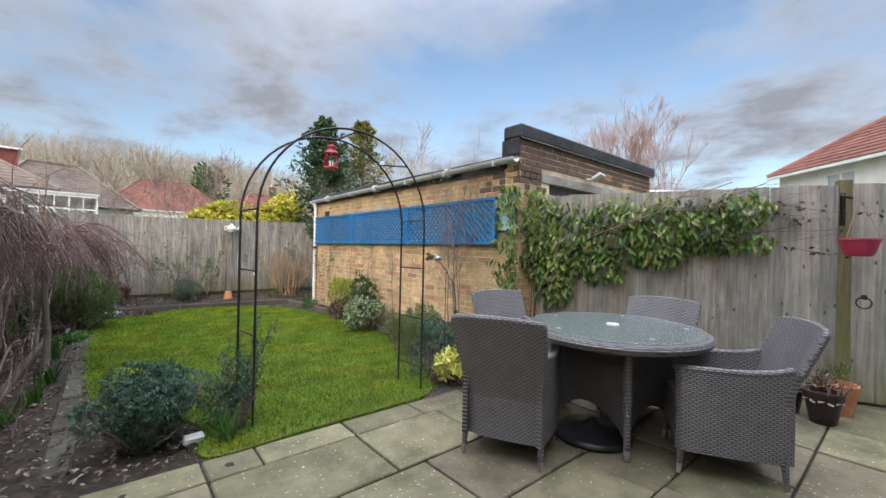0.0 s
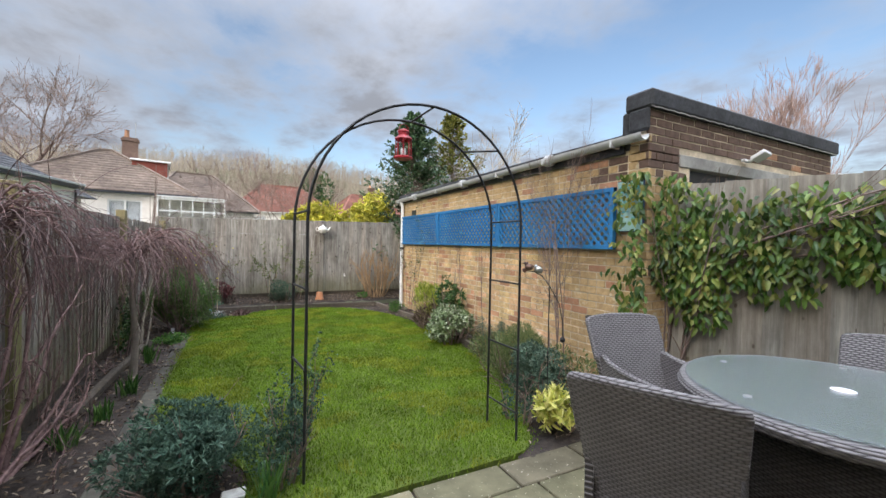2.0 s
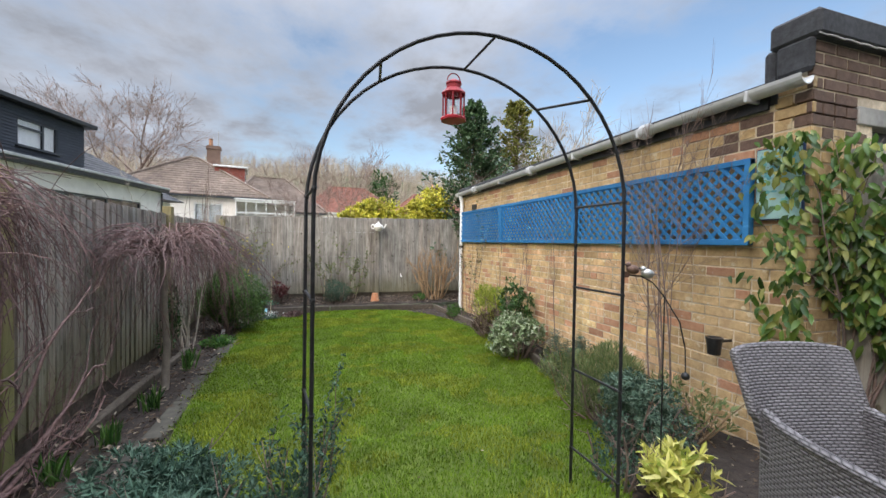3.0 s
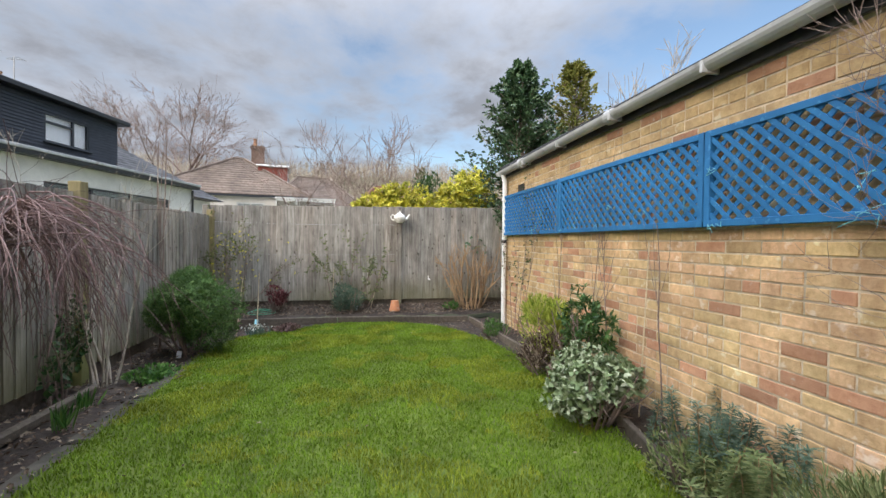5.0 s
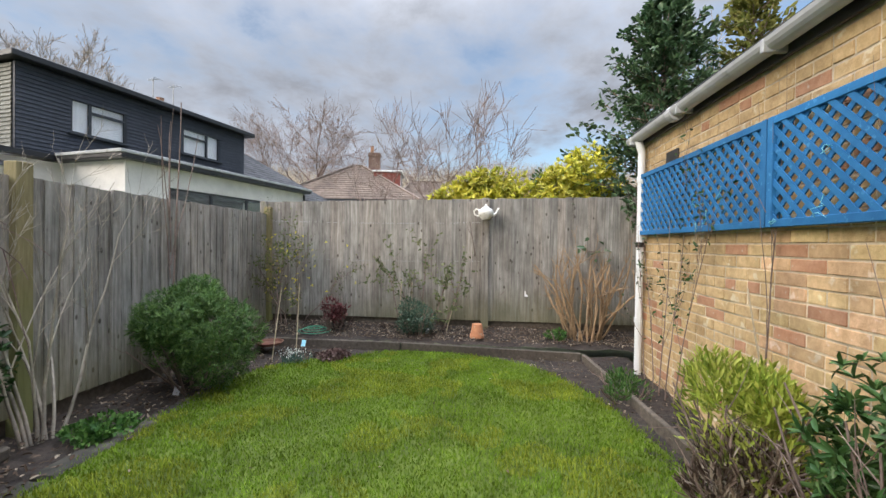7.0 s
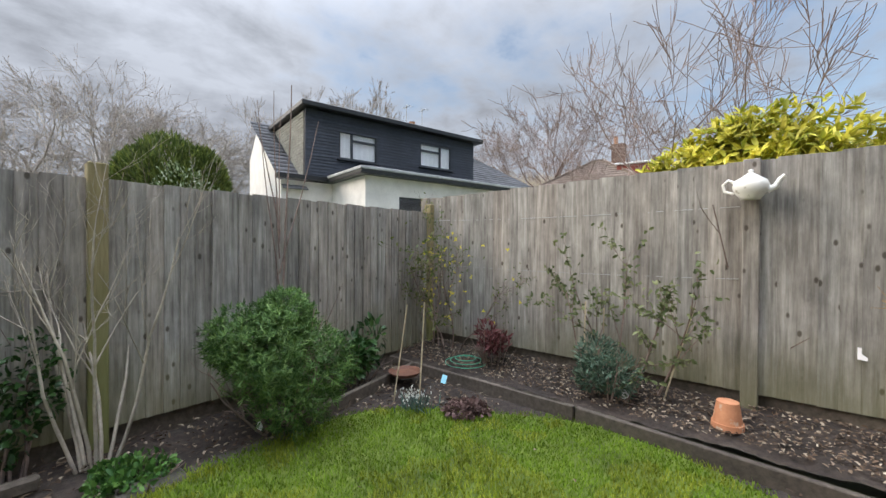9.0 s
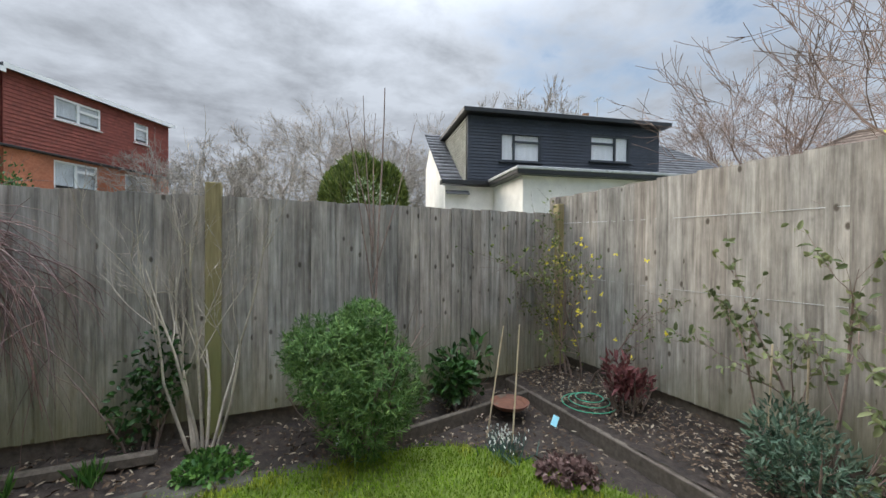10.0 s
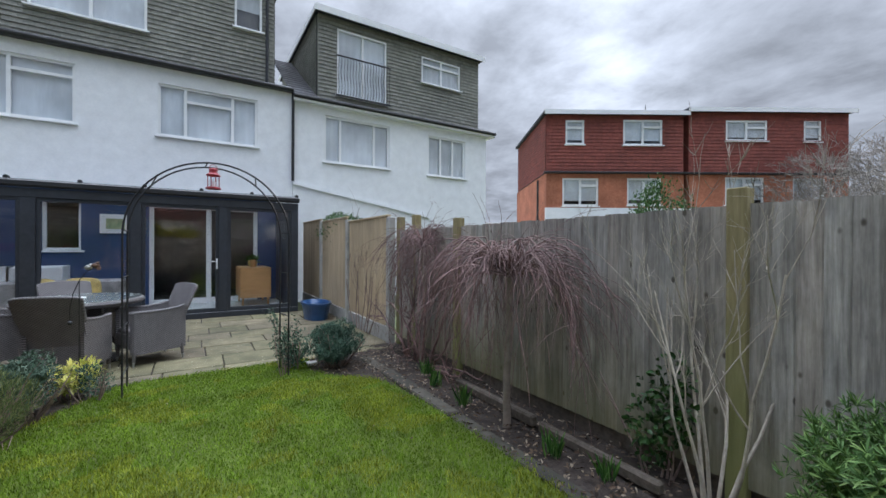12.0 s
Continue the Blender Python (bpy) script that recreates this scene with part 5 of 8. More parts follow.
def weave_material(name, along=False, flat=False):
    """Flat strands over and under upright stakes; along: laid by the panel's own length and height."""
    m = bpy.data.materials.new(name)
    m.use_nodes = True
    nt = m.node_tree
    b = nt.nodes["Principled BSDF"]
    N, L = nt.nodes.new, nt.links.new
    tc = N("ShaderNodeTexCoord")
    sp = N("ShaderNodeSeparateXYZ")
    L(tc.outputs["Object"], sp.inputs[0])
    ad = N("ShaderNodeMath")
    ad.operation = "ADD"
    L(sp.outputs[0], ad.inputs[0])
    L(sp.outputs[1], ad.inputs[1])
    cb = N("ShaderNodeCombineXYZ")
    L(sp.outputs[0] if flat else ad.outputs[0], cb.inputs[0])
    L(sp.outputs[1 if flat else 2], cb.inputs[1])
    uv = N("ShaderNodeSeparateXYZ")
    L(tc.outputs["UV"] if along else cb.outputs[0], uv.inputs[0])

    def op(kind, a, b=None):
        n = N("ShaderNodeMath")
        n.operation = kind
        for i, v in enumerate((a, b)):
            if isinstance(v, float):
                n.inputs[i].default_value = v
            elif v is not None:
                L(v, n.inputs[i])
        return n.outputs[0]

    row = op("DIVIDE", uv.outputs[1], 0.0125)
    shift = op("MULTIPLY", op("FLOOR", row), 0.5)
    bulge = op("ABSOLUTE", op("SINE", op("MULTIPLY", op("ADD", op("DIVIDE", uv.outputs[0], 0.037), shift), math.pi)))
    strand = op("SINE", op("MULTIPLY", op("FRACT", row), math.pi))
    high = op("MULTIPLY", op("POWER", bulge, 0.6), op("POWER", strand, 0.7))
    # shade put into the colour: dark between strands, light along their crowns
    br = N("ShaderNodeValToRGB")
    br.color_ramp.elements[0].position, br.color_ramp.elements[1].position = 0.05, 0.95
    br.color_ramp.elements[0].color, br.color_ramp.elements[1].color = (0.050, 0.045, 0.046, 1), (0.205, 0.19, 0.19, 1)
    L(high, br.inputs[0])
    no = N("ShaderNodeTexNoise")
    no.inputs["Scale"].default_value = 9.0
    L(tc.outputs["Object"], no.inputs["Vector"])
    mr = N("ShaderNodeMapRange")
    mr.inputs[3].default_value, mr.inputs[4].default_value = 0.75, 1.25
    L(no.outputs[0], mr.inputs[0])
    hs = N("ShaderNodeHueSaturation")
    L(br.outputs["Color"], hs.inputs["Color"])
    L(mr.outputs[0], hs.inputs["Value"])
    L(hs.outputs[0], b.inputs["Base Color"])
    bp = N("ShaderNodeBump")
    bp.inputs["Strength"].default_value, bp.inputs["Distance"].default_value = 0.8, 0.005
    L(high, bp.inputs["Height"])
    L(bp.outputs[0], b.inputs["Normal"])
    b.inputs["Roughness"].default_value = 0.5
    return m


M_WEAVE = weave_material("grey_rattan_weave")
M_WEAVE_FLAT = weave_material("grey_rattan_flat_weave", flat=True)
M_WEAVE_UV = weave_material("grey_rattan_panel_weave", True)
M_STEEL = material("dull_steel", (0.35, 0.35, 0.34), (0.5, 0.5, 0.48), 20, rough=0.4, metallic=0.8, bump=0.1)
M_TABLEGLASS = bpy.data.materials.new("rippled_table_glass")
M_TABLEGLASS.use_nodes = True
_n = M_TABLEGLASS.node_tree
_b = _n.nodes["Principled BSDF"]
_b.inputs["Base Color"].default_value = (0.80, 0.88, 0.86, 1)
_b.inputs["Transmission Weight"].default_value, _b.inputs["Roughness"].default_value, _b.inputs["IOR"].default_value = 0.9, 0.09, 1.5
_t = _n.nodes.new("ShaderNodeTexNoise")
_t.inputs["Scale"].default_value = 70.0
_p = _n.nodes.new("ShaderNodeBump")
_p.inputs["Strength"].default_value, _p.inputs["Distance"].default_value = 0.5, 0.004
_n.links.new(_t.outputs[0], _p.inputs["Height"])
_n.links.new(_p.outputs[0], _b.inputs["Normal"])


def slab_loft(cols, thick):
    """A woven panel from columns of (point, normal), foot to top; the weave runs along its length and height."""
    bm = bmesh.new()
    uv = bm.loops.layers.uv.new("weave")
    run, place = 0.0, {}
    A, B = [], []
    for k, c in enumerate(cols):
        if k:
            run += (Vector(c[-1][0]) - Vector(cols[k - 1][-1][0])).to_2d().length
        A.append([bm.verts.new(p) for p, n in c])
        B.append([bm.verts.new(Vector(p) + Vector(n) * thick) for p, n in c])
        for v in A[-1] + B[-1]:
            place[v] = (run, v.co.z)
    for G, flip in ((A, 0), (B, 1)):
        for p, q in zip(G, G[1:]):
            for i in range(len(p) - 1):
                f = (p[i], q[i], q[i + 1], p[i + 1])
                bm.faces.new(f[::-1] if flip else f)
    for i in range(len(A) - 1):
        for k in (0, -1):
            bm.faces.new((A[i][k], A[i + 1][k], B[i + 1][k], B[i][k]))
    for c in (0, -1):
        for k in range(len(A[0]) - 1):
            bm.faces.new((A[c][k], A[c][k + 1], B[c][k + 1], B[c][k]))
    for f in bm.faces:
        for l in f.loops:
            l[uv].uv = place[l.vert]
    bmesh.ops.recalc_face_normals(bm, faces=bm.faces)
    return bm


def rim(name, points, radius, parent):
    """A rolled woven edge along points."""
    P = np.array(points)
    t = np.linspace(0, 1, len(P))
    f = np.linspace(0, 1, len(P) * 3)
    P = np.stack([np.interp(f, t, P[:, k]) for k in range(3)], 1)
    for _ in range(1):
        P[1:-1] = (P[:-2] + 2 * P[1:-1] + P[2:]) / 4
    R_ = np.full(len(P), radius)
    R_[0] = R_[-1] = radius * 0.3
    V, F = tube_arrays([(P, R_)], 10)
    return fast_mesh(name, V, F, M_WEAVE, parent, smooth=True)


def rattan_chair(loc, rz):
    """A tub armchair that faces +x: a tall bowed back and arms that sweep round from it to a rounded front."""
    c = thing("rattan_armchair", "grey woven rattan garden armchair with steel-tipped legs", "chair", loc, rz, "chairs round the patio table")
    lean = lambda z: -0.275 - 0.21 * max(0.0, (z - 0.40) / 0.55) ** 1.15
    back = lambda u, z: (lean(z) + 0.03 * abs(u) ** 3, u * (0.25 + 0.035 * (z - 0.14) / 0.82), z)
    cols = []
    for k in range(15):
        u = k / 7 - 1
        cols.append([(back(u, 0.14 + (0.80 - 0.02 * abs(u) ** 3) * j / 12), (1, 0, 0.1)) for j in range(13)])
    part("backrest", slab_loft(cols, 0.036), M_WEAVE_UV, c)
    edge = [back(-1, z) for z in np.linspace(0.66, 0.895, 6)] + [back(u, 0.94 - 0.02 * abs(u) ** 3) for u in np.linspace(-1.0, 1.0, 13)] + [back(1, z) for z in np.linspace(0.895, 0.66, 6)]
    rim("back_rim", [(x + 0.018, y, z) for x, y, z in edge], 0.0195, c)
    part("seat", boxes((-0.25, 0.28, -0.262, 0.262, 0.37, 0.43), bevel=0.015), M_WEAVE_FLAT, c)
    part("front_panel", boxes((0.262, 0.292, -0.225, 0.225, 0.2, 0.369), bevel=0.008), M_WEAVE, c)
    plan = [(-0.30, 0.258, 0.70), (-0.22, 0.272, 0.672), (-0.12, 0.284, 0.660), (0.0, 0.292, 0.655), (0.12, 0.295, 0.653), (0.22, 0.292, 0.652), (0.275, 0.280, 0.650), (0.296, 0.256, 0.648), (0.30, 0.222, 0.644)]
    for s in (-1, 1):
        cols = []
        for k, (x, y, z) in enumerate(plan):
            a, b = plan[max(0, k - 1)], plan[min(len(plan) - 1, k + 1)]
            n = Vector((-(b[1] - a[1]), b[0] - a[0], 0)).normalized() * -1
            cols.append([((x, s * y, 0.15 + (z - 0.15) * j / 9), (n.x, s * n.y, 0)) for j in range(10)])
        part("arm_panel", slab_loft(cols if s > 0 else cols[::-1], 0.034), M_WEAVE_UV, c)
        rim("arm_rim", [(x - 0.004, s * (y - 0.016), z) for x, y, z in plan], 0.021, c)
        for x in (-0.255, 0.262):
            bm = bmesh.new()
            rod(bm, (x * 1.04, s * 0.252, 0.06), (x, s * 0.25, 0.2), 0.016, 0.024, 10)
            leg = part("leg", bm, M_WEAVE, c)
            bm = bmesh.new()
            rod(bm, (x * 1.06, s * 0.254, 0.0), (x * 1.04, s * 0.252, 0.06), 0.012, 0.016, 10)
            part("foot_tip", bm, M_STEEL, leg, "steel foot tip")
    return c


chair = rattan_chair((2.19, 1.80, 0), 25)
for x, y, a in ((3.09, 0.81, 120), (3.44, 1.42, 186), (2.88, 2.26, 257)):
    copy_thing(chair, pose(x, y, 0, 0, 0, a))

TXY = (2.93, 1.46)
tab = thing("patio_table", "round grey rattan patio table with a rippled glass top", "table", (*TXY, 0), -5)
bm = bmesh.new()
lathe(bm, [(0.0, 0.715), (0.57, 0.715), (0.63, 0.735), (0.648, 0.765), (0.635, 0.79), (0.60, 0.795), (0.598, 0.79)], 56)
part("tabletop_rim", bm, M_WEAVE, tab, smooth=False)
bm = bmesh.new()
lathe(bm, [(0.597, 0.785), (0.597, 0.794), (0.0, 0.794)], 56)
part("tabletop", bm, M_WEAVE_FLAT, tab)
bm = bmesh.new()
lathe(bm, [(0.0, 0.798), (0.605, 0.798), (0.612, 0.802), (0.608, 0.808), (0.0, 0.808)], 56)
g = part("glass_top", bm, M_TABLEGLASS, tab, "pale green rippled glass")
bm = bmesh.new()
rod(bm, (0, 0, 0.808), (0, 0, 0.816), 0.045, seg=20)
part("parasol_cap", bm, M_UPVC, tab, "white parasol hole cap")
for k in range(5):
    a = k * 1.257 + 0.4
    bm = bmesh.new()
    rod(bm, (0.5 * math.cos(a), 0.5 * math.sin(a), 0.8085), (0.5 * math.cos(a), 0.5 * math.sin(a), 0.812), 0.016, seg=12)
    part("glass_stud", bm, M_STEEL, tab)
for k in range(4):
    a0, a1 = k * math.pi / 2 + math.pi / 4, (k + 1) * math.pi / 2 + math.pi / 4
    t0, t1 = (Vector((0.43 * math.cos(a), 0.43 * math.sin(a), 0.712)) for a in (a0, a1))
    b0, b1 = (Vector((0.41 * math.cos(a), 0.41 * math.sin(a), 0)) for a in (a0, a1))
    bm = bmesh.new()
    n = 10
    up_ = [bm.verts.new(t0.lerp(t1, i / n)) for i in range(n + 1)]
    dn_ = [bm.verts.new(b0.lerp(b1, i / n) + Vector((0, 0, 0.09 + 0.20 * math.sin(math.pi * i / n) ** 0.7))) for i in range(n + 1)]
    for i in range(n):
        bm.faces.new((up_[i], up_[i + 1], dn_[i + 1], dn_[i]))
    bmesh.ops.solidify(bm, geom=bm.faces[:], thickness=0.02)
    part("skirt_panel", bm, M_WEAVE, tab)
for k in range(4):
    a = k * math.pi / 2 + math.pi / 4
    bm = bmesh.new()
    rod(bm, (0.425 * math.cos(a), 0.425 * math.sin(a), 0.07), (0.42 * math.cos(a), 0.42 * math.sin(a), 0.71), 0.022, 0.03, 10)
    leg = part("leg", bm, M_WEAVE, tab)
    bm = bmesh.new()
    rod(bm, (0.43 * math.cos(a), 0.43 * math.sin(a), 0.0), (0.425 * math.cos(a), 0.425 * math.sin(a), 0.07), 0.015, 0.021, 10)
    part("foot_tip", bm, M_STEEL, leg, "steel foot tip")
ub = thing("parasol_base", "round black moulded parasol base on the slabs", "parasol base", (TXY[0] - 0.16, TXY[1] + 0.06, 0))
bm = bmesh.new()
lathe(bm, [(0, 0), (0.27, 0), (0.275, 0.02), (0.25, 0.045), (0.2, 0.05), (0.18, 0.062), (0.08, 0.075), (0.05, 0.1), (0.03, 0.12), (0, 0.11)], 32)
part("disc", bm, M_BLACK, ub, smooth=True)

# ---- rose arch and lantern ----
M_IRON = material("black_iron", (0.012, 0.013, 0.014), (0.03, 0.03, 0.032), 30, rough=0.45, bump=0.2, metallic=0.3)
M_REDMETAL = material("red_lantern_paint", (0.30, 0.012, 0.02), (0.40, 0.02, 0.03), 15, rough=0.4, bump=0.1)
arch = thing("garden_arch", "slim black tubular steel garden arch", "arch", (1.555, 3.25, 0))


def hoop(x0, x1, y0, y1, top=2.33, knee=1.58):
    """A leg, half round and leg; the two feet may stand at different depths."""
    P = [(x0, y0, z) for z in np.linspace(-0.1, knee, 8)]
    for a in np.linspace(math.pi, 0, 26)[1:-1]:
        u = (1 - math.cos(math.pi - a)) / 2
        P.append(((x0 + x1) / 2 + (x1 - x0) / 2 * math.cos(a), y0 + (y1 - y0) * u, knee + (top - knee) * math.sin(a)))
    P += [(x1, y1, z) for z in np.linspace(knee, -0.1, 8)]
    return np.array(P)


near = hoop(-0.715, 0.74, -0.13, -0.25, 2.34)
far = hoop(-0.75, 0.735, 0.2, 0.12, 2.33)
for P in (near, far):
    V, F = tube_arrays([(P, np.full(len(P), 0.0092))], 8)
    fast_mesh("hoop", V, F, M_IRON, arch, smooth=True)
def on(P, z, side):
    """The point of a hoop at a height on its left (0) or right (1) half."""
    half = P[:len(P) // 2] if side == 0 else P[len(P) // 2:][::-1]
    return np.array([np.interp(z, half[:, 2], half[:, k]) for k in range(3)])
for z in (0.22, 0.68, 1.16, 1.62):
    for s in (0, 1):
        V, F = tube_arrays([(np.array([on(near, z, s), on(far, z, s)]), np.array([0.007, 0.007]))], 6)
        fast_mesh("rung", V, F, M_IRON, arch)
        for P in (near, far):
            bm = bmesh.new()
            q = Vector(on(P, z, s))
            bmesh.ops.create_icosphere(bm, subdivisions=1, radius=0.014, matrix=Matrix.Translation(q))
            part("joint", bm, M_IRON, arch)
for a, b in ((14, 15), (20, 20), (26, 25)):
    V, F = tube_arrays([(np.array([near[a], far[b]]), np.array([0.007, 0.007]))], 6)
    fast_mesh("rung", V, F, M_IRON, arch)

lan = thing("hanging_lantern", "red metal candle lantern with glass sides hung from the arch", "lantern", (1.545, 3.43, 2.06))
lan.scale = (0.8, 0.8, 0.8)
bm = bmesh.new()
lathe(bm, [(0, -0.005), (0.088, -0.005), (0.09, 0.008), (0.075, 0.02), (0, 0.02)], 8)
part("base", bm, M_REDMETAL, lan)
bm = bmesh.new()
lathe(bm, [(0.08, 0.165), (0.085, 0.175), (0.05, 0.21), (0.048, 0.235), (0.056, 0.24), (0.052, 0.252), (0.02, 0.27), (0, 0.27)], 8)
part("cap", bm, M_REDMETAL, lan)
for k in range(8):
    a = (k + 0.5) * math.pi / 4
    bm = bmesh.new()
    beam(bm, (0.07 * math.cos(a), 0.07 * math.sin(a), 0.015), (0.07 * math.cos(a), 0.07 * math.sin(a), 0.17), 0.008, 0.008)
    part("bar", bm, M_REDMETAL, lan)
bm = bmesh.new()
lathe(bm, [(0.066, 0.02), (0.066, 0.165)], 8)
g = part("glass", bm, M_GLASS, lan)
g.visible_shadow = False
bm = bmesh.new()
rod(bm, (0, 0, 0.02), (0, 0, 0.09), 0.025, seg=12)
part("candle", bm, M_UPVC, lan, "stub of white candle")
P = np.array([(0.045 * math.cos(a), 0, 0.262 + 0.05 * math.sin(a)) for a in np.linspace(0, math.pi, 12)])
V, F = tube_arrays([(P, np.full(12, 0.004))], 5)
fast_mesh("handle", V, F, M_REDMETAL, lan)

# ---- small garden things ----
M_RUST = material("rusty_metal", (0.09, 0.055, 0.045), (0.20, 0.12, 0.085), 25, rough=0.6, bump=0.3, metallic=0.5)
M_TERRA = material("terracotta", (0.42, 0.17, 0.08), (0.55, 0.25, 0.13), 12, rough=0.85, bump=0.3, big=0.2, spot=(0.5, 0.4, 0.3), spot_scale=14)
M_GLAZE = material("dark_glazed_pot", (0.02, 0.014, 0.016), (0.05, 0.03, 0.03), 10, rough=0.3, bump=0.05, coat=0.1, spec=0.3)
M_PINK = material("pink_plastic", (0.60, 0.055, 0.12), (0.68, 0.08, 0.16), 10, rough=0.45, bump=0.05, big=0.1)
M_CHINA = material("white_china", (0.72, 0.70, 0.65), (0.80, 0.78, 0.73), 8, rough=0.2, bump=0.05, spot=(0.45, 0.42, 0.35), spot_scale=30)
M_CANE = material("bamboo_cane", (0.40, 0.32, 0.2), (0.55, 0.46, 0.32), 10, (1, 1, 3), 0.7, 0.2)

tp = thing("teapot", "white china teapot fixed on the fence post", "teapot", (2.17, 10.08, 1.63))
bm = bmesh.new()
lathe(bm, [(0, 0), (0.055, 0), (0.06, 0.012), (0.095, 0.05), (0.105, 0.09), (0.09, 0.13), (0.05, 0.155), (0.045, 0.16), (0.02, 0.178), (0.012, 0.185), (0.017, 0.2), (0, 0.207)], 20)
part("pot", bm, M_CHINA, tp, smooth=True)
for nm, P, R in (("spout", [(0.085, 0, 0.06), (0.13, 0, 0.08), (0.15, 0, 0.125), (0.175, 0, 0.15)], [0.026, 0.02, 0.014, 0.012]),
                 ("handle", [(-0.085, 0, 0.12), (-0.125, 0, 0.14), (-0.155, 0, 0.11), (-0.145, 0, 0.065), (-0.095, 0, 0.045)], [0.010] * 5)):
    V, F = tube_arrays([(np.array(P), np.array(R))], 10)
    fast_mesh(nm, V, F, M_CHINA, tp, smooth=True)


def flower_pot(name, label, loc, r0, r1, h, mat, rim=True, upside=False, tilt=0):
    p = thing(name, label, "pot", loc)
    bm = bmesh.new()
    prof = [(0, 0.0), (r0, 0.0), (r1 * 0.97, h * 0.78)] + ([(r1 * 1.06, h * 0.78), (r1 * 1.08, h)] if rim else [(r1, h)]) + [(r1 * 0.92, h), (r1 * 0.88, h * 0.85), (0, h * 0.82)]
    lathe(bm, prof, 24)
    m = None
    if upside:
        m = Matrix.Translation((0, 0, h)) @ pose(0, 0, 0, 180 + tilt, 0, 0)
    part("pot", bm, mat, p, smooth=False, m=m)
    return p


flower_pot("flower_pot", "upturned orange terracotta flower pot in the end bed", (2.08, 9.85, 0.14), 0.062, 0.085, 0.17, M_TERRA, upside=True)
gp = flower_pot("flower_pot", "dark glazed pot with a pale leaf pattern on the patio", (4.5, 0.46, 0), 0.085, 0.125, 0.26, M_GLAZE)
for k in range(14):
    a = k * 0.45
    bm = bmesh.new()
    box(bm, -0.02, 0.02, -0.002, 0.002, -0.007, 0.007, 0, Matrix.Translation((0.124 * math.cos(a), 0.124 * math.sin(a), 0.185 + 0.012 * (k % 2))) @ pose(0, 0, 0, 0, 20 - 40 * (k % 2), math.degrees(a) + 90))
    part("leaf_motif", bm, M_CHINA, gp)
flower_pot("flower_pot", "weathered terracotta pot by the patio fence", (4.88, 0.40, 0), 0.09, 0.125, 0.26, M_TERRA)
flower_pot("flower_pot", "dark red glazed pot half hidden behind another", (4.60, 0.70, 0), 0.08, 0.11, 0.2, M_GLAZE)
sc = thing("pot_saucer", "shallow terracotta saucer with dead leaves on the soil", "saucer", (-0.33, 9.28, 0.10))
bm = bmesh.new()
lathe(bm, [(0, 0.0), (0.125, 0.0), (0.155, 0.036), (0.144, 0.036), (0.12, 0.012), (0, 0.012)], 28)
part("dish", bm, material("damp_terracotta", (0.12, 0.05, 0.03), (0.20, 0.085, 0.05), 12, rough=0.7, bump=0.3, spot=(0.12, 0.09, 0.06), spot_scale=12), sc)
bp_ = thing("black_pot", "small black plastic pot on the garage wall", "pot", (3.57, 3.5, 0.64))
bp_.scale = (0.8, 0.8, 0.8)
bm = bmesh.new()
lathe(bm, [(0, 0), (0.05, 0), (0.065, 0.13), (0.07, 0.13), (0.07, 0.15), (0.06, 0.15), (0, 0.12)], 16)
part("pot", bm, M_BLACK, bp_)
part("hook", boxes((0.06, 0.21, -0.01, 0.01, 0.10, 0.12)), M_BLACK, bp_)

# hanging basket on its bracket
bk = thing("hanging_basket", "bright pink plastic hanging basket on cords", "hanging basket", (4.88, 0.30, 1.365))
bk.scale = (0.9, 0.9, 0.95)
bm = bmesh.new()
lathe(bm, [(0, 0.0), (0.085, 0.0), (0.1, 0.012), (0.118, 0.05), (0.138, 0.12), (0.146, 0.142), (0.157, 0.145), (0.157, 0.158), (0.14, 0.158), (0.095, 0.03), (0, 0.025)], 30)
part("bowl", bm, M_PINK, bk)
bm = bmesh.new()
lathe(bm, [(0, 0.135), (0.135, 0.13)], 24)
part("compost", bm, M_SOIL, bk)
for k in range(3):
    a = k * 2.094 + 0.5
    V, F = tube_arrays([(np.array([(0.145 * math.cos(a), 0.145 * math.sin(a), 0.15), (0.0, 0.0, 0.54)]), np.array([0.004, 0.004]))], 5)
    fast_mesh("cord", V, F, M_CANE, bk, "pale cord")
br_ = thing("basket_bracket", "black wrought iron wall bracket on the fence post", "bracket", (5.08, 0.42, 1.78))
part("back_plate", boxes((0.0, 0.02, -0.02, 0.02, -0.14, 0.16), bevel=0.004), M_IRON, br_)
P = np.array([(0.01, 0, 0.12), (-0.08, 0, 0.125), (-0.15, -0.01, 0.12), (-0.19, -0.04, 0.10), (-0.18, -0.08, 0.09)])
V, F = tube_arrays([(P, np.full(5, 0.012))], 7)
fast_mesh("arm", V, F, M_IRON, br_)
V, F = tube_arrays([(np.array([(0.01, 0, -0.08), (-0.05, 0, -0.05), (-0.1, 0, 0.03), (-0.12, 0, 0.12)]), np.full(4, 0.010))], 7)
fast_mesh("brace", V, F, M_IRON, br_)
rg = thing("iron_ring", "rusty iron ring on the gate boards", "ring handle", (5.20, 0.28, 1.0))
P = np.array([(0.0, 0.0, 0.0)] + [(-0.02 + 0.0 * a, 0.05 * math.sin(a), -0.05 + 0.05 * math.cos(a)) for a in np.linspace(0, 2 * math.pi, 16)])
V, F = tube_arrays([(P, np.full(17, 0.006))], 6)
fast_mesh("ring", V, F, M_IRON, rg)
part("plate", boxes((-0.01, 0.02, -0.02, 0.02, -0.02, 0.02), bevel=0.004), M_IRON, rg)

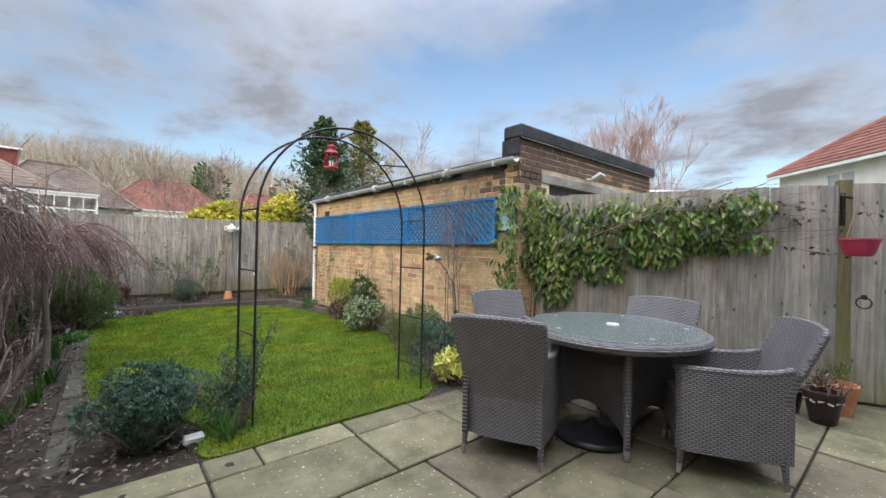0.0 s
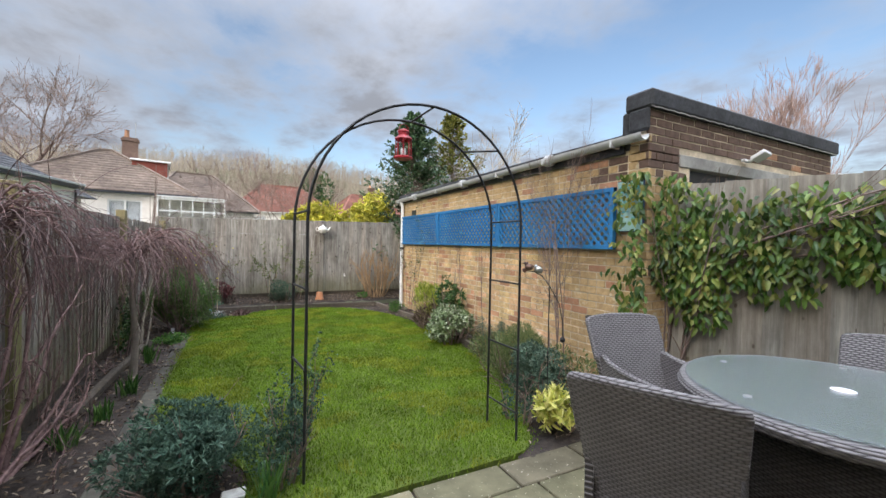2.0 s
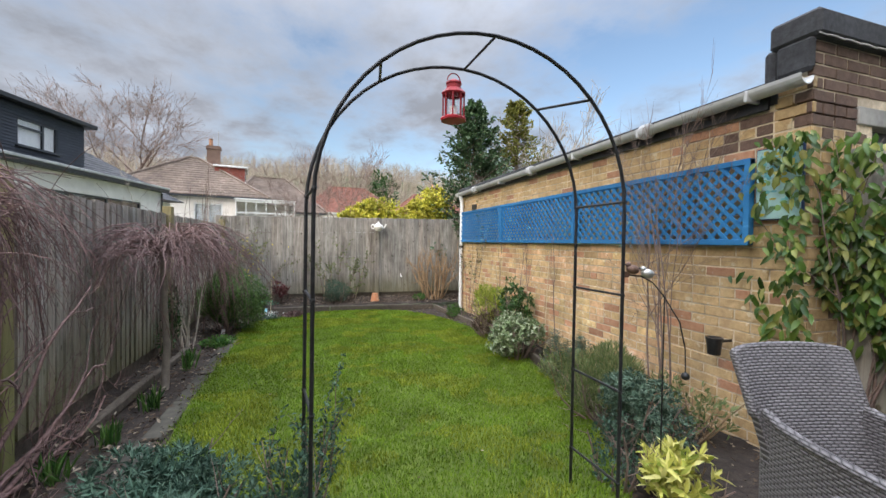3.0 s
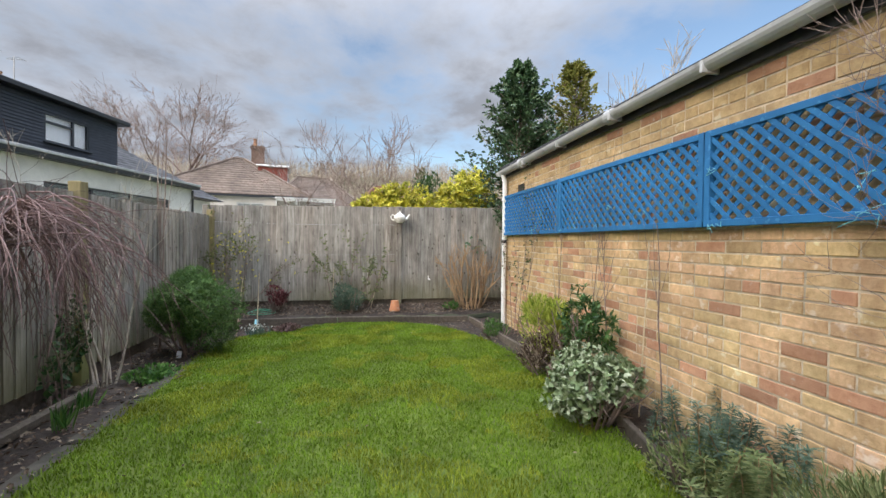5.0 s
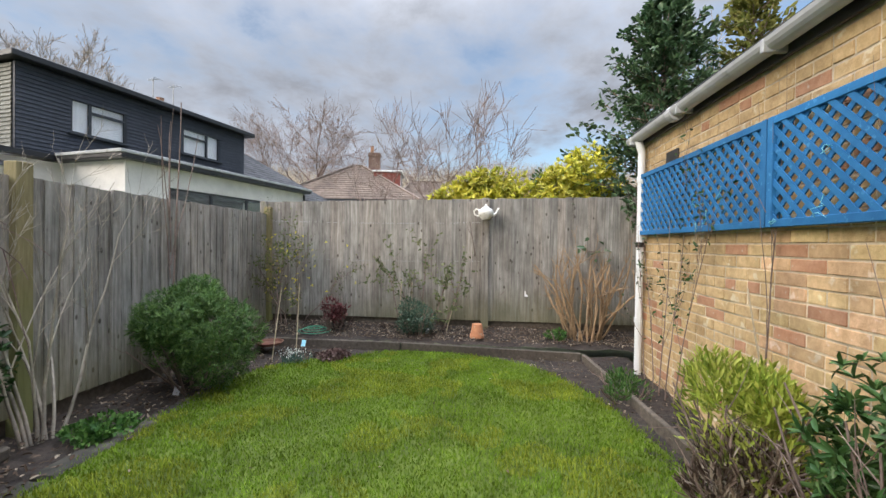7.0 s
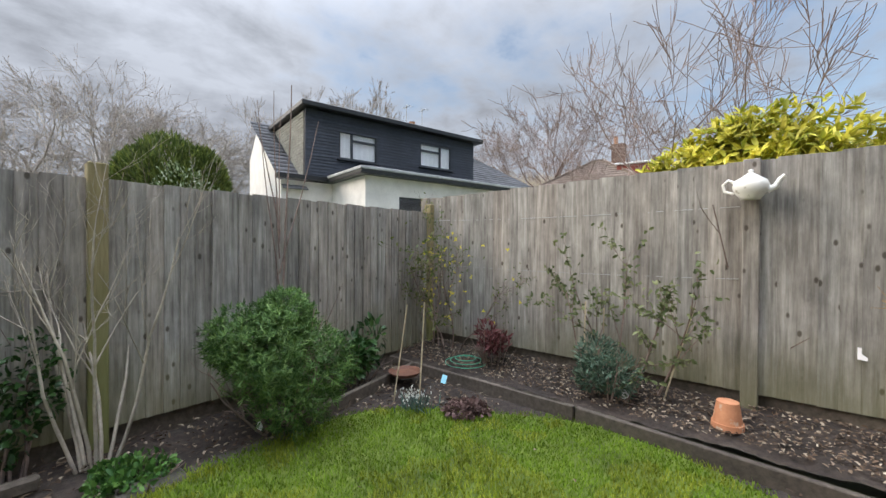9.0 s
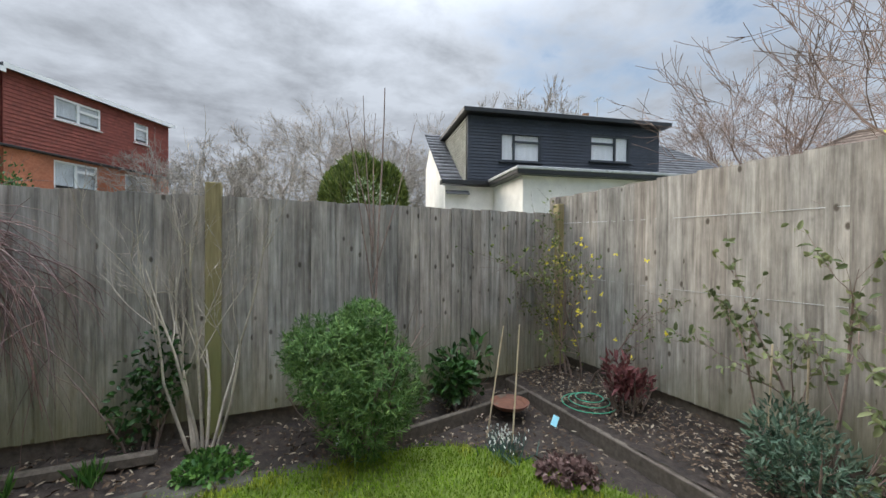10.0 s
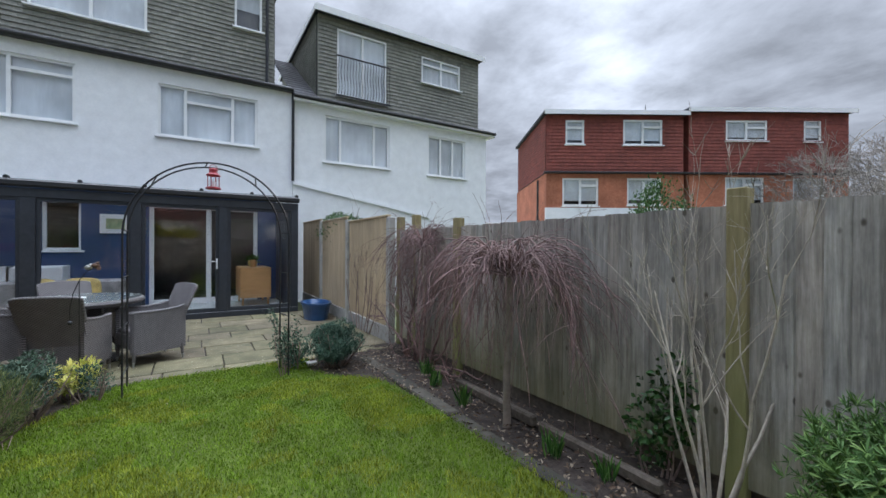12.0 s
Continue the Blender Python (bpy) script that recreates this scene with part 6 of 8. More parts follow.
# picture tile on the garage wall
wp = thing("garden_picture", "colourful abstract ceramic picture panel on the brick wall", "picture", (GX - 0.01, 3.2, 1.83))
part("panel", boxes((-0.02, 0.0, -0.13, 0.15, -0.24, 0.24), bevel=0.003), M_NAVY, wp)
M_PICS = [material("picture_" + n, c, tuple(v * 1.25 for v in c), 14, rough=0.4, bump=0.05) for n, c in
          (("pale_aqua", (0.36, 0.56, 0.55)), ("yellow", (0.5, 0.42, 0.05)), ("aqua", (0.15, 0.45, 0.5)), ("green", (0.2, 0.35, 0.12)))]
pr = np.random.default_rng(4)
part("ground_tile", boxes((-0.024, -0.0205, -0.122, 0.142, -0.232, 0.232)), M_PICS[0], wp)
for k in range(80):
    y, z, w, h = pr.uniform(-0.10, 0.12), pr.uniform(-0.21, 0.21), pr.uniform(0.006, 0.024), pr.uniform(0.005, 0.02)
    bm = bmesh.new()
    bmesh.ops.create_circle(bm, cap_ends=True, segments=9, radius=1, matrix=Matrix.Translation((-0.0246 - k * 0.00004, y, z)) @ pose(0, 0, 0, 0, -90, 0) @ Matrix.Diagonal((h, w, 1, 1)))
    part("painted_shape", bm, M_PICS[1 + k % 3], wp)

# bird ornament on a bent rod
bd = thing("bird_stake", "two small metal birds on a curved balancing rod", "garden ornament", (2.62, 3.08, 0))
V, F = tube_arrays([(np.array([(0.03, 0.0, -0.1), (0.03, 0.0, 0.5), (0.03, 0.0, 1.13)]), np.full(3, 0.004))], 6)
fast_mesh("stake", V, F, M_IRON, bd)
P = np.array([(0.11, -0.07, 0.73), (0.11, -0.065, 0.86), (0.085, -0.05, 1.0), (0.03, 0.0, 1.13), (-0.02, 0.03, 1.205), (-0.07, 0.065, 1.24), (-0.13, 0.105, 1.245)])
V, F = tube_arrays([(P, np.full(7, 0.004))], 6)
fast_mesh("balance_rod", V, F, M_IRON, bd)
bm = bmesh.new()
bmesh.ops.create_uvsphere(bm, u_segments=16, v_segments=10, radius=0.021, matrix=Matrix.Translation((0.11, -0.07, 0.715)))
part("ball_weight", bm, M_IRON, bd, smooth=True)
bm = bmesh.new()
rod(bm, (-0.135, 0.10, 1.245), (-0.128, 0.113, 1.248), 0.018, 0.018, 10)
part("leaf_disc", bm, M_RUST, bd)
for x, y, z, mt in ((-0.045, 0.045, 1.255, M_STEEL), (-0.105, 0.088, 1.275, M_RUST)):
    turn = pose(x, y, z, 0, 12, -35) @ Matrix.Scale(0.72, 4)
    bm = bmesh.new()
    bmesh.ops.create_uvsphere(bm, u_segments=16, v_segments=10, radius=0.036, matrix=turn @ Matrix.Diagonal((1.35, 0.95, 1, 1)))
    bmesh.ops.create_uvsphere(bm, u_segments=12, v_segments=8, radius=0.022, matrix=turn @ Matrix.Translation((-0.036, 0, 0.026)))
    bird = part("bird", bm, mt, bd, smooth=True)
    bm = bmesh.new()
    rod(bm, turn @ Vector((-0.054, 0, 0.026)), turn @ Vector((-0.08, 0, 0.022)), 0.007, 0.001, 7)
    part("beak", bm, M_IRON, bird)
    bm = bmesh.new()
    box(bm, 0.035, 0.095, -0.014, 0.014, 0.004, 0.012, 0.003, turn)
    part("tail", bm, M_RUST, bird)

# blue planter by the panels
bl = thing("blue_planter", "deep blue oval glazed planter beside the fence panels", "planter", (-0.42, -0.2, 0), 90)
bm = bmesh.new()
lathe(bm, [(0, 0), (0.22, 0), (0.27, 0.3), (0.29, 0.3), (0.29, 0.34), (0.25, 0.34), (0.2, 0.26), (0, 0.26)], 28)
for v in bm.verts:
    v.co.x *= 1.7
part("bowl", bm, material("blue_glaze", (0.02, 0.06, 0.16), (0.03, 0.09, 0.22), 9, rough=0.3, bump=0.1), bl, smooth=False)

# canes, labels, litter of the beds
for x, y, z, dx, dy, h in ((-0.13, 8.95, 0, 0.06, 0.1, 0.85), (0.12, 9.0, 0, 0.02, 0.04, 0.9), (1.66, 10.0, 0.14, 0.2, 0.05, 0.78), (1.05, 10.05, 0.14, 0.02, 0.0, 0.75), (1.2, 10.1, 0.14, 0.0, 0.02, 0.7),
                           (3.62, 6.35, 0.02, 0.05, 0.1, 1.0), (3.6, 5.75, 0.02, 0.06, 0.0, 1.35), (3.66, 7.0, 0.02, 0.02, 0.35, 1.1)):
    cn = thing("bamboo_cane", "thin pale bamboo plant cane", "cane", (x, y, z - 0.05), group="plant canes")
    bm = bmesh.new()
    rod(bm, (0, 0, 0), (dx, dy, h), 0.006, 0.005, 7)
    part("cane", bm, M_CANE, cn)
for x, y, z, c in ((0.0, 9.44, 0.05, (0.3, 0.6, 0.7)), (-0.42, 7.95, 0.0, (0.75, 0.75, 0.75)), (1.45, 9.85, 0.16, (0.7, 0.72, 0.75)), (2.72, 10.22, 0.62, (0.75, 0.72, 0.7))):
    lb = thing("plant_label", "small pale plastic plant label", "plant label", (x, y, z))
    bm = bmesh.new()
    box(bm, -0.024, 0.024, -0.002, 0.002, 0, 0.075, 0, pose(0, 0, 0, -20, 10, 20))
    part("tag", bm, material("label_plastic", c, c, 5, rough=0.4, bump=0), lb)
st = thing("white_stone", "broken white stone slab on the bed edge", "stone", (0.47, 3.15, 0.0))
bm = bmesh.new()
box(bm, -0.06, 0.06, -0.045, 0.045, 0, 0.045, 0.01)
for v in bm.verts:
    v.co += Vector(noise.noise_vector(v.co * 20)) * 0.012
part("stone", bm, M_CHINA, st)
ws = thing("wire_support", "round green wire plant support lying on the bed", "plant support", (0.0, 9.78, 0.15))
for k in range(3):
    P = np.array([((0.2 - 0.05 * k) * math.cos(a), (0.2 - 0.05 * k) * math.sin(a), 0.02 + 0.02 * k) for a in np.linspace(0, 2 * math.pi, 22)])
    V, F = tube_arrays([(P, np.full(22, 0.004))], 5)
    fast_mesh("ring", V, F, material("green_wire", (0.03, 0.2, 0.12), (0.04, 0.25, 0.15), 5, rough=0.4, bump=0), ws)

# twine ties on the trellis
M_TWINE = material("turquoise_twine", (0.15, 0.45, 0.55), (0.25, 0.6, 0.68), 9, rough=0.8, bump=0)
rt = np.random.default_rng(77)
for k in range(16):
    y, z = rt.uniform(4.2, 8.6), rt.choice([1.45, 1.5, 1.62, 1.75])
    tw_ = thing("garden_twine", "loose turquoise twine tied to the trellis", "twine", (TX - 0.035, y, z), group="twine ties")
    P = np.cumsum(rt.normal(size=(9, 3)) * [0.006, 0.028, 0.022], 0)
    P -= P[0]
    P[:, 0] = -np.abs(P[:, 0])
    V, F = tube_arrays([(P, np.full(9, 0.0022))], 4)
    fast_mesh("cord", V, F, M_TWINE, tw_)
# wires along the end fence
for z in (1.08, 1.6):
    wr = thing("training_wire", "thin pale training wire along the fence", "wire", (0, 10.24, z))
    P = np.array([(x, 0.0 - 0.01 * abs(math.sin(x * 2)), -0.02 * math.sin((x + 0.9) * 1.05)) for x in np.linspace(-0.85, 2.1, 14)])
    V, F = tube_arrays([(P, np.full(14, 0.0018))], 4)
    fast_mesh("wire", V, F, M_GUTTER, wr)

# ---- plants ----
L_SAGE = leafy("grey_sage_leaf", [(0.10, 0.15, 0.065), (0.20, 0.26, 0.125), (0.43, 0.47, 0.34)], 0.7, 0.15)
L_GREEN = leafy("mid_green_leaf", [(0.03, 0.09, 0.02), (0.065, 0.155, 0.03), (0.13, 0.24, 0.055)], 0.45)
L_HEBE = leafy("grey_green_narrow_leaf", [(0.035, 0.085, 0.02), (0.08, 0.16, 0.038), (0.18, 0.28, 0.08)], 0.5)
L_IVY = leafy("yellowed_ivy_leaf", [(0.09, 0.11, 0.025), (0.18, 0.19, 0.045), (0.29, 0.27, 0.08)], 0.5, 0.25)
L_HOLLY = leafy("holly_leaf", [(0.028, 0.062, 0.028), (0.055, 0.11, 0.048), (0.12, 0.18, 0.09)], 0.32, 0.15, 0.3, 0.5)
L_DARK = leafy("dark_glossy_leaf", [(0.018, 0.05, 0.015), (0.035, 0.085, 0.022), (0.06, 0.12, 0.03)], 0.3, 0.15)
L_RHODO = leafy("leathery_leaf", [(0.028, 0.075, 0.022), (0.06, 0.13, 0.035), (0.11, 0.19, 0.06)], 0.33, 0.15)
L_BLUE = leafy("blue_green_leaf", [(0.045, 0.10, 0.085), (0.09, 0.16, 0.13), (0.16, 0.23, 0.18)], 0.6, 0.2)
L_LIME = leafy("lime_leaf", [(0.16, 0.24, 0.03), (0.34, 0.40, 0.06), (0.48, 0.5, 0.12)], 0.5)
L_YELLOW = leafy("golden_leaf", [(0.22, 0.27, 0.03), (0.58, 0.54, 0.06), (0.76, 0.69, 0.15)], 0.45, 0.25, 0.35)
L_OLIVE = leafy("olive_leaf", [(0.05, 0.08, 0.02), (0.10, 0.14, 0.03), (0.19, 0.22, 0.05)], 0.5)
L_TEAL = leafy("teal_green_leaf", [(0.025, 0.055, 0.035), (0.055, 0.11, 0.075), (0.12, 0.19, 0.13)], 0.6, 0.2)
L_BLUEG = leafy("dusky_blue_green_leaf", [(0.04, 0.08, 0.052), (0.075, 0.125, 0.085), (0.14, 0.19, 0.135)], 0.6, 0.15)
L_OLIVEG = leafy("soft_olive_leaf", [(0.08, 0.12, 0.04), (0.15, 0.19, 0.07), (0.25, 0.27, 0.12)], 0.6, 0.25)
L_VAR = leafy("cream_edged_leaf", [(0.28, 0.36, 0.05), (0.74, 0.70, 0.17), (0.84, 0.80, 0.34)], 0.45, 0.3)
L_RED = leafy("dark_red_leaf", [(0.07, 0.025, 0.025), (0.15, 0.05, 0.05), (0.26, 0.10, 0.10)], 0.45, 0.2)
L_PURPLE = leafy("purple_brown_leaf", [(0.06, 0.035, 0.03), (0.13, 0.075, 0.065), (0.20, 0.14, 0.12)], 0.6, 0.15)
L_CLEM = leafy("clematis_leaf", [(0.028, 0.07, 0.012), (0.065, 0.14, 0.022), (0.15, 0.22, 0.04), (0.30, 0.29, 0.08)], 0.38, 0.25, 0.4, 0.35)
L_ROSE = leafy("rose_leaf", [(0.09, 0.115, 0.05), (0.16, 0.195, 0.085), (0.26, 0.28, 0.14)], 0.6, 0.3)
L_DRY = leafy("dry_leaf", [(0.035, 0.022, 0.015), (0.08, 0.052, 0.034), (0.15, 0.11, 0.075), (0.38, 0.32, 0.24)], 0.8, 0.1)
L_CHIP = leafy("bark_chip", [(0.04, 0.027, 0.018), (0.10, 0.065, 0.042), (0.20, 0.145, 0.10), (0.42, 0.36, 0.27)], 0.85, 0.05)
L_FLOWER = leafy("yellow_flower", [(0.75, 0.62, 0.03), (0.85, 0.75, 0.1)], 0.5)
L_WHITE = leafy("white_flower", [(0.75, 0.78, 0.72), (0.85, 0.87, 0.82)], 0.5)
M_TWIG = material("brown_twig", (0.16, 0.11, 0.09), (0.27, 0.20, 0.17), 30, rough=0.8, bump=0.2, island=True)
M_TWIGP = material("purple_twig", (0.085, 0.045, 0.042), (0.225, 0.14, 0.125), 30, rough=0.7, bump=0.2, island=True, vary=0.35)
M_TWIGG = material("grey_twig", (0.30, 0.26, 0.21), (0.44, 0.39, 0.32), 30, rough=0.8, bump=0.2, island=True)
M_TWIGB = material("birch_twig", (0.22, 0.19, 0.17), (0.36, 0.32, 0.28), 30, rough=0.85, bump=0.1, island=True)
M_TAN = material("tan_stem", (0.24, 0.155, 0.085), (0.38, 0.26, 0.15), 30, rough=0.8, bump=0.2, island=True)
M_BARK = material("tree_bark", (0.17, 0.14, 0.115), (0.30, 0.25, 0.21), 10, rough=0.9, bump=0.6, island=True)
# brown lightened to tan: the distance haze is put into the colour
M_WOODS = material("hazed_bare_woods", (0.20, 0.165, 0.12), (0.34, 0.285, 0.21), 0.2, rough=0.95, bump=0, island=True, vary=0.3)


def bush(name, label, loc, rx, ry, h, n, ll, lw, mat, seed, stems=10, z0=0.05, lumps=7, up=0.4, stem_mat=None, shell=0.55, fold=0.2, droop=0.15, group="", lift=0.0, whorl=1):
    """A leafy shrub: woody stems, and leaves over several overlapping lumps with gaps between them."""
    r = np.random.default_rng(seed)
    t = thing(name, label, "shrub", loc, group=group)
    paths = []
    for k in range(stems):
        a = r.uniform(0, 2 * np.pi)
        d = np.array([rx * np.cos(a), ry * np.sin(a), h * 0.9]) * r.uniform(0.5, 1.0, 3)
        grow(paths, np.array([0.06 * np.cos(a), 0.06 * np.sin(a), -0.05]), d, np.linalg.norm(d), 0.011, 1, r, (2, 3), 0.5, 0.08, 0.1, 0.4, 4)
    V, F = tube_arrays(paths, 4)
    fast_mesh("woody_frame", V, F, stem_mat or M_TWIG, t)
    C = [np.array([0, 0, h * 0.52])]
    S = [np.array([rx, ry, h * 0.46]) * 0.82]
    for k in range(lumps):
        u = unit(1, r)[0]
        C.append(np.array([u[0] * rx * 0.6, u[1] * ry * 0.6, h * (0.52 + 0.3 * u[2])]))
        S.append(np.array([rx, ry, h * 0.5]) * r.uniform(0.35, 0.6))
    pick = r.integers(0, len(C), n)
    U = unit(n, r)
    rad = r.uniform(shell, 1.0, n) ** 0.6
    P = np.array(C)[pick] + U * np.array(S)[pick] * rad[:, None]
    P[:, 2] = lift + P[:, 2] * (1 - lift / h)
    keep = (P[:, 2] > z0) & (P[:, 2] < h * 1.08)
    P, U = np.repeat(P[keep], whorl, 0), np.repeat(U[keep], whorl, 0)
    m = len(P)
    D = U * (0.7 if whorl == 1 else 0.45) + unit(m, r) * (0.6 if whorl == 1 else 0.9) + np.array([0, 0, up])
    N = U + unit(m, r) * 0.5 + np.array([0, 0, 0.5])
    V, F = leaf_arrays(P, D, N, ll * r.uniform(0.6, 1.25, m), lw * r.uniform(0.7, 1.2, m), fold, droop)
    fast_mesh("foliage", V, F, mat, t)
    return t


def bare(name, label, loc, seed, limbs, mat, cat="shrub", sides=5, group="", leaves=None, leaf_n=0, ll=0.03, lw=0.015, flat=None):
    """A leafless shrub or tree from a list of first limbs: (offset, direction, length, radius, depth, options)."""
    r = np.random.default_rng(seed)
    t = thing(name, label, cat, loc, group=group)
    allp = []
    for off, d, ln, rad, depth, opt in limbs:
        paths = []
        grow(paths, np.array(off, float), np.array(d, float), ln, rad, depth, r, **opt)
        if flat is not None:
            for q, _ in paths:
                q[:, 0] = np.clip(q[:, 0] * 0.25, *flat)
        V, F = tube_arrays(paths, sides)
        fast_mesh("stem", V, F, mat, t)
        allp += paths
    paths = allp
    if leaves:
        P = np.concatenate([p for p, _ in paths])
        P = P[r.integers(0, len(P), leaf_n)] + unit(leaf_n, r) * 0.01
        V, F = leaf_arrays(P, unit(leaf_n, r) + [0, 0, -0.2], unit(leaf_n, r) + [0, 0, 0.6], ll * r.uniform(0.6, 1.2, leaf_n), lw)
        fast_mesh("leaves", V, F, leaves, t)
    return t


def weeping(name, label, loc, height, reach, n, seed, fall=0.9, mat=None):
    """A grafted weeping tree: a short trunk, arching rods that fall all round."""
    r = np.random.default_rng(seed)
    t = thing(name, label, "tree", loc)
    V, F = tube_arrays([(np.array([(0, 0, -0.1), (0.02, 0.01, 0.4), (-0.01, 0.02, 0.8), (0.0, 0.0, height)]), np.array([0.04, 0.03, 0.028, 0.035]))], 8)
    fast_mesh("trunk", V, F, M_BARK, t, smooth=True)
    paths = []
    for k in range(n):
        a, R = r.uniform(0, 2 * np.pi), reach * r.uniform(0.55, 1.08)
        rise, drop = r.uniform(0.04, 0.34), fall * r.uniform(0.15, 1.05)
        R *= r.uniform(0.75, 1.05)
        s = np.linspace(0, 1, 11)
        x = R * (1 - (1 - s) ** 1.5)
        z = height - 0.05 + rise * np.sin(np.minimum(s * 2.6, 1.0) * np.pi / 2) * 1.0 - drop * np.maximum(0, s - 0.3) ** 1.7 / 0.7 ** 1.7
        w = np.cumsum(r.normal(size=11) * 0.03)
        P = np.stack([x * np.cos(a) - w * np.sin(a), x * np.sin(a) + w * np.cos(a), z], 1)
        paths.append((P, np.linspace(0.0065, 0.002, 11)))
        for j in range(r.integers(4, 8)):
            i = r.integers(2, 10)
            q = [P[i]]
            d = (P[i + 1] - P[i]) / np.linalg.norm(P[i + 1] - P[i]) + r.normal(size=3) * 0.6
            for m in range(5):
                d = d / np.linalg.norm(d) + np.array([0, 0, -0.24]) + r.normal(size=3) * 0.05
                q.append(q[-1] + d / np.linalg.norm(d) * 0.095)
            q = np.array(q)
            q[:, 2] = np.maximum(q[:, 2], 0.1)
            paths.append((q, np.linspace(0.0026, 0.0012, 6)))
    V, F = tube_arrays(paths, 4)
    fast_mesh("crown", V, F, mat or M_TWIGP, t)
    return t


# side bed
weeping("weeping_tree", "leafless weeping tree with purple-brown trailing twigs", (-0.47, 5.7, 0), 1.28, 0.88, 125, 3, 0.92)
weeping("weeping_tree", "tangled leafless weeping tree against the side fence", (-0.76, 3.75, 0), 1.5, 0.5, 70, 5, 0.6)
bare("bare_climber", "gnarled leafless climber tangled over the side fence", (-0.74, 3.5, -0.05), 15,
     [((0, 0.05 * (k - 3), 0), (0.5, 0.13 * (k - 5), 1.0), 1.35 + 0.1 * (k % 3), 0.018, 3, dict(kids=(4, 6), spread=0.85, up=0.0, bend=0.26, ratio=0.45, steps=8)) for k in range(13)], M_TWIGP, flat=(-0.1, 0.3))
bare("bare_shrub", "leafless many-stemmed grey shrub by the fence post", (-0.71, 7.06, -0.05), 11,
     [((0.012 * k, 0.018 * k, 0), (0.10 * math.cos(k * 1.7), -0.46 + 0.115 * k, 1.0), 1.30 + 0.14 * (k % 3), 0.012, 3, dict(kids=(3, 5), spread=0.34, up=0.08, bend=0.09, ratio=0.45, steps=7)) for k in range(8)], M_TWIGG)
bare("bare_shrub", "tall thin sapling stems with buds above the fence", (-0.74, 8.25, -0.05), 12,
     [((0.0, 0.0, 0), (0.01, 0.02, 1.0), 2.65, 0.012, 0, dict(bend=0.02, steps=9))]
     + [((0.0, 0.02, 1.0 + 0.12 * k), (0.05 * (-1) ** k, (-0.16, 0.24, -0.10, 0.10, -0.24)[k], 1.0), (1.45, 1.35, 1.3, 1.1, 0.9)[k], 0.0065, 0, dict(up=0.03, bend=0.03, steps=8)) for k in range(5)], M_TWIG)
bush("narrow_leaf_shrub", "dense rounded evergreen shrub with narrow bright green leaves", (-0.36, 8.07, 0), 0.48, 0.50, 0.97, 2900, 0.055, 0.0075, L_HEBE, 21, 14, 0.06, 9, 0.35, whorl=8)
bush("laurel_shrub", "small dark glossy-leaved shrub in the corner bed", (-0.62, 9.0, 0), 0.2, 0.26, 0.62, 420, 0.085, 0.04, L_DARK, 22, 8, 0.1, 5, 0.1)
bush("laurel_shrub", "sparse dark green climbing shrub on the side fence", (-0.77, 6.78, 0), 0.11, 0.25, 0.85, 420, 0.05, 0.03, L_DARK, 23, 6, 0.05, 5, 0.1)
bush("low_ground_cover", "low cushion of bright green leaves", (-0.32, 7.25, 0), 0.22, 0.22, 0.13, 700, 0.04, 0.025, L_GREEN, 24, 6, 0.0, 3)
for k, (x, y, h) in enumerate(((-0.45, 4.6, 0.2), (-0.5, 6.6, 0.16), (-0.42, 6.25, 0.2), (-0.4, 5.2, 0.22), (-0.55, 4.2, 0.2), (0.64, 3.0, 0.3))):
    r = np.random.default_rng(40 + k)
    t = thing("bulb_leaves", "clump of upright green bulb leaves", "bulb plant", (x, y, 0), group="bulb clumps")
    n = 34
    b = r.normal(size=(n, 3)) * [0.03, 0.03, 0]
    V, F = leaf_arrays(b, r.normal(size=(n, 3)) * 0.25 + [0, 0, 1], unit(n, r), h * r.uniform(0.6, 1.1, n), 0.016, 0.15, 0.1)
    fast_mesh("leaves", V, F, L_GREEN, t)
sd_ = thing("snowdrops", "clump of white snowdrops in the corner bed", "flowers", (0.12, 8.95, 0.0))
r = np.random.default_rng(50)
b = r.normal(size=(90, 3)) * [0.07, 0.06, 0]
V, F = leaf_arrays(b, r.normal(size=(90, 3)) * 0.35 + [0, 0, 1], unit(90, r), 0.13 * r.uniform(0.6, 1.1, 90), 0.008, 0.15, 0.2)
fast_mesh("leaves", V, F, L_BLUE, sd_)
b = r.normal(size=(70, 3)) * [0.075, 0.065, 0.02] + [0, 0, 0.13]
V, F = leaf_arrays(b, r.normal(size=(70, 3)) * 0.3 - [0, 0, 1], unit(70, r), 0.025, 0.012, 0.3, 0)
fast_mesh("petals", V, F, L_WHITE, sd_, "drooping white petals")
bush("purple_bedding", "low purple-brown leafy bedding plant", (0.5, 9.15, 0), 0.24, 0.17, 0.08, 520, 0.045, 0.032, L_PURPLE, 51, 5, 0.0, 3, 0.1)
# end bed
bush("red_shrub", "small upright shrub with dark red leaves and pink tips", (0.2, 9.97, 0.12), 0.2, 0.17, 0.46, 360, 0.065, 0.027, L_RED, 31, 22, 0.12, 6, 0.6, lift=0.14)
bare("climbing_jasmine", "sprawling winter jasmine with yellow flowers on the fence", (-0.62, 10.1, 0.1), 32,
     [((0.09 * (k - 3), 0, 0), (0.16 * (k - 3), -0.08, 1.0), 1.05 + 0.1 * (k % 3), 0.009, 2, dict(kids=(6, 9), spread=0.6, up=0.0, bend=0.16, ratio=0.45)) for k in range(7)], M_TWIG, leaves=L_OLIVE, leaf_n=1500, ll=0.04, lw=0.016)
jf = thing("jasmine_flowers", "scattered small yellow jasmine flowers", "flowers", (0.0, 10.0, 0.0))
r = np.random.default_rng(33)
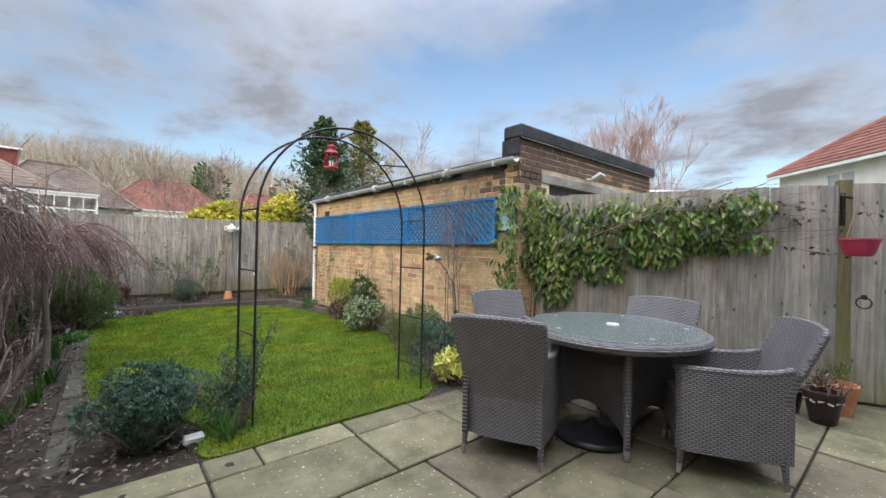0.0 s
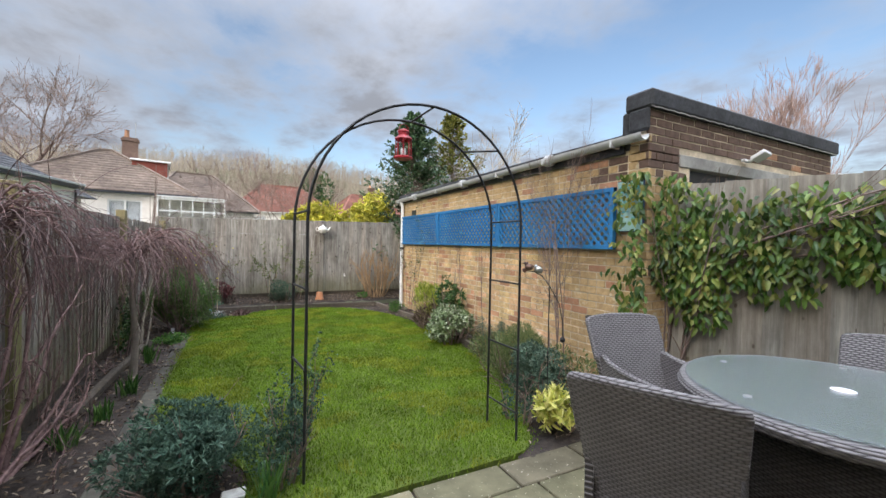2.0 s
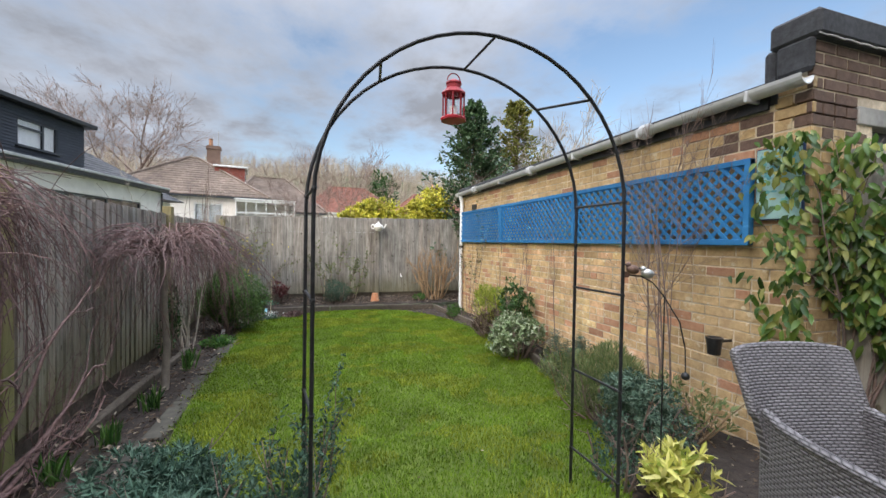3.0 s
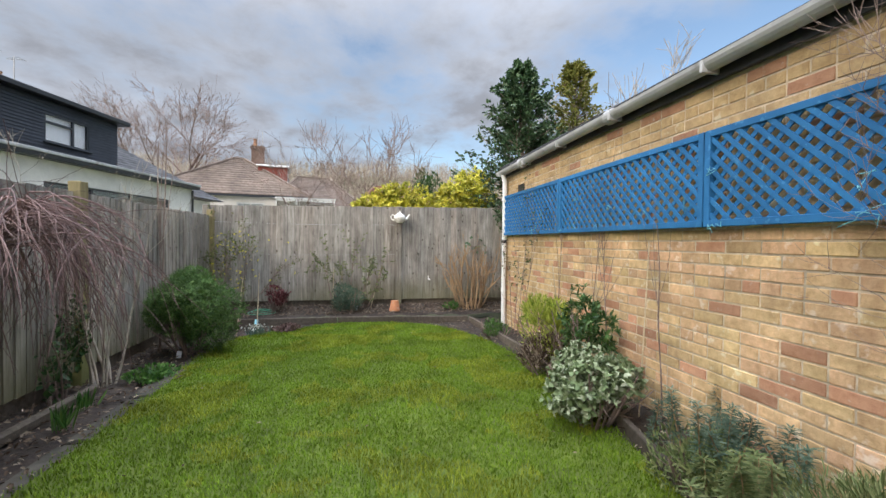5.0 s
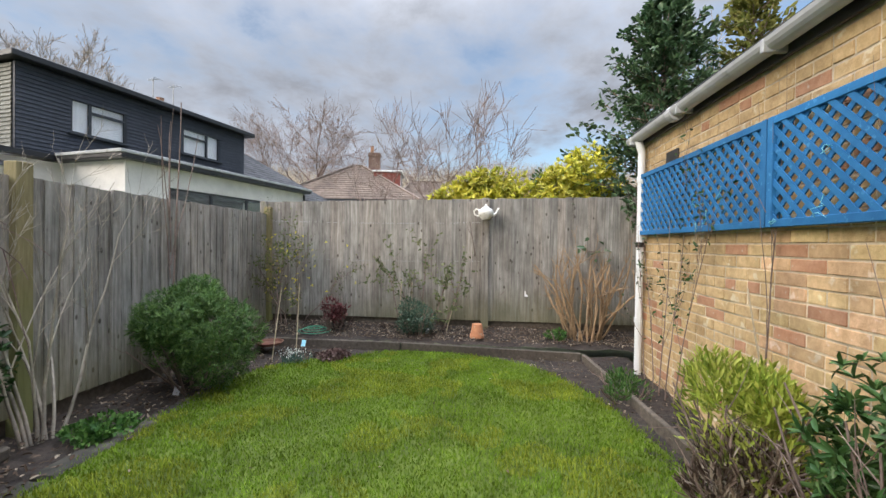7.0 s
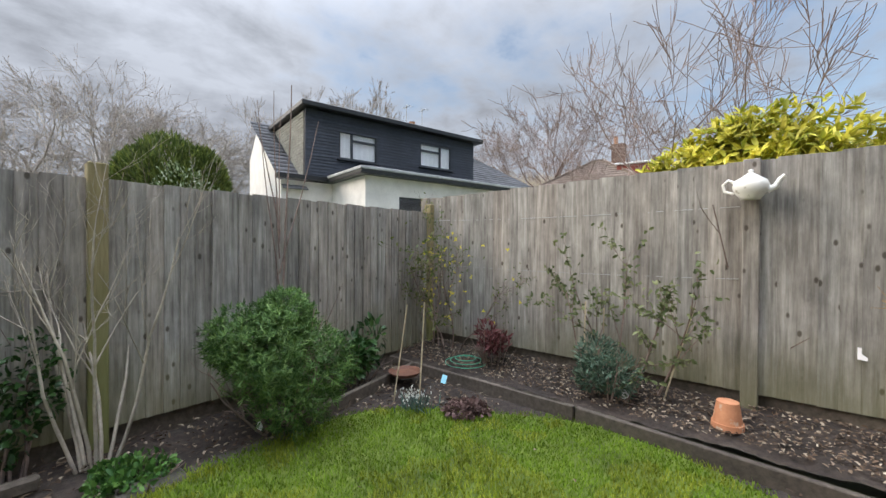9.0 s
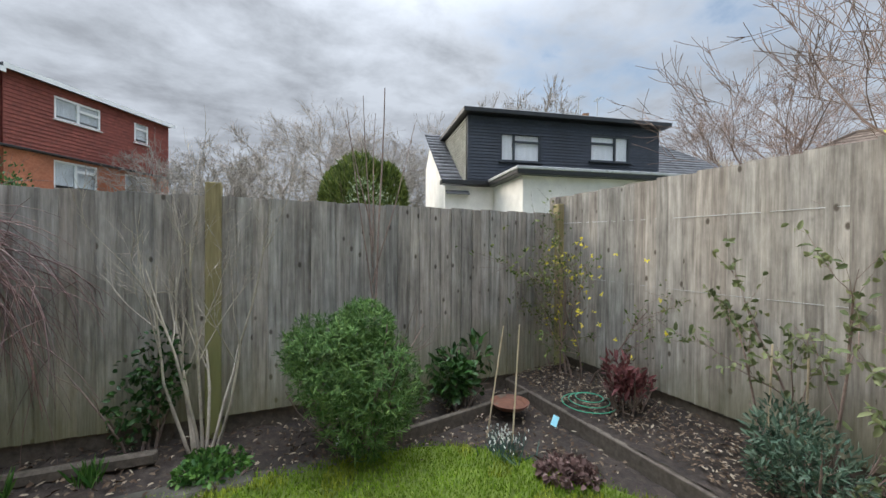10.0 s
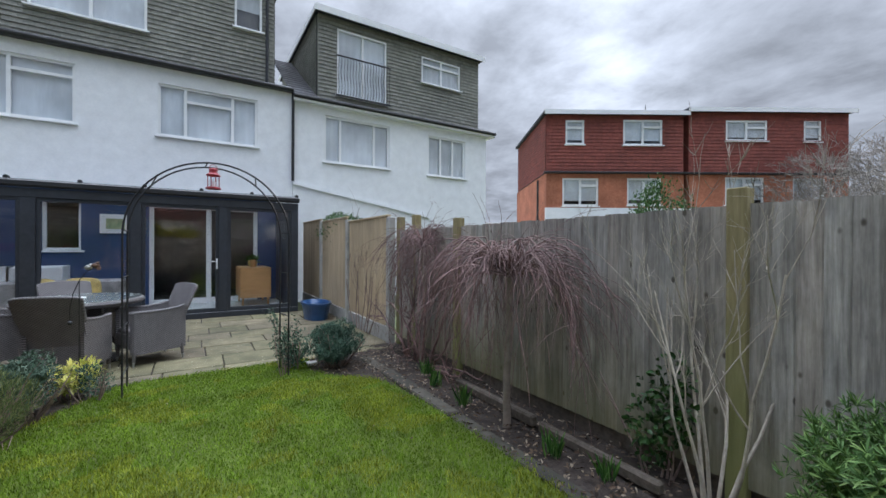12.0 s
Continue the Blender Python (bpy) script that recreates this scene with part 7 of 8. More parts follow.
P = np.stack([np.concatenate([r.normal(-0.5, 0.2, 62), r.uniform(-0.2, 0.45, 6)]), r.normal(0.02, 0.06, 68), r.uniform(0.5, 1.45, 68)], 1)
P[:, 0] = np.maximum(P[:, 0], -0.85)
Pf = np.repeat(P, 5, 0)
V, F = leaf_arrays(Pf, unit(340, r), unit(340, r), 0.024, 0.014)
tagged(fast_mesh("petals", V, F, L_FLOWER, jf), kind="stuff")
bare("fence_rose", "leggy rose trained on canes and wires along the fence", (1.35, 10.05, 0.12), 34,
     [((0.13 * (k - 2), 0, 0), (0.18 * (k - 2), -0.03, 1.0), 0.82 + 0.12 * (k % 3), 0.010, 2, dict(kids=(3, 5), spread=0.5, up=0.06, bend=0.10, ratio=0.45)) for k in range(5)], M_TWIG, leaves=L_ROSE, leaf_n=800, ll=0.05, lw=0.026)
bush("grey_green_shrub", "low grey-green shrub below the roses", (1.32, 9.86, 0.1), 0.3, 0.2, 0.52, 2000, 0.045, 0.012, L_BLUEG, 35, 9, 0.05, 6)
bare("cut_back_shrub", "cut-back clump of stout tan stems", (3.42, 9.95, 0.1), 36,
     [((0.17 * math.cos(k), 0.10 * math.sin(k), 0), (0.30 * math.cos(k) + 0.1 * math.cos(k * 2.4), 0.14 * math.sin(k * 2.4), 1.0), 0.8 + 0.1 * (k % 4), 0.014, 2, dict(kids=(3, 4), spread=0.5, up=0.09, bend=0.12, ratio=0.36, steps=6, thin=0.6)) for k in range(26)], M_TAN)
bush("low_ground_cover", "small bright green seedling clump", (3.05, 9.85, 0.13), 0.12, 0.1, 0.16, 160, 0.045, 0.025, L_GREEN, 37, 4, 0.0, 3)
# wall bed
bush("sage_shrub", "rounded silvery grey-green sage-like shrub", (3.20, 5.72, 0), 0.33, 0.33, 0.55, 800, 0.05, 0.032, L_SAGE, 61, 14, 0.05, 9, 0.35, whorl=4)
bush("rhododendron", "upright shrub with whorls of dark glossy leaves", (3.45, 6.25, 0), 0.25, 0.28, 0.95, 200, 0.066, 0.021, L_RHODO, 62, 12, 0.38, 7, 0.25, whorl=8)
bush("feathery_shrub", "feathery lime-green and brown shrub by the wall", (3.45, 7.05, 0), 0.3, 0.42, 0.72, 3400, 0.06, 0.014, L_LIME, 63, 18, 0.1, 7, 0.9)
bush("dry_perennial", "brown dried stems of a cut perennial", (3.35, 6.75, 0), 0.28, 0.34, 0.42, 1500, 0.07, 0.012, L_DRY, 64, 18, 0.04, 5, 0.8)
bush("low_ground_cover", "low green tuft by the downpipe", (3.35, 8.3, 0.02), 0.22, 0.3, 0.2, 500, 0.05, 0.012, L_GREEN, 65, 6, 0.0, 3, 0.9)


def spurge(loc, n, seed, h, mat):
    """Upright stems ringed with narrow blue-green leaves."""
    r = np.random.default_rng(seed)
    t = thing("spurge_clump", "upright blue-green spurge stems ringed with narrow leaves", "perennial", loc, group="spurges by the wall")
    paths, P, D, N = [], [], [], []
    for k in range(n):
        b = np.array([r.normal() * 0.13, r.normal() * 0.13, -0.03])
        d = np.array([r.normal() * 0.2, r.normal() * 0.2, 1.0])
        ln = h * r.uniform(0.65, 1.1)
        grow(paths, b, d, ln, 0.006, 0, r, up=0.05, bend=0.06)
        Q = paths[-1][0]
        for s in np.linspace(0.25, 1.0, 30):
            q = np.array([np.interp(s, np.linspace(0, 1, len(Q)), Q[:, i]) for i in range(3)])
            for j in range(5):
                a = r.uniform(0, 6.28)
                P.append(q)
                D.append((np.cos(a), np.sin(a), 0.35 * s))
                N.append((0, 0, 1))
    V, F = tube_arrays(paths, 5)
    tagged(fast_mesh("stalk_cluster", V, F, M_TAN, t), kind="stuff")
    P = np.array(P)
    V, F = leaf_arrays(P, np.array(D), np.array(N) + unit(len(P), r) * 0.2, 0.062 * r.uniform(0.7, 1.1, len(P)), 0.010, 0.1, 0.2)
    fast_mesh("leaves", V, F, mat, t)


spurge((3.38, 4.75, 0), 12, 71, 0.62, L_BLUEG)
spurge((3.22, 4.6, 0), 12, 72, 0.5, L_OLIVEG)
spurge((3.45, 5.1, 0), 7, 76, 0.5, L_BLUEG)
bush("dry_perennial", "olive and brown leafy perennials below the spurges", (3.3, 4.9, 0), 0.26, 0.36, 0.36, 1700, 0.045, 0.013, L_OLIVEG, 66, 14, 0.03, 6, 0.7)
bush("lavender", "grey-green lavender mound at the wall bed edge", (3.05, 4.0, 0), 0.32, 0.36, 0.62, 5200, 0.06, 0.006, L_OLIVEG, 73, 16, 0.04, 8, 0.9)
bush("arch_foot_shrub", "small dark green shrub beside the arch leg", (2.53, 3.27, 0), 0.16, 0.15, 0.4, 420, 0.034, 0.012, L_TEAL, 86, 7, 0.03, 5, 0.5)
bush("blue_green_shrub", "blue-green shrub in the bed beside the arch", (2.9, 3.5, 0), 0.3, 0.3, 0.54, 1100, 0.036, 0.011, L_BLUEG, 74, 14, 0.03, 8, 0.4, whorl=6)
bush("variegated_shrub", "bright cream and yellow variegated shrub by the patio", (2.72, 3.02, 0), 0.21, 0.2, 0.36, 120, 0.085, 0.024, L_VAR, 75, 8, 0.08, 5, 0.55, whorl=7)
bush("lime_perennial", "lime-green leafy perennials below the wall", (3.42, 3.6, 0), 0.22, 0.36, 0.5, 420, 0.05, 0.018, L_OLIVEG, 77, 16, 0.03, 5, 0.7, stem_mat=M_TAN)
bare("wall_shrub", "leafless branching shrub trained up the brick wall", (3.55, 3.85, -0.05), 78,
     [((0, 0.05 * k, 0), (0.06, 0.07 * (k - 1.5), 1.0), 1.8, 0.010, 3, dict(kids=(4, 6), spread=0.5, up=0.07, bend=0.09, ratio=0.5, steps=8)) for k in range(4)], M_TWIG, flat=(-0.12, 0.12))
bare("wall_climber", "thin leafless climber stems on wires up the wall", (3.66, 5.6, -0.05), 79,
     [((0, 0.5 * k + 0.1 * (k % 2), 0), (0.02, 0.10 * math.sin(k * 2.0), 1.0), 1.5 + 0.3 * (k % 2), 0.007, 1, dict(kids=(4, 7), spread=0.35, up=0.05, bend=0.06, ratio=0.45, steps=9)) for k in range(4)], M_TWIG, flat=(-0.06, 0.05))
bare("wall_climber", "thin twining climber at the far end of the wall", (3.66, 8.2, -0.05), 80,
     [((0, 0.12 * k, 0), (0.02, 0.1 * (k - 2), 1.0), 1.6, 0.006, 2, dict(kids=(3, 5), spread=0.4, up=0.05, bend=0.08, ratio=0.4, steps=8)) for k in range(5)], M_TWIG, leaves=L_DARK, leaf_n=240, ll=0.045, lw=0.02, flat=(-0.08, 0.05))
# patio corner
bush("blue_green_shrub", "loose blue-green feathery shrub at the patio edge", (0.22, 3.30, 0), 0.36, 0.34, 0.54, 2300, 0.04, 0.008, L_TEAL, 81, 16, 0.04, 10, 0.5, whorl=6)
bare("arch_climber", "young blue-green leafy climber at the foot of the arch", (0.74, 3.2, -0.03), 82,
     [((0.02 * k, 0.04 * k, 0), (0.22 * math.cos(k * 1.9), 0.12 * math.sin(k * 1.9), 1.0), 0.42 + 0.1 * (k % 4), 0.006, 1, dict(kids=(4, 6), spread=0.4, up=0.08, bend=0.07, ratio=0.3)) for k in range(8)], M_TWIG, leaves=L_TEAL, leaf_n=1200, ll=0.027, lw=0.011)
bush("arch_foot_shrub", "dark green small-leaved shrub at the foot of the arch", (0.72, 3.22, 0), 0.17, 0.17, 0.5, 900, 0.035, 0.013, L_TEAL, 85, 8, 0.03, 6, 0.5)
bush("pot_plant", "straggly plant in the patio pot", (4.88, 0.40, 0.2), 0.12, 0.12, 0.26, 160, 0.04, 0.016, L_OLIVEG, 83, 9, 0.1, 4, 0.6)
bush("pot_plant", "dry red-brown plant in the dark pot", (4.5, 0.46, 0.2), 0.11, 0.11, 0.22, 140, 0.05, 0.012, L_DRY, 84, 9, 0.08, 4, 0.6)

# evergreen clematis over the patio fence
cl = thing("evergreen_clematis", "mass of glossy green clematis hanging over the fence", "climber", (4.02, 3.0, 0))
r = np.random.default_rng(90)
fd = np.array([1.9, -3.97, 0]) / np.linalg.norm([1.9, -3.97, 0])
fn = np.array([-0.902, -0.432, 0])
P, N = [], []
lump = [(0.05, 1.7, 0.3, 0.45), (0.45, 1.55, 0.42, 0.42), (0.9, 1.6, 0.45, 0.4), (1.35, 1.62, 0.42, 0.36), (1.75, 1.66, 0.36, 0.30), (2.05, 1.82, 0.3, 0.2), (0.2, 1.15, 0.3, 0.3),
        (0.75, 1.22, 0.3, 0.2), (-0.05, 1.35, 0.3, 0.3), (1.9, 1.5, 0.25, 0.12), (0.25, 0.9, 0.22, 0.16), (1.3, 1.34, 0.3, 0.12), (2.2, 1.5, 0.18, 0.1)]
for s, z, a, b in lump:
    n = int(2200 * a * b)
    u = unit(n, r)
    rad = r.uniform(0.3, 1, n)[:, None] ** 0.5
    q = u * rad
    P.append(fd * (s + a * q[:, :1]) + np.array([0, 0, 1.0]) * (z + b * q[:, 1:2]) + fn * (0.05 + 0.15 * np.abs(q[:, 2:3])))
    N.append(fn + u * 0.3 + np.array([0, 0, 0.5]))
# sprays that have crept round on to the garage wall
n = 230
q = np.stack([3.70 - np.abs(r.normal(size=n)) * 0.06, 3.0 + np.abs(r.normal(size=n)) * 0.16, r.uniform(0.85, 2.2, n)], 1)
P.append(q - np.array([4.02, 3.0, 0]))
N.append(np.array([-1.0, -0.3, 0.5]) + unit(n, r) * 0.3)
P, N = np.concatenate(P), np.concatenate(N)
P[:, 2] = np.minimum(P[:, 2], 2.12)
D = np.array([0, 0, -0.9]) + fn * 0.5 + unit(len(P), r) * 0.7
V, F = leaf_arrays(P, D, N + unit(len(P), r) * 0.35, 0.092 * r.uniform(0.6, 1.25, len(P)), 0.036 * r.uniform(0.8, 1.2, len(P)), 0.2, 0.25)
fast_mesh("leaves", V, F, L_CLEM, cl)
paths = []
for k in range(16):
    grow(paths, fd * r.uniform(-0.1, 0.3) + fn * 0.06 + [0, 0, 0.0 if k < 7 else 1.3], fd * (r.uniform(-0.1, 0.16) if k < 7 else r.uniform(0.3, 0.9)) + np.array([0, 0, 1.0 if k < 7 else 0.18]), r.uniform(1.4, 2.2), 0.011, 1, r, (3, 5), 0.3, 0.02, 0.08, 0.4, 8)
for k in range(14):
    grow(paths, fd * 1.9 + fn * 0.05 + [0, 0, r.uniform(1.4, 1.95)], fd + np.array([0, 0, r.uniform(-0.15, 0.12)]), r.uniform(0.5, 1.1), 0.004, 1, r, (2, 4), 0.25, 0.0, 0.06, 0.3, 6)
for P_, _ in paths:
    P_[:, 2] = np.minimum(P_[:, 2], 2.08 + 0.04 * np.sin(P_[:, 1] * 9))
    off = P_ @ fn
    P_ += fn[None, :] * (np.clip(off, 0.03, 0.2) - off)[:, None]
V, F = tube_arrays(paths, 5)
fast_mesh("woody_frame", V, F, M_TWIG, cl)
tips = np.concatenate([p for p, _ in paths[-30:]])
tips = tips[r.integers(0, len(tips), 70)]
V, F = leaf_arrays(tips, np.array([0, 0, -0.6]) + unit(70, r), fn + unit(70, r) * 0.4, 0.05, 0.024)
fast_mesh("withered_leaves", V, F, L_DRY, cl, "brown withered leaves on trailing stems")
# ivy along the panels by the conservatory
iv = bush("panel_hedge", "green hedge showing above the fence panels", (-1.15, -1.3, 1.2), 0.35, 1.9, 1.08, 5200, 0.06, 0.03, L_RHODO, 92, 8, 0.2, 12, 0.3)
bare("panel_climber", "leafless brown climber spread over the fence panel", (-0.78, 1.5, 0.0), 93,
     [((0.0, 0.12 * (k - 3), 0), (0.0, 0.25 * (k - 3), 1.0), 1.05, 0.010, 3, dict(kids=(3, 5), spread=0.45, up=0.0, bend=0.12, ratio=0.45, steps=7)) for k in range(7)], M_TWIG, flat=(-0.02, 0.06))


def tree(name, label, loc, h, seed, spread=0.5, depth=4, trunk=0.12, mat=None, limbs=4, lean=0.35, clear=0.25, group="", up=0.06, kids=(3, 5), stems=1, ratio=0.6, tw=0.0):
    """A leafless tree: tapered trunk, limbs and several orders of twigs."""
    r = np.random.default_rng(seed)
    t = thing(name, label, "tree", loc, group=group)
    for s in range(stems):
        paths = []
        d0 = np.array([r.normal() * 0.1, r.normal() * 0.1, 1.0]) if stems == 1 else np.array([math.cos(s * 2.4) * lean, math.sin(s * 2.4) * lean, 1.0])
        grow(paths, np.array([0, 0, -0.1]), d0, h * 0.62, trunk, 0, r, up=0.04, bend=0.07, steps=7, thin=0.4)
        Q, R = paths[0]
        for k in range(limbs):
            f = clear + (1 - clear) * (k + r.uniform(0.1, 0.9)) / limbs
            i = min(int(f * 7), 6)
            q = Q[i] + (Q[i + 1] - Q[i]) * (f * 7 - i)
            a = k * 2.4 + r.uniform(-0.4, 0.4)
            d = np.array([math.cos(a), math.sin(a), r.uniform(0.7, 1.4)])
            grow(paths, q, d, h * 0.36 * (1.25 - 0.5 * f), R[i] * 0.55, depth - 1, r, kids, spread, up, 0.12, ratio, 5, 0.35)
        if tw:
            paths = [(p, np.maximum(rr, tw)) for p, rr in paths]
        V, F = tube_arrays(paths[:1], 8)
        fast_mesh("trunk", V, F, mat or M_BARK, t, smooth=True)
        V, F = tube_arrays(paths[1:], 4)
        fast_mesh("crown", V, F, mat or M_TWIG, t)
    return t


tree("fruit_tree", "leafless spreading fruit tree behind the end fence", (1.15, 11.5, 0), 3.85, 101, 0.48, 4, 0.036, M_TWIG, 6, 0.5, 0.35, stems=3, kids=(3, 5), tw=0.0025, up=0.11)
bush("golden_shrub", "bright yellow-leaved evergreen shrub behind the end fence", (2.2, 10.66, 0), 0.74, 0.3, 2.34, 1300, 0.095, 0.034, L_YELLOW, 113, 12, 1.4, 14, 0.3, lift=1.3, whorl=6)
bush("golden_shrub", "yellow-green leafy shrub behind the end fence", (3.55, 10.85, 0), 0.7, 0.4, 2.74, 1150, 0.10, 0.036, L_YELLOW, 104, 12, 1.4, 9, 0.3, lift=1.3, whorl=6)


def holly(loc, h, r0, seed, mat, label, n=9000):
    """A tall pointed evergreen: trunk, and leaves in uneven sprays that shorten upwards."""
    r = np.random.default_rng(seed)
    t = thing("holly_tree", label, "tree", loc)
    V, F = tube_arrays([(np.array([(0, 0, -0.1), (0.03, 0, h * 0.5), (0, 0.02, h)]), np.array([0.12, 0.07, 0.015]))], 8)
    fast_mesh("trunk", V, F, M_BARK, t)
    P, U, paths = [], [], []
    sprays = 260
    for k in range(sprays):
        f = r.uniform(0.08, 1.0)
        z = h * f
        ln = r0 * (1 - f) ** 0.75 * r.uniform(0.55, 1.25) + 0.12
        a = r.uniform(0, 6.28)
        d = np.array([math.cos(a), math.sin(a), r.uniform(0.1, 0.7)])
        grow(paths, np.array([0, 0, z]), d, ln, 0.012, 0, r, up=0.05, bend=0.1, steps=4)
        Q = paths[-1][0]
        m = n // sprays
        s = r.uniform(0.3, 1.05, m)
        q = np.stack([np.interp(s, np.linspace(0, 1, len(Q)), Q[:, i]) for i in range(3)], 1) + unit(m, r) * (0.05 + 0.16 * (1 - f)) * r.uniform(0.3, 1, m)[:, None]
        P.append(q)
        U.append(np.repeat(d[None, :], m, 0))
    V, F = tube_arrays(paths, 4)
    fast_mesh("branchwork", V, F, M_TWIG, t)
    P, U = np.concatenate(P), np.concatenate(U)
    V, F = leaf_arrays(P, U + unit(len(P), r) * 0.9, unit(len(P), r) + [0, 0, 0.8], 0.10 * r.uniform(0.7, 1.2, len(P)), 0.05, 0.3, 0.1)
    fast_mesh("crown", V, F, mat, t)


holly((4.75, 11.0, 0), 4.95, 1.75, 105, L_HOLLY, "tall dark pointed holly tree beside the garage", 14000)
holly((6.2, 11.4, 0), 5.3, 1.7, 106, L_IVY, "ivy-clad yellow-green tree behind the garage", 7000)
tree("bare_tree", "leafless pale twiggy tree behind the garage", (6.9, 11.5, 0), 5.5, 107, 0.4, 4, 0.07, M_TWIGG, 12, 0.3, 0.3, kids=(4, 5), tw=0.0045)
# trees and shrubs over the side fence
tree("bare_tree", "leafless tree behind the dark bungalow", (-15.0, 36.5, 0), 14.5, 108, 0.5, 4, 0.2, M_TWIG, 13, 0.3, 0.25, "distant bare trees", kids=(5, 7), tw=0.0085, ratio=0.56)
for k, (x, y, h) in enumerate(((-24, 14.5, 9.5), (-23.5, 9.0, 8.6), (-21, 5.0, 7.5), (-27, 20.0, 11.5), (-30, 12.0, 13), (-27, 17.0, 11), (-26, 11.5, 11), (-22, 1.5, 6.5), (-15.5, 6.2, 5.0))):
    tree("bare_tree", "leafless pale birch-like tree beyond the gardens", (x, y, 0), h, 110 + k, 0.5, 4, 0.16, M_TWIGB, 11, 0.3, 0.2, "distant bare trees", 0.0, (5, 7), ratio=0.58, tw=0.0075)
tree("bare_tree", "tall leafless tree beyond the dark dormer", (-24.0, 26.0, 0), 15.0, 131, 0.45, 4, 0.2, M_TWIGB, 15, 0.3, 0.5, "distant bare trees", 0.12, (6, 8), ratio=0.45, tw=0.009)
bush("domed_evergreen", "clipped dome-shaped dark evergreen over the fence", (-12.8, 10.7, 0), 1.5, 1.5, 5.3, 16000, 0.26, 0.05, L_OLIVE, 120, 6, 2.2, 2, 0.9, shell=0.8)
bush("garden_shrub", "grey-green shrub in the next garden", (-11.2, 10.6, 0), 1.3, 1.3, 3.4, 1800, 0.10, 0.05, L_SAGE, 121, 8, 1.2, 6)
bush("garden_shrub", "rounded dark green bush before the red houses", (-10.1, 1.5, 0), 1.15, 1.15, 4.15, 4200, 0.11, 0.05, L_RHODO, 122, 8, 1.2, 6)
tree("bare_tree", "red-twigged leafless willow beyond the patio fence", (20.0, 9.6, 0), 8.3, 123, 0.3, 4, 0.12, material("red_twig", (0.25, 0.165, 0.14), (0.36, 0.26, 0.225), 20, rough=0.8, island=True), 16, 0.25, 0.1, up=0.2, kids=(5, 7), tw=0.006)

# ---- wooded hillside ----
rw = np.random.default_rng(200)
AZ, DD = np.meshgrid(np.radians(np.linspace(-34, 40, 60)), np.linspace(75, 260, 22))
rise = lambda az, d: np.clip((d - 75) / 120, 0, 1) ** 1.2 * (30 + 2.5 * np.sin(az * 7 + 1) - 9 * np.clip((np.degrees(az) - 12) / 25, 0, 1)) - 0.08
Z = rise(AZ, DD)
V = np.stack([DD * np.sin(AZ), DD * np.cos(AZ), Z], -1).reshape(-1, 3)
i = (np.arange(21)[:, None] * 60 + np.arange(59)[None, :]).ravel()
tagged(fast_mesh("hillside", V, np.stack([i, i + 1, i + 61, i + 60], 1), M_EARTH, smooth=True), "grassy hillside rising behind the houses", "hill", kind="structure")
nt_ = 5200
az = np.radians(rw.uniform(-33, 39, nt_))
dd = rw.uniform(85, 225, nt_)
base = np.stack([dd * np.sin(az), dd * np.cos(az), rise(az, dd) - 0.3], 1)
hh = rw.uniform(5, 9.5, nt_)
S0, S1, RR = [base], [base + np.stack([rw.normal(size=nt_) * 0.5, rw.normal(size=nt_) * 0.5, hh], 1)], [np.full(nt_, 0.12)]
for k in range(13):
    f = rw.uniform(0.25, 0.95, nt_)
    a = rw.uniform(0, 6.28, nt_)
    p = base + (S1[0] - base) * f[:, None]
    ln = hh * rw.uniform(0.15, 0.4, nt_)
    S0.append(p)
    S1.append(p + np.stack([np.cos(a) * ln * 0.6, np.sin(a) * ln * 0.6, ln * 0.85], 1))
    RR.append(np.full(nt_, 0.05))
S0, S1, RR = np.concatenate(S0), np.concatenate(S1), np.concatenate(RR)
ang = np.arange(3) * 2.094
ring = np.stack([np.cos(ang), np.sin(ang), np.zeros(3)], 1)
V = np.concatenate([S0[:, None, :] + RR[:, None, None] * ring[None], S1[:, None, :]], 1).reshape(-1, 3)
k = np.arange(len(S0))[:, None] * 4
F = np.concatenate([k + [0, 1, 3], k + [1, 2, 3], k + [2, 0, 3]])
tagged(fast_mesh("hillside_woods", V, F, M_WOODS), "brown leafless woods covering the hillside", "woods", kind="stuff")
for x, y, h in ((12.4, 78, 15),):
    bush("conifer", "rounded dark conifer before the hillside", (x, y, 0), 3.2, 3.2, h, 1800, 0.9, 0.3, L_DARK, int(x * 10), 4, 4.0, 6)

# ---- litter on the beds ----
def litter(name, label, n, area, z, seed, size=0.03, mat=None):
    r = np.random.default_rng(seed)
    x0, x1, y0, y1 = area
    P = np.stack([r.uniform(x0, x1, n), r.uniform(y0, y1, n), np.zeros(n)], 1)
    P = P[~inside(P[:, 0], P[:, 1], LAWN_EDGE)]
    P[:, 2] = [z(x, y) for x, y in P[:, :2]]
    m = len(P)
    D = unit(m, r) * [1, 1, 0.25]
    V, F = leaf_arrays(P, D, unit(m, r) * 0.5 + [0, 0, 1], size * r.uniform(0.5, 1.6, m), size * 0.55 * r.uniform(0.5, 1.4, m), 0.25, 0.1)
    tagged(fast_mesh(name, V, F, mat or L_DRY), label, "leaf litter", kind="stuff")


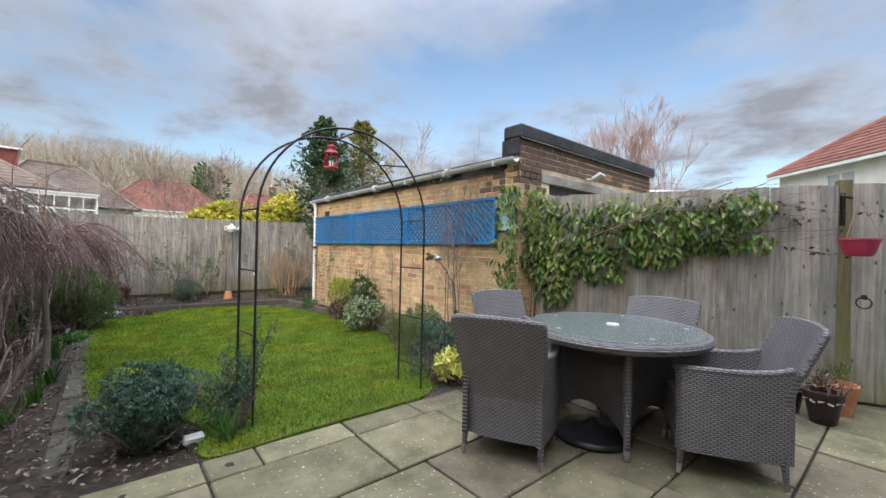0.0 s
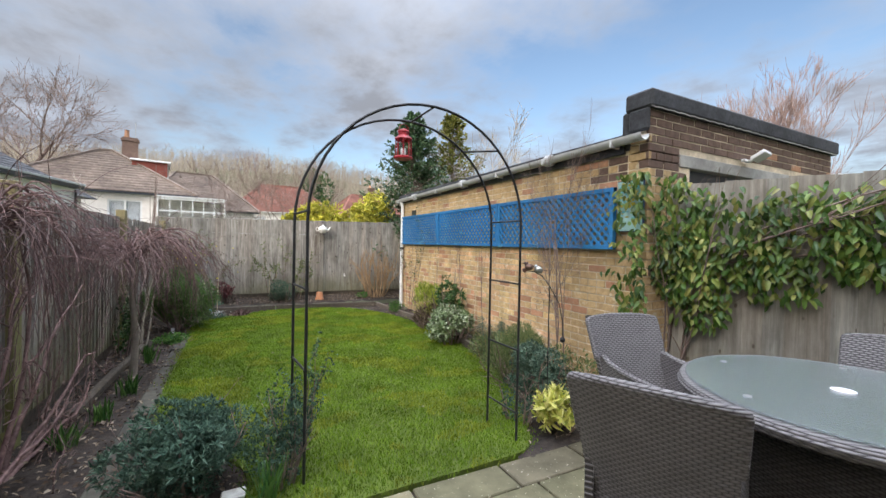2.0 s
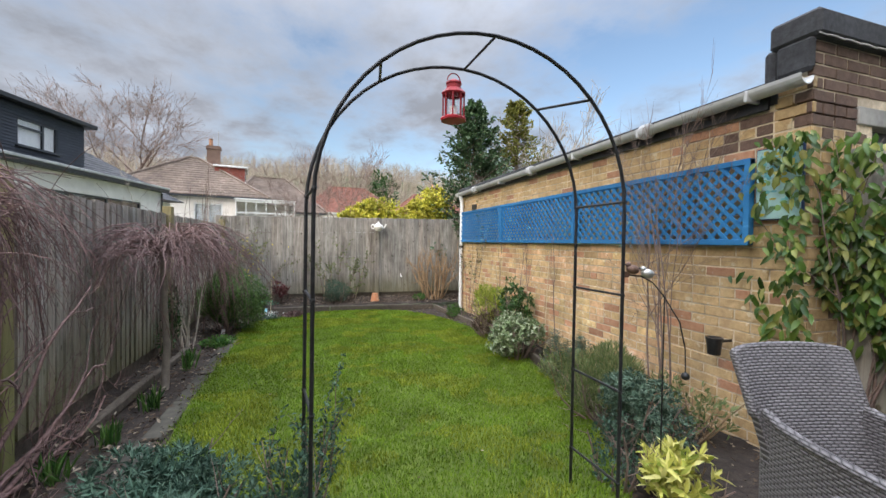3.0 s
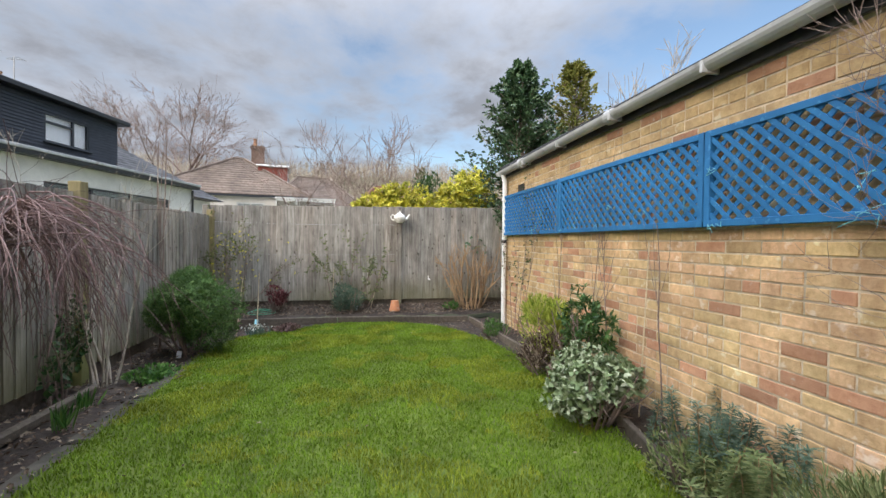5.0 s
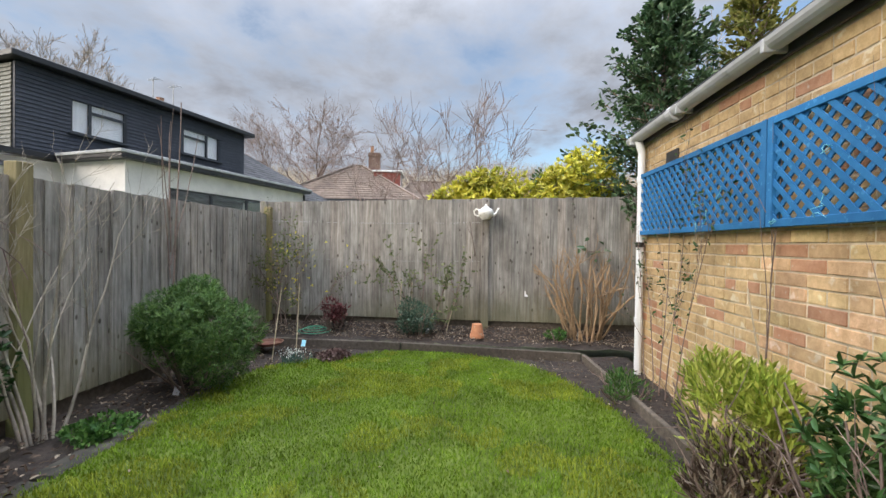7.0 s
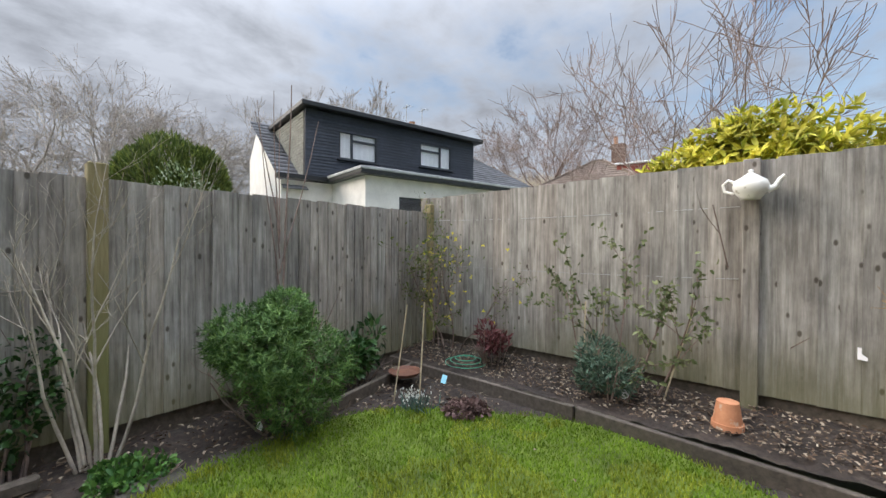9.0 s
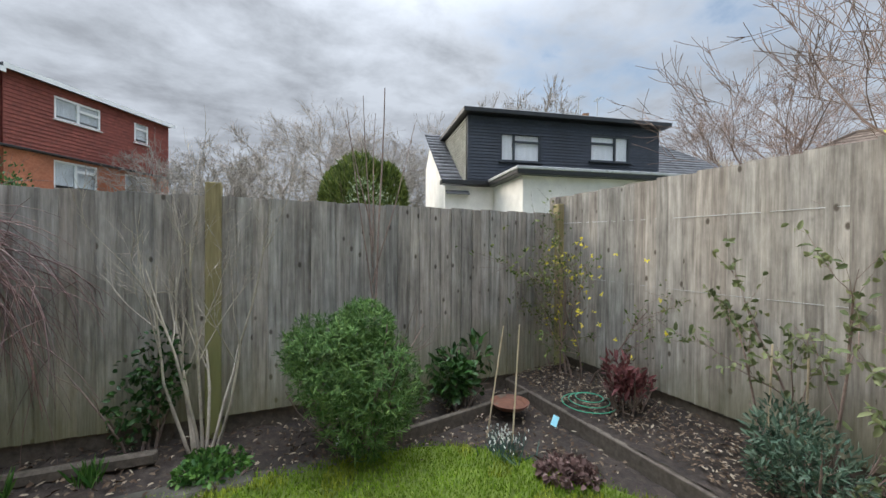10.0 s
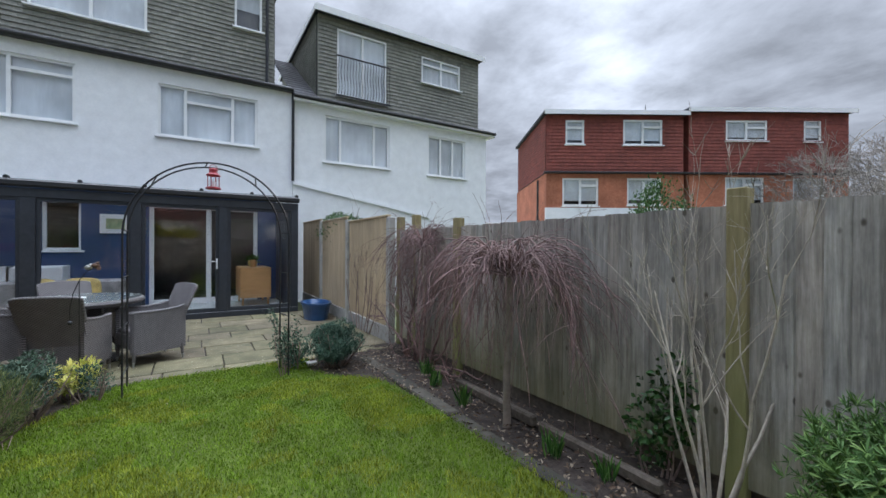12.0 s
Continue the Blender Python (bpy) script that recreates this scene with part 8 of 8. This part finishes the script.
litter("leaf_litter", "dead leaves, bark and twigs strewn over the side bed", 4800, (-0.88, 0.6, 2.85, 9.55), lambda x, y: 0.025 + 0.03 * max(0, -0.2 - x), 301, 0.034)
litter("leaf_litter", "dead leaves and bark chips along the wall bed", 2000, (2.3, 3.72, 2.9, 9.5), lambda x, y: 0.025 + 0.05 * max(0, x - 2.9), 302, 0.03)
litter("bark_chips", "pale bark chips and leaves on the end bed", 4600, (-0.9, 4.0, 9.66, 10.22), lambda x, y: 0.13 + 0.14 * (y - 9.62), 303, 0.026, L_CHIP)

# ---- grass ----
rg_ = np.random.default_rng(400)
nb_ = 300000
gx, gy = rg_.uniform(-0.3, 3.45, nb_), rg_.uniform(2.8, 9.7, nb_)
jit = rg_.normal(size=(2, nb_)) * 0.035
ok = inside(gx + jit[0], gy + jit[1], LAWN_EDGE)
gx, gy = gx[ok], gy[ok]
n = len(gx)
tone = np.array([noise.noise((x * 1.6, y * 1.6, 3.0)) + 0.6 * noise.noise((x * 5, y * 5, 9.0)) for x, y in zip(gx, gy)])
hgt = 0.024 * rg_.uniform(0.4, 1.35, n) * (1 + 0.35 * tone)
a = rg_.uniform(0, 6.28, n)
lean = rg_.uniform(0.1, 0.9, n) * hgt
w = 0.0026 * rg_.uniform(0.7, 1.3, n)
B = np.stack([gx, gy, np.full(n, 0.010)], 1)
S = np.stack([-np.sin(a), np.cos(a), np.zeros(n)], 1) * w[:, None]
Dv = np.stack([np.cos(a) * lean, np.sin(a) * lean, hgt], 1)
mid = B + Dv * 0.55 + np.array([0, 0, 1.0]) * (hgt * 0.12)[:, None]
V = np.stack([B - S, B + S, mid + S * 0.8, mid - S * 0.8, B + Dv], 1)
for nm, sel, cols, lab in (("grass", tone <= 0.12, [(0.080, 0.145, 0.010), (0.126, 0.205, 0.016), (0.186, 0.262, 0.030)], "short bright green grass blades of the lawn"),
                           ("mossy_grass", tone > 0.12, [(0.112, 0.16, 0.010), (0.178, 0.226, 0.018), (0.268, 0.292, 0.042)], "yellow-green mossy grass patches")):
    v = V[sel].reshape(-1, 3)
    k = np.arange(sel.sum())[:, None] * 5
    f = np.concatenate([k + [0, 1, 2], k + [0, 2, 3], k + [3, 2, 4]])
    tagged(fast_mesh(nm, v, f, leafy(nm + "_blade", cols, 0.7, 0.12, 0.28, 0.08)), lab, "grass", kind="stuff")
litter_on = np.random.default_rng(405)
P = np.stack([litter_on.uniform(0, 3.2, 60), litter_on.uniform(3.2, 9.3, 60), np.full(60, 0.036)], 1)
P = P[inside(P[:, 0], P[:, 1], LAWN_EDGE)]
V, F = leaf_arrays(P, unit(len(P), litter_on) * [1, 1, 0.2], unit(len(P), litter_on) * 0.4 + [0, 0, 1], 0.025, 0.014)
tagged(fast_mesh("fallen_petals", V, F, L_DRY), "few dead leaves scattered on the lawn", "leaf litter", kind="stuff")

# ---- bricks of the garage ----
rb = np.random.default_rng(500)
BL, BH, GAP = 0.217, 0.0655, 0.0105


def brick_mesh(l, mat, seed):
    r = np.random.default_rng(seed)
    bm = bmesh.new()
    box(bm, 0, l, 0, BH, 0, 0.03, bevel=0.004)
    for v in bm.verts:
        v.co += Vector(r.normal(size=3) * 0.0012)
    me = bpy.data.meshes.new("brick")
    bm.to_mesh(me)
    bm.free()
    me.materials.append(mat)
    return me


KINDS = {}
for nm, mt in (("y", M_BRICK), ("r", M_BRICK_R), ("d", M_BRICK_D)):
    for l in (BL, BL / 2 - GAP / 2):
        KINDS[nm, l] = [brick_mesh(l, mt, 510 + i) for i in range(3)]
rest = {"y": ([], []), "r": ([], []), "d": ([], [])}


def lay(x, z, l, kind, frame_m, near):
    """One brick of a wall; frame_m turns wall x, z and outward depth into the garage's own axes."""
    me = KINDS[kind, BL if l > 0.15 else BL / 2 - GAP / 2][rb.integers(0, 3)]
    s = l / (BL if l > 0.15 else BL / 2 - GAP / 2)
    m = frame_m @ Matrix.Translation((x, z, -0.0235 + rb.normal() * 0.0012)) @ Matrix.Diagonal((s, 1, 1, 1))
    if near:
        link_mesh("brick", me, None, garage, m=m)
    else:
        V, F = rest[kind]
        base = len(V)
        V += [m @ v.co for v in me.vertices]
        F += [tuple(i + base for i in p.vertices) for p in me.polygons]


# long side: wall x runs along the garage's y, outward is minus x
side_m = Matrix(((0, 0, -1, 0.012), (1, 0, 0, 0), (0, 1, 0, 0), (0, 0, 0, 1)))
count = 0
for c in range(35):
    z = -0.03 + c * (BH + GAP)
    if z > 2.44:
        break
    x, first = 0.0, True
    while x < (GL - 0.02 if z < 2.30 else 0.2):
        l = BL if not (c % 5 == 4 or first and c % 2) else BL / 2 - GAP / 2
        l, first = min(l, GL - x if z < 2.30 else 0.217 - x), False
        if l > 0.04:
            u = rb.uniform()
            kind = "r" if u < 0.14 else "y"
            if c > 27 and rb.uniform() < 0.5 and x < 0.5:
                kind = "d"
            near_ = 0.9 < x < 4.1 and 0.2 < z < 1.45
            if near_ and count < 300:
                count += 1
            else:
                near_ = False
            lay(x, z, l, kind, side_m, near_)
        x += l + GAP
# front: wall x runs along the garage's x, outward is minus y
front_m = Matrix(((1, 0, 0, 0), (0, 0, -1, 0.012), (0, 1, 0, 0), (0, 0, 0, 1)))
for c in range(37):
    z = -0.03 + c * (BH + GAP)
    if z > 2.66:
        break
    x = 0.0
    k = 0
    while x < GW - 0.02:
        l = BL if (k or c % 2) and c != 28 and c != 30 else BL / 2 - GAP / 2
        l = min(l, GW - x)
        opening = 0.62 < x + l / 2 < 3.1 and z < 2.20 or 0.40 < x + l / 2 < 3.3 and 2.16 < z < 2.335
        if l > 0.04 and not opening:
            lay(x, z, l, ("y" if rb.uniform() < 0.75 else "d") if z < 2.1 else ("d" if rb.uniform() < 0.95 else "r"), front_m, False)
        x += l + GAP
        k += 1
for kind, mt in (("y", M_BRICK), ("r", M_BRICK_R), ("d", M_BRICK_D)):
    V, F = rest[kind]
    ob = mesh_part("brickwork", V, F, mt, garage)
    tagged(ob, kind="stuff")
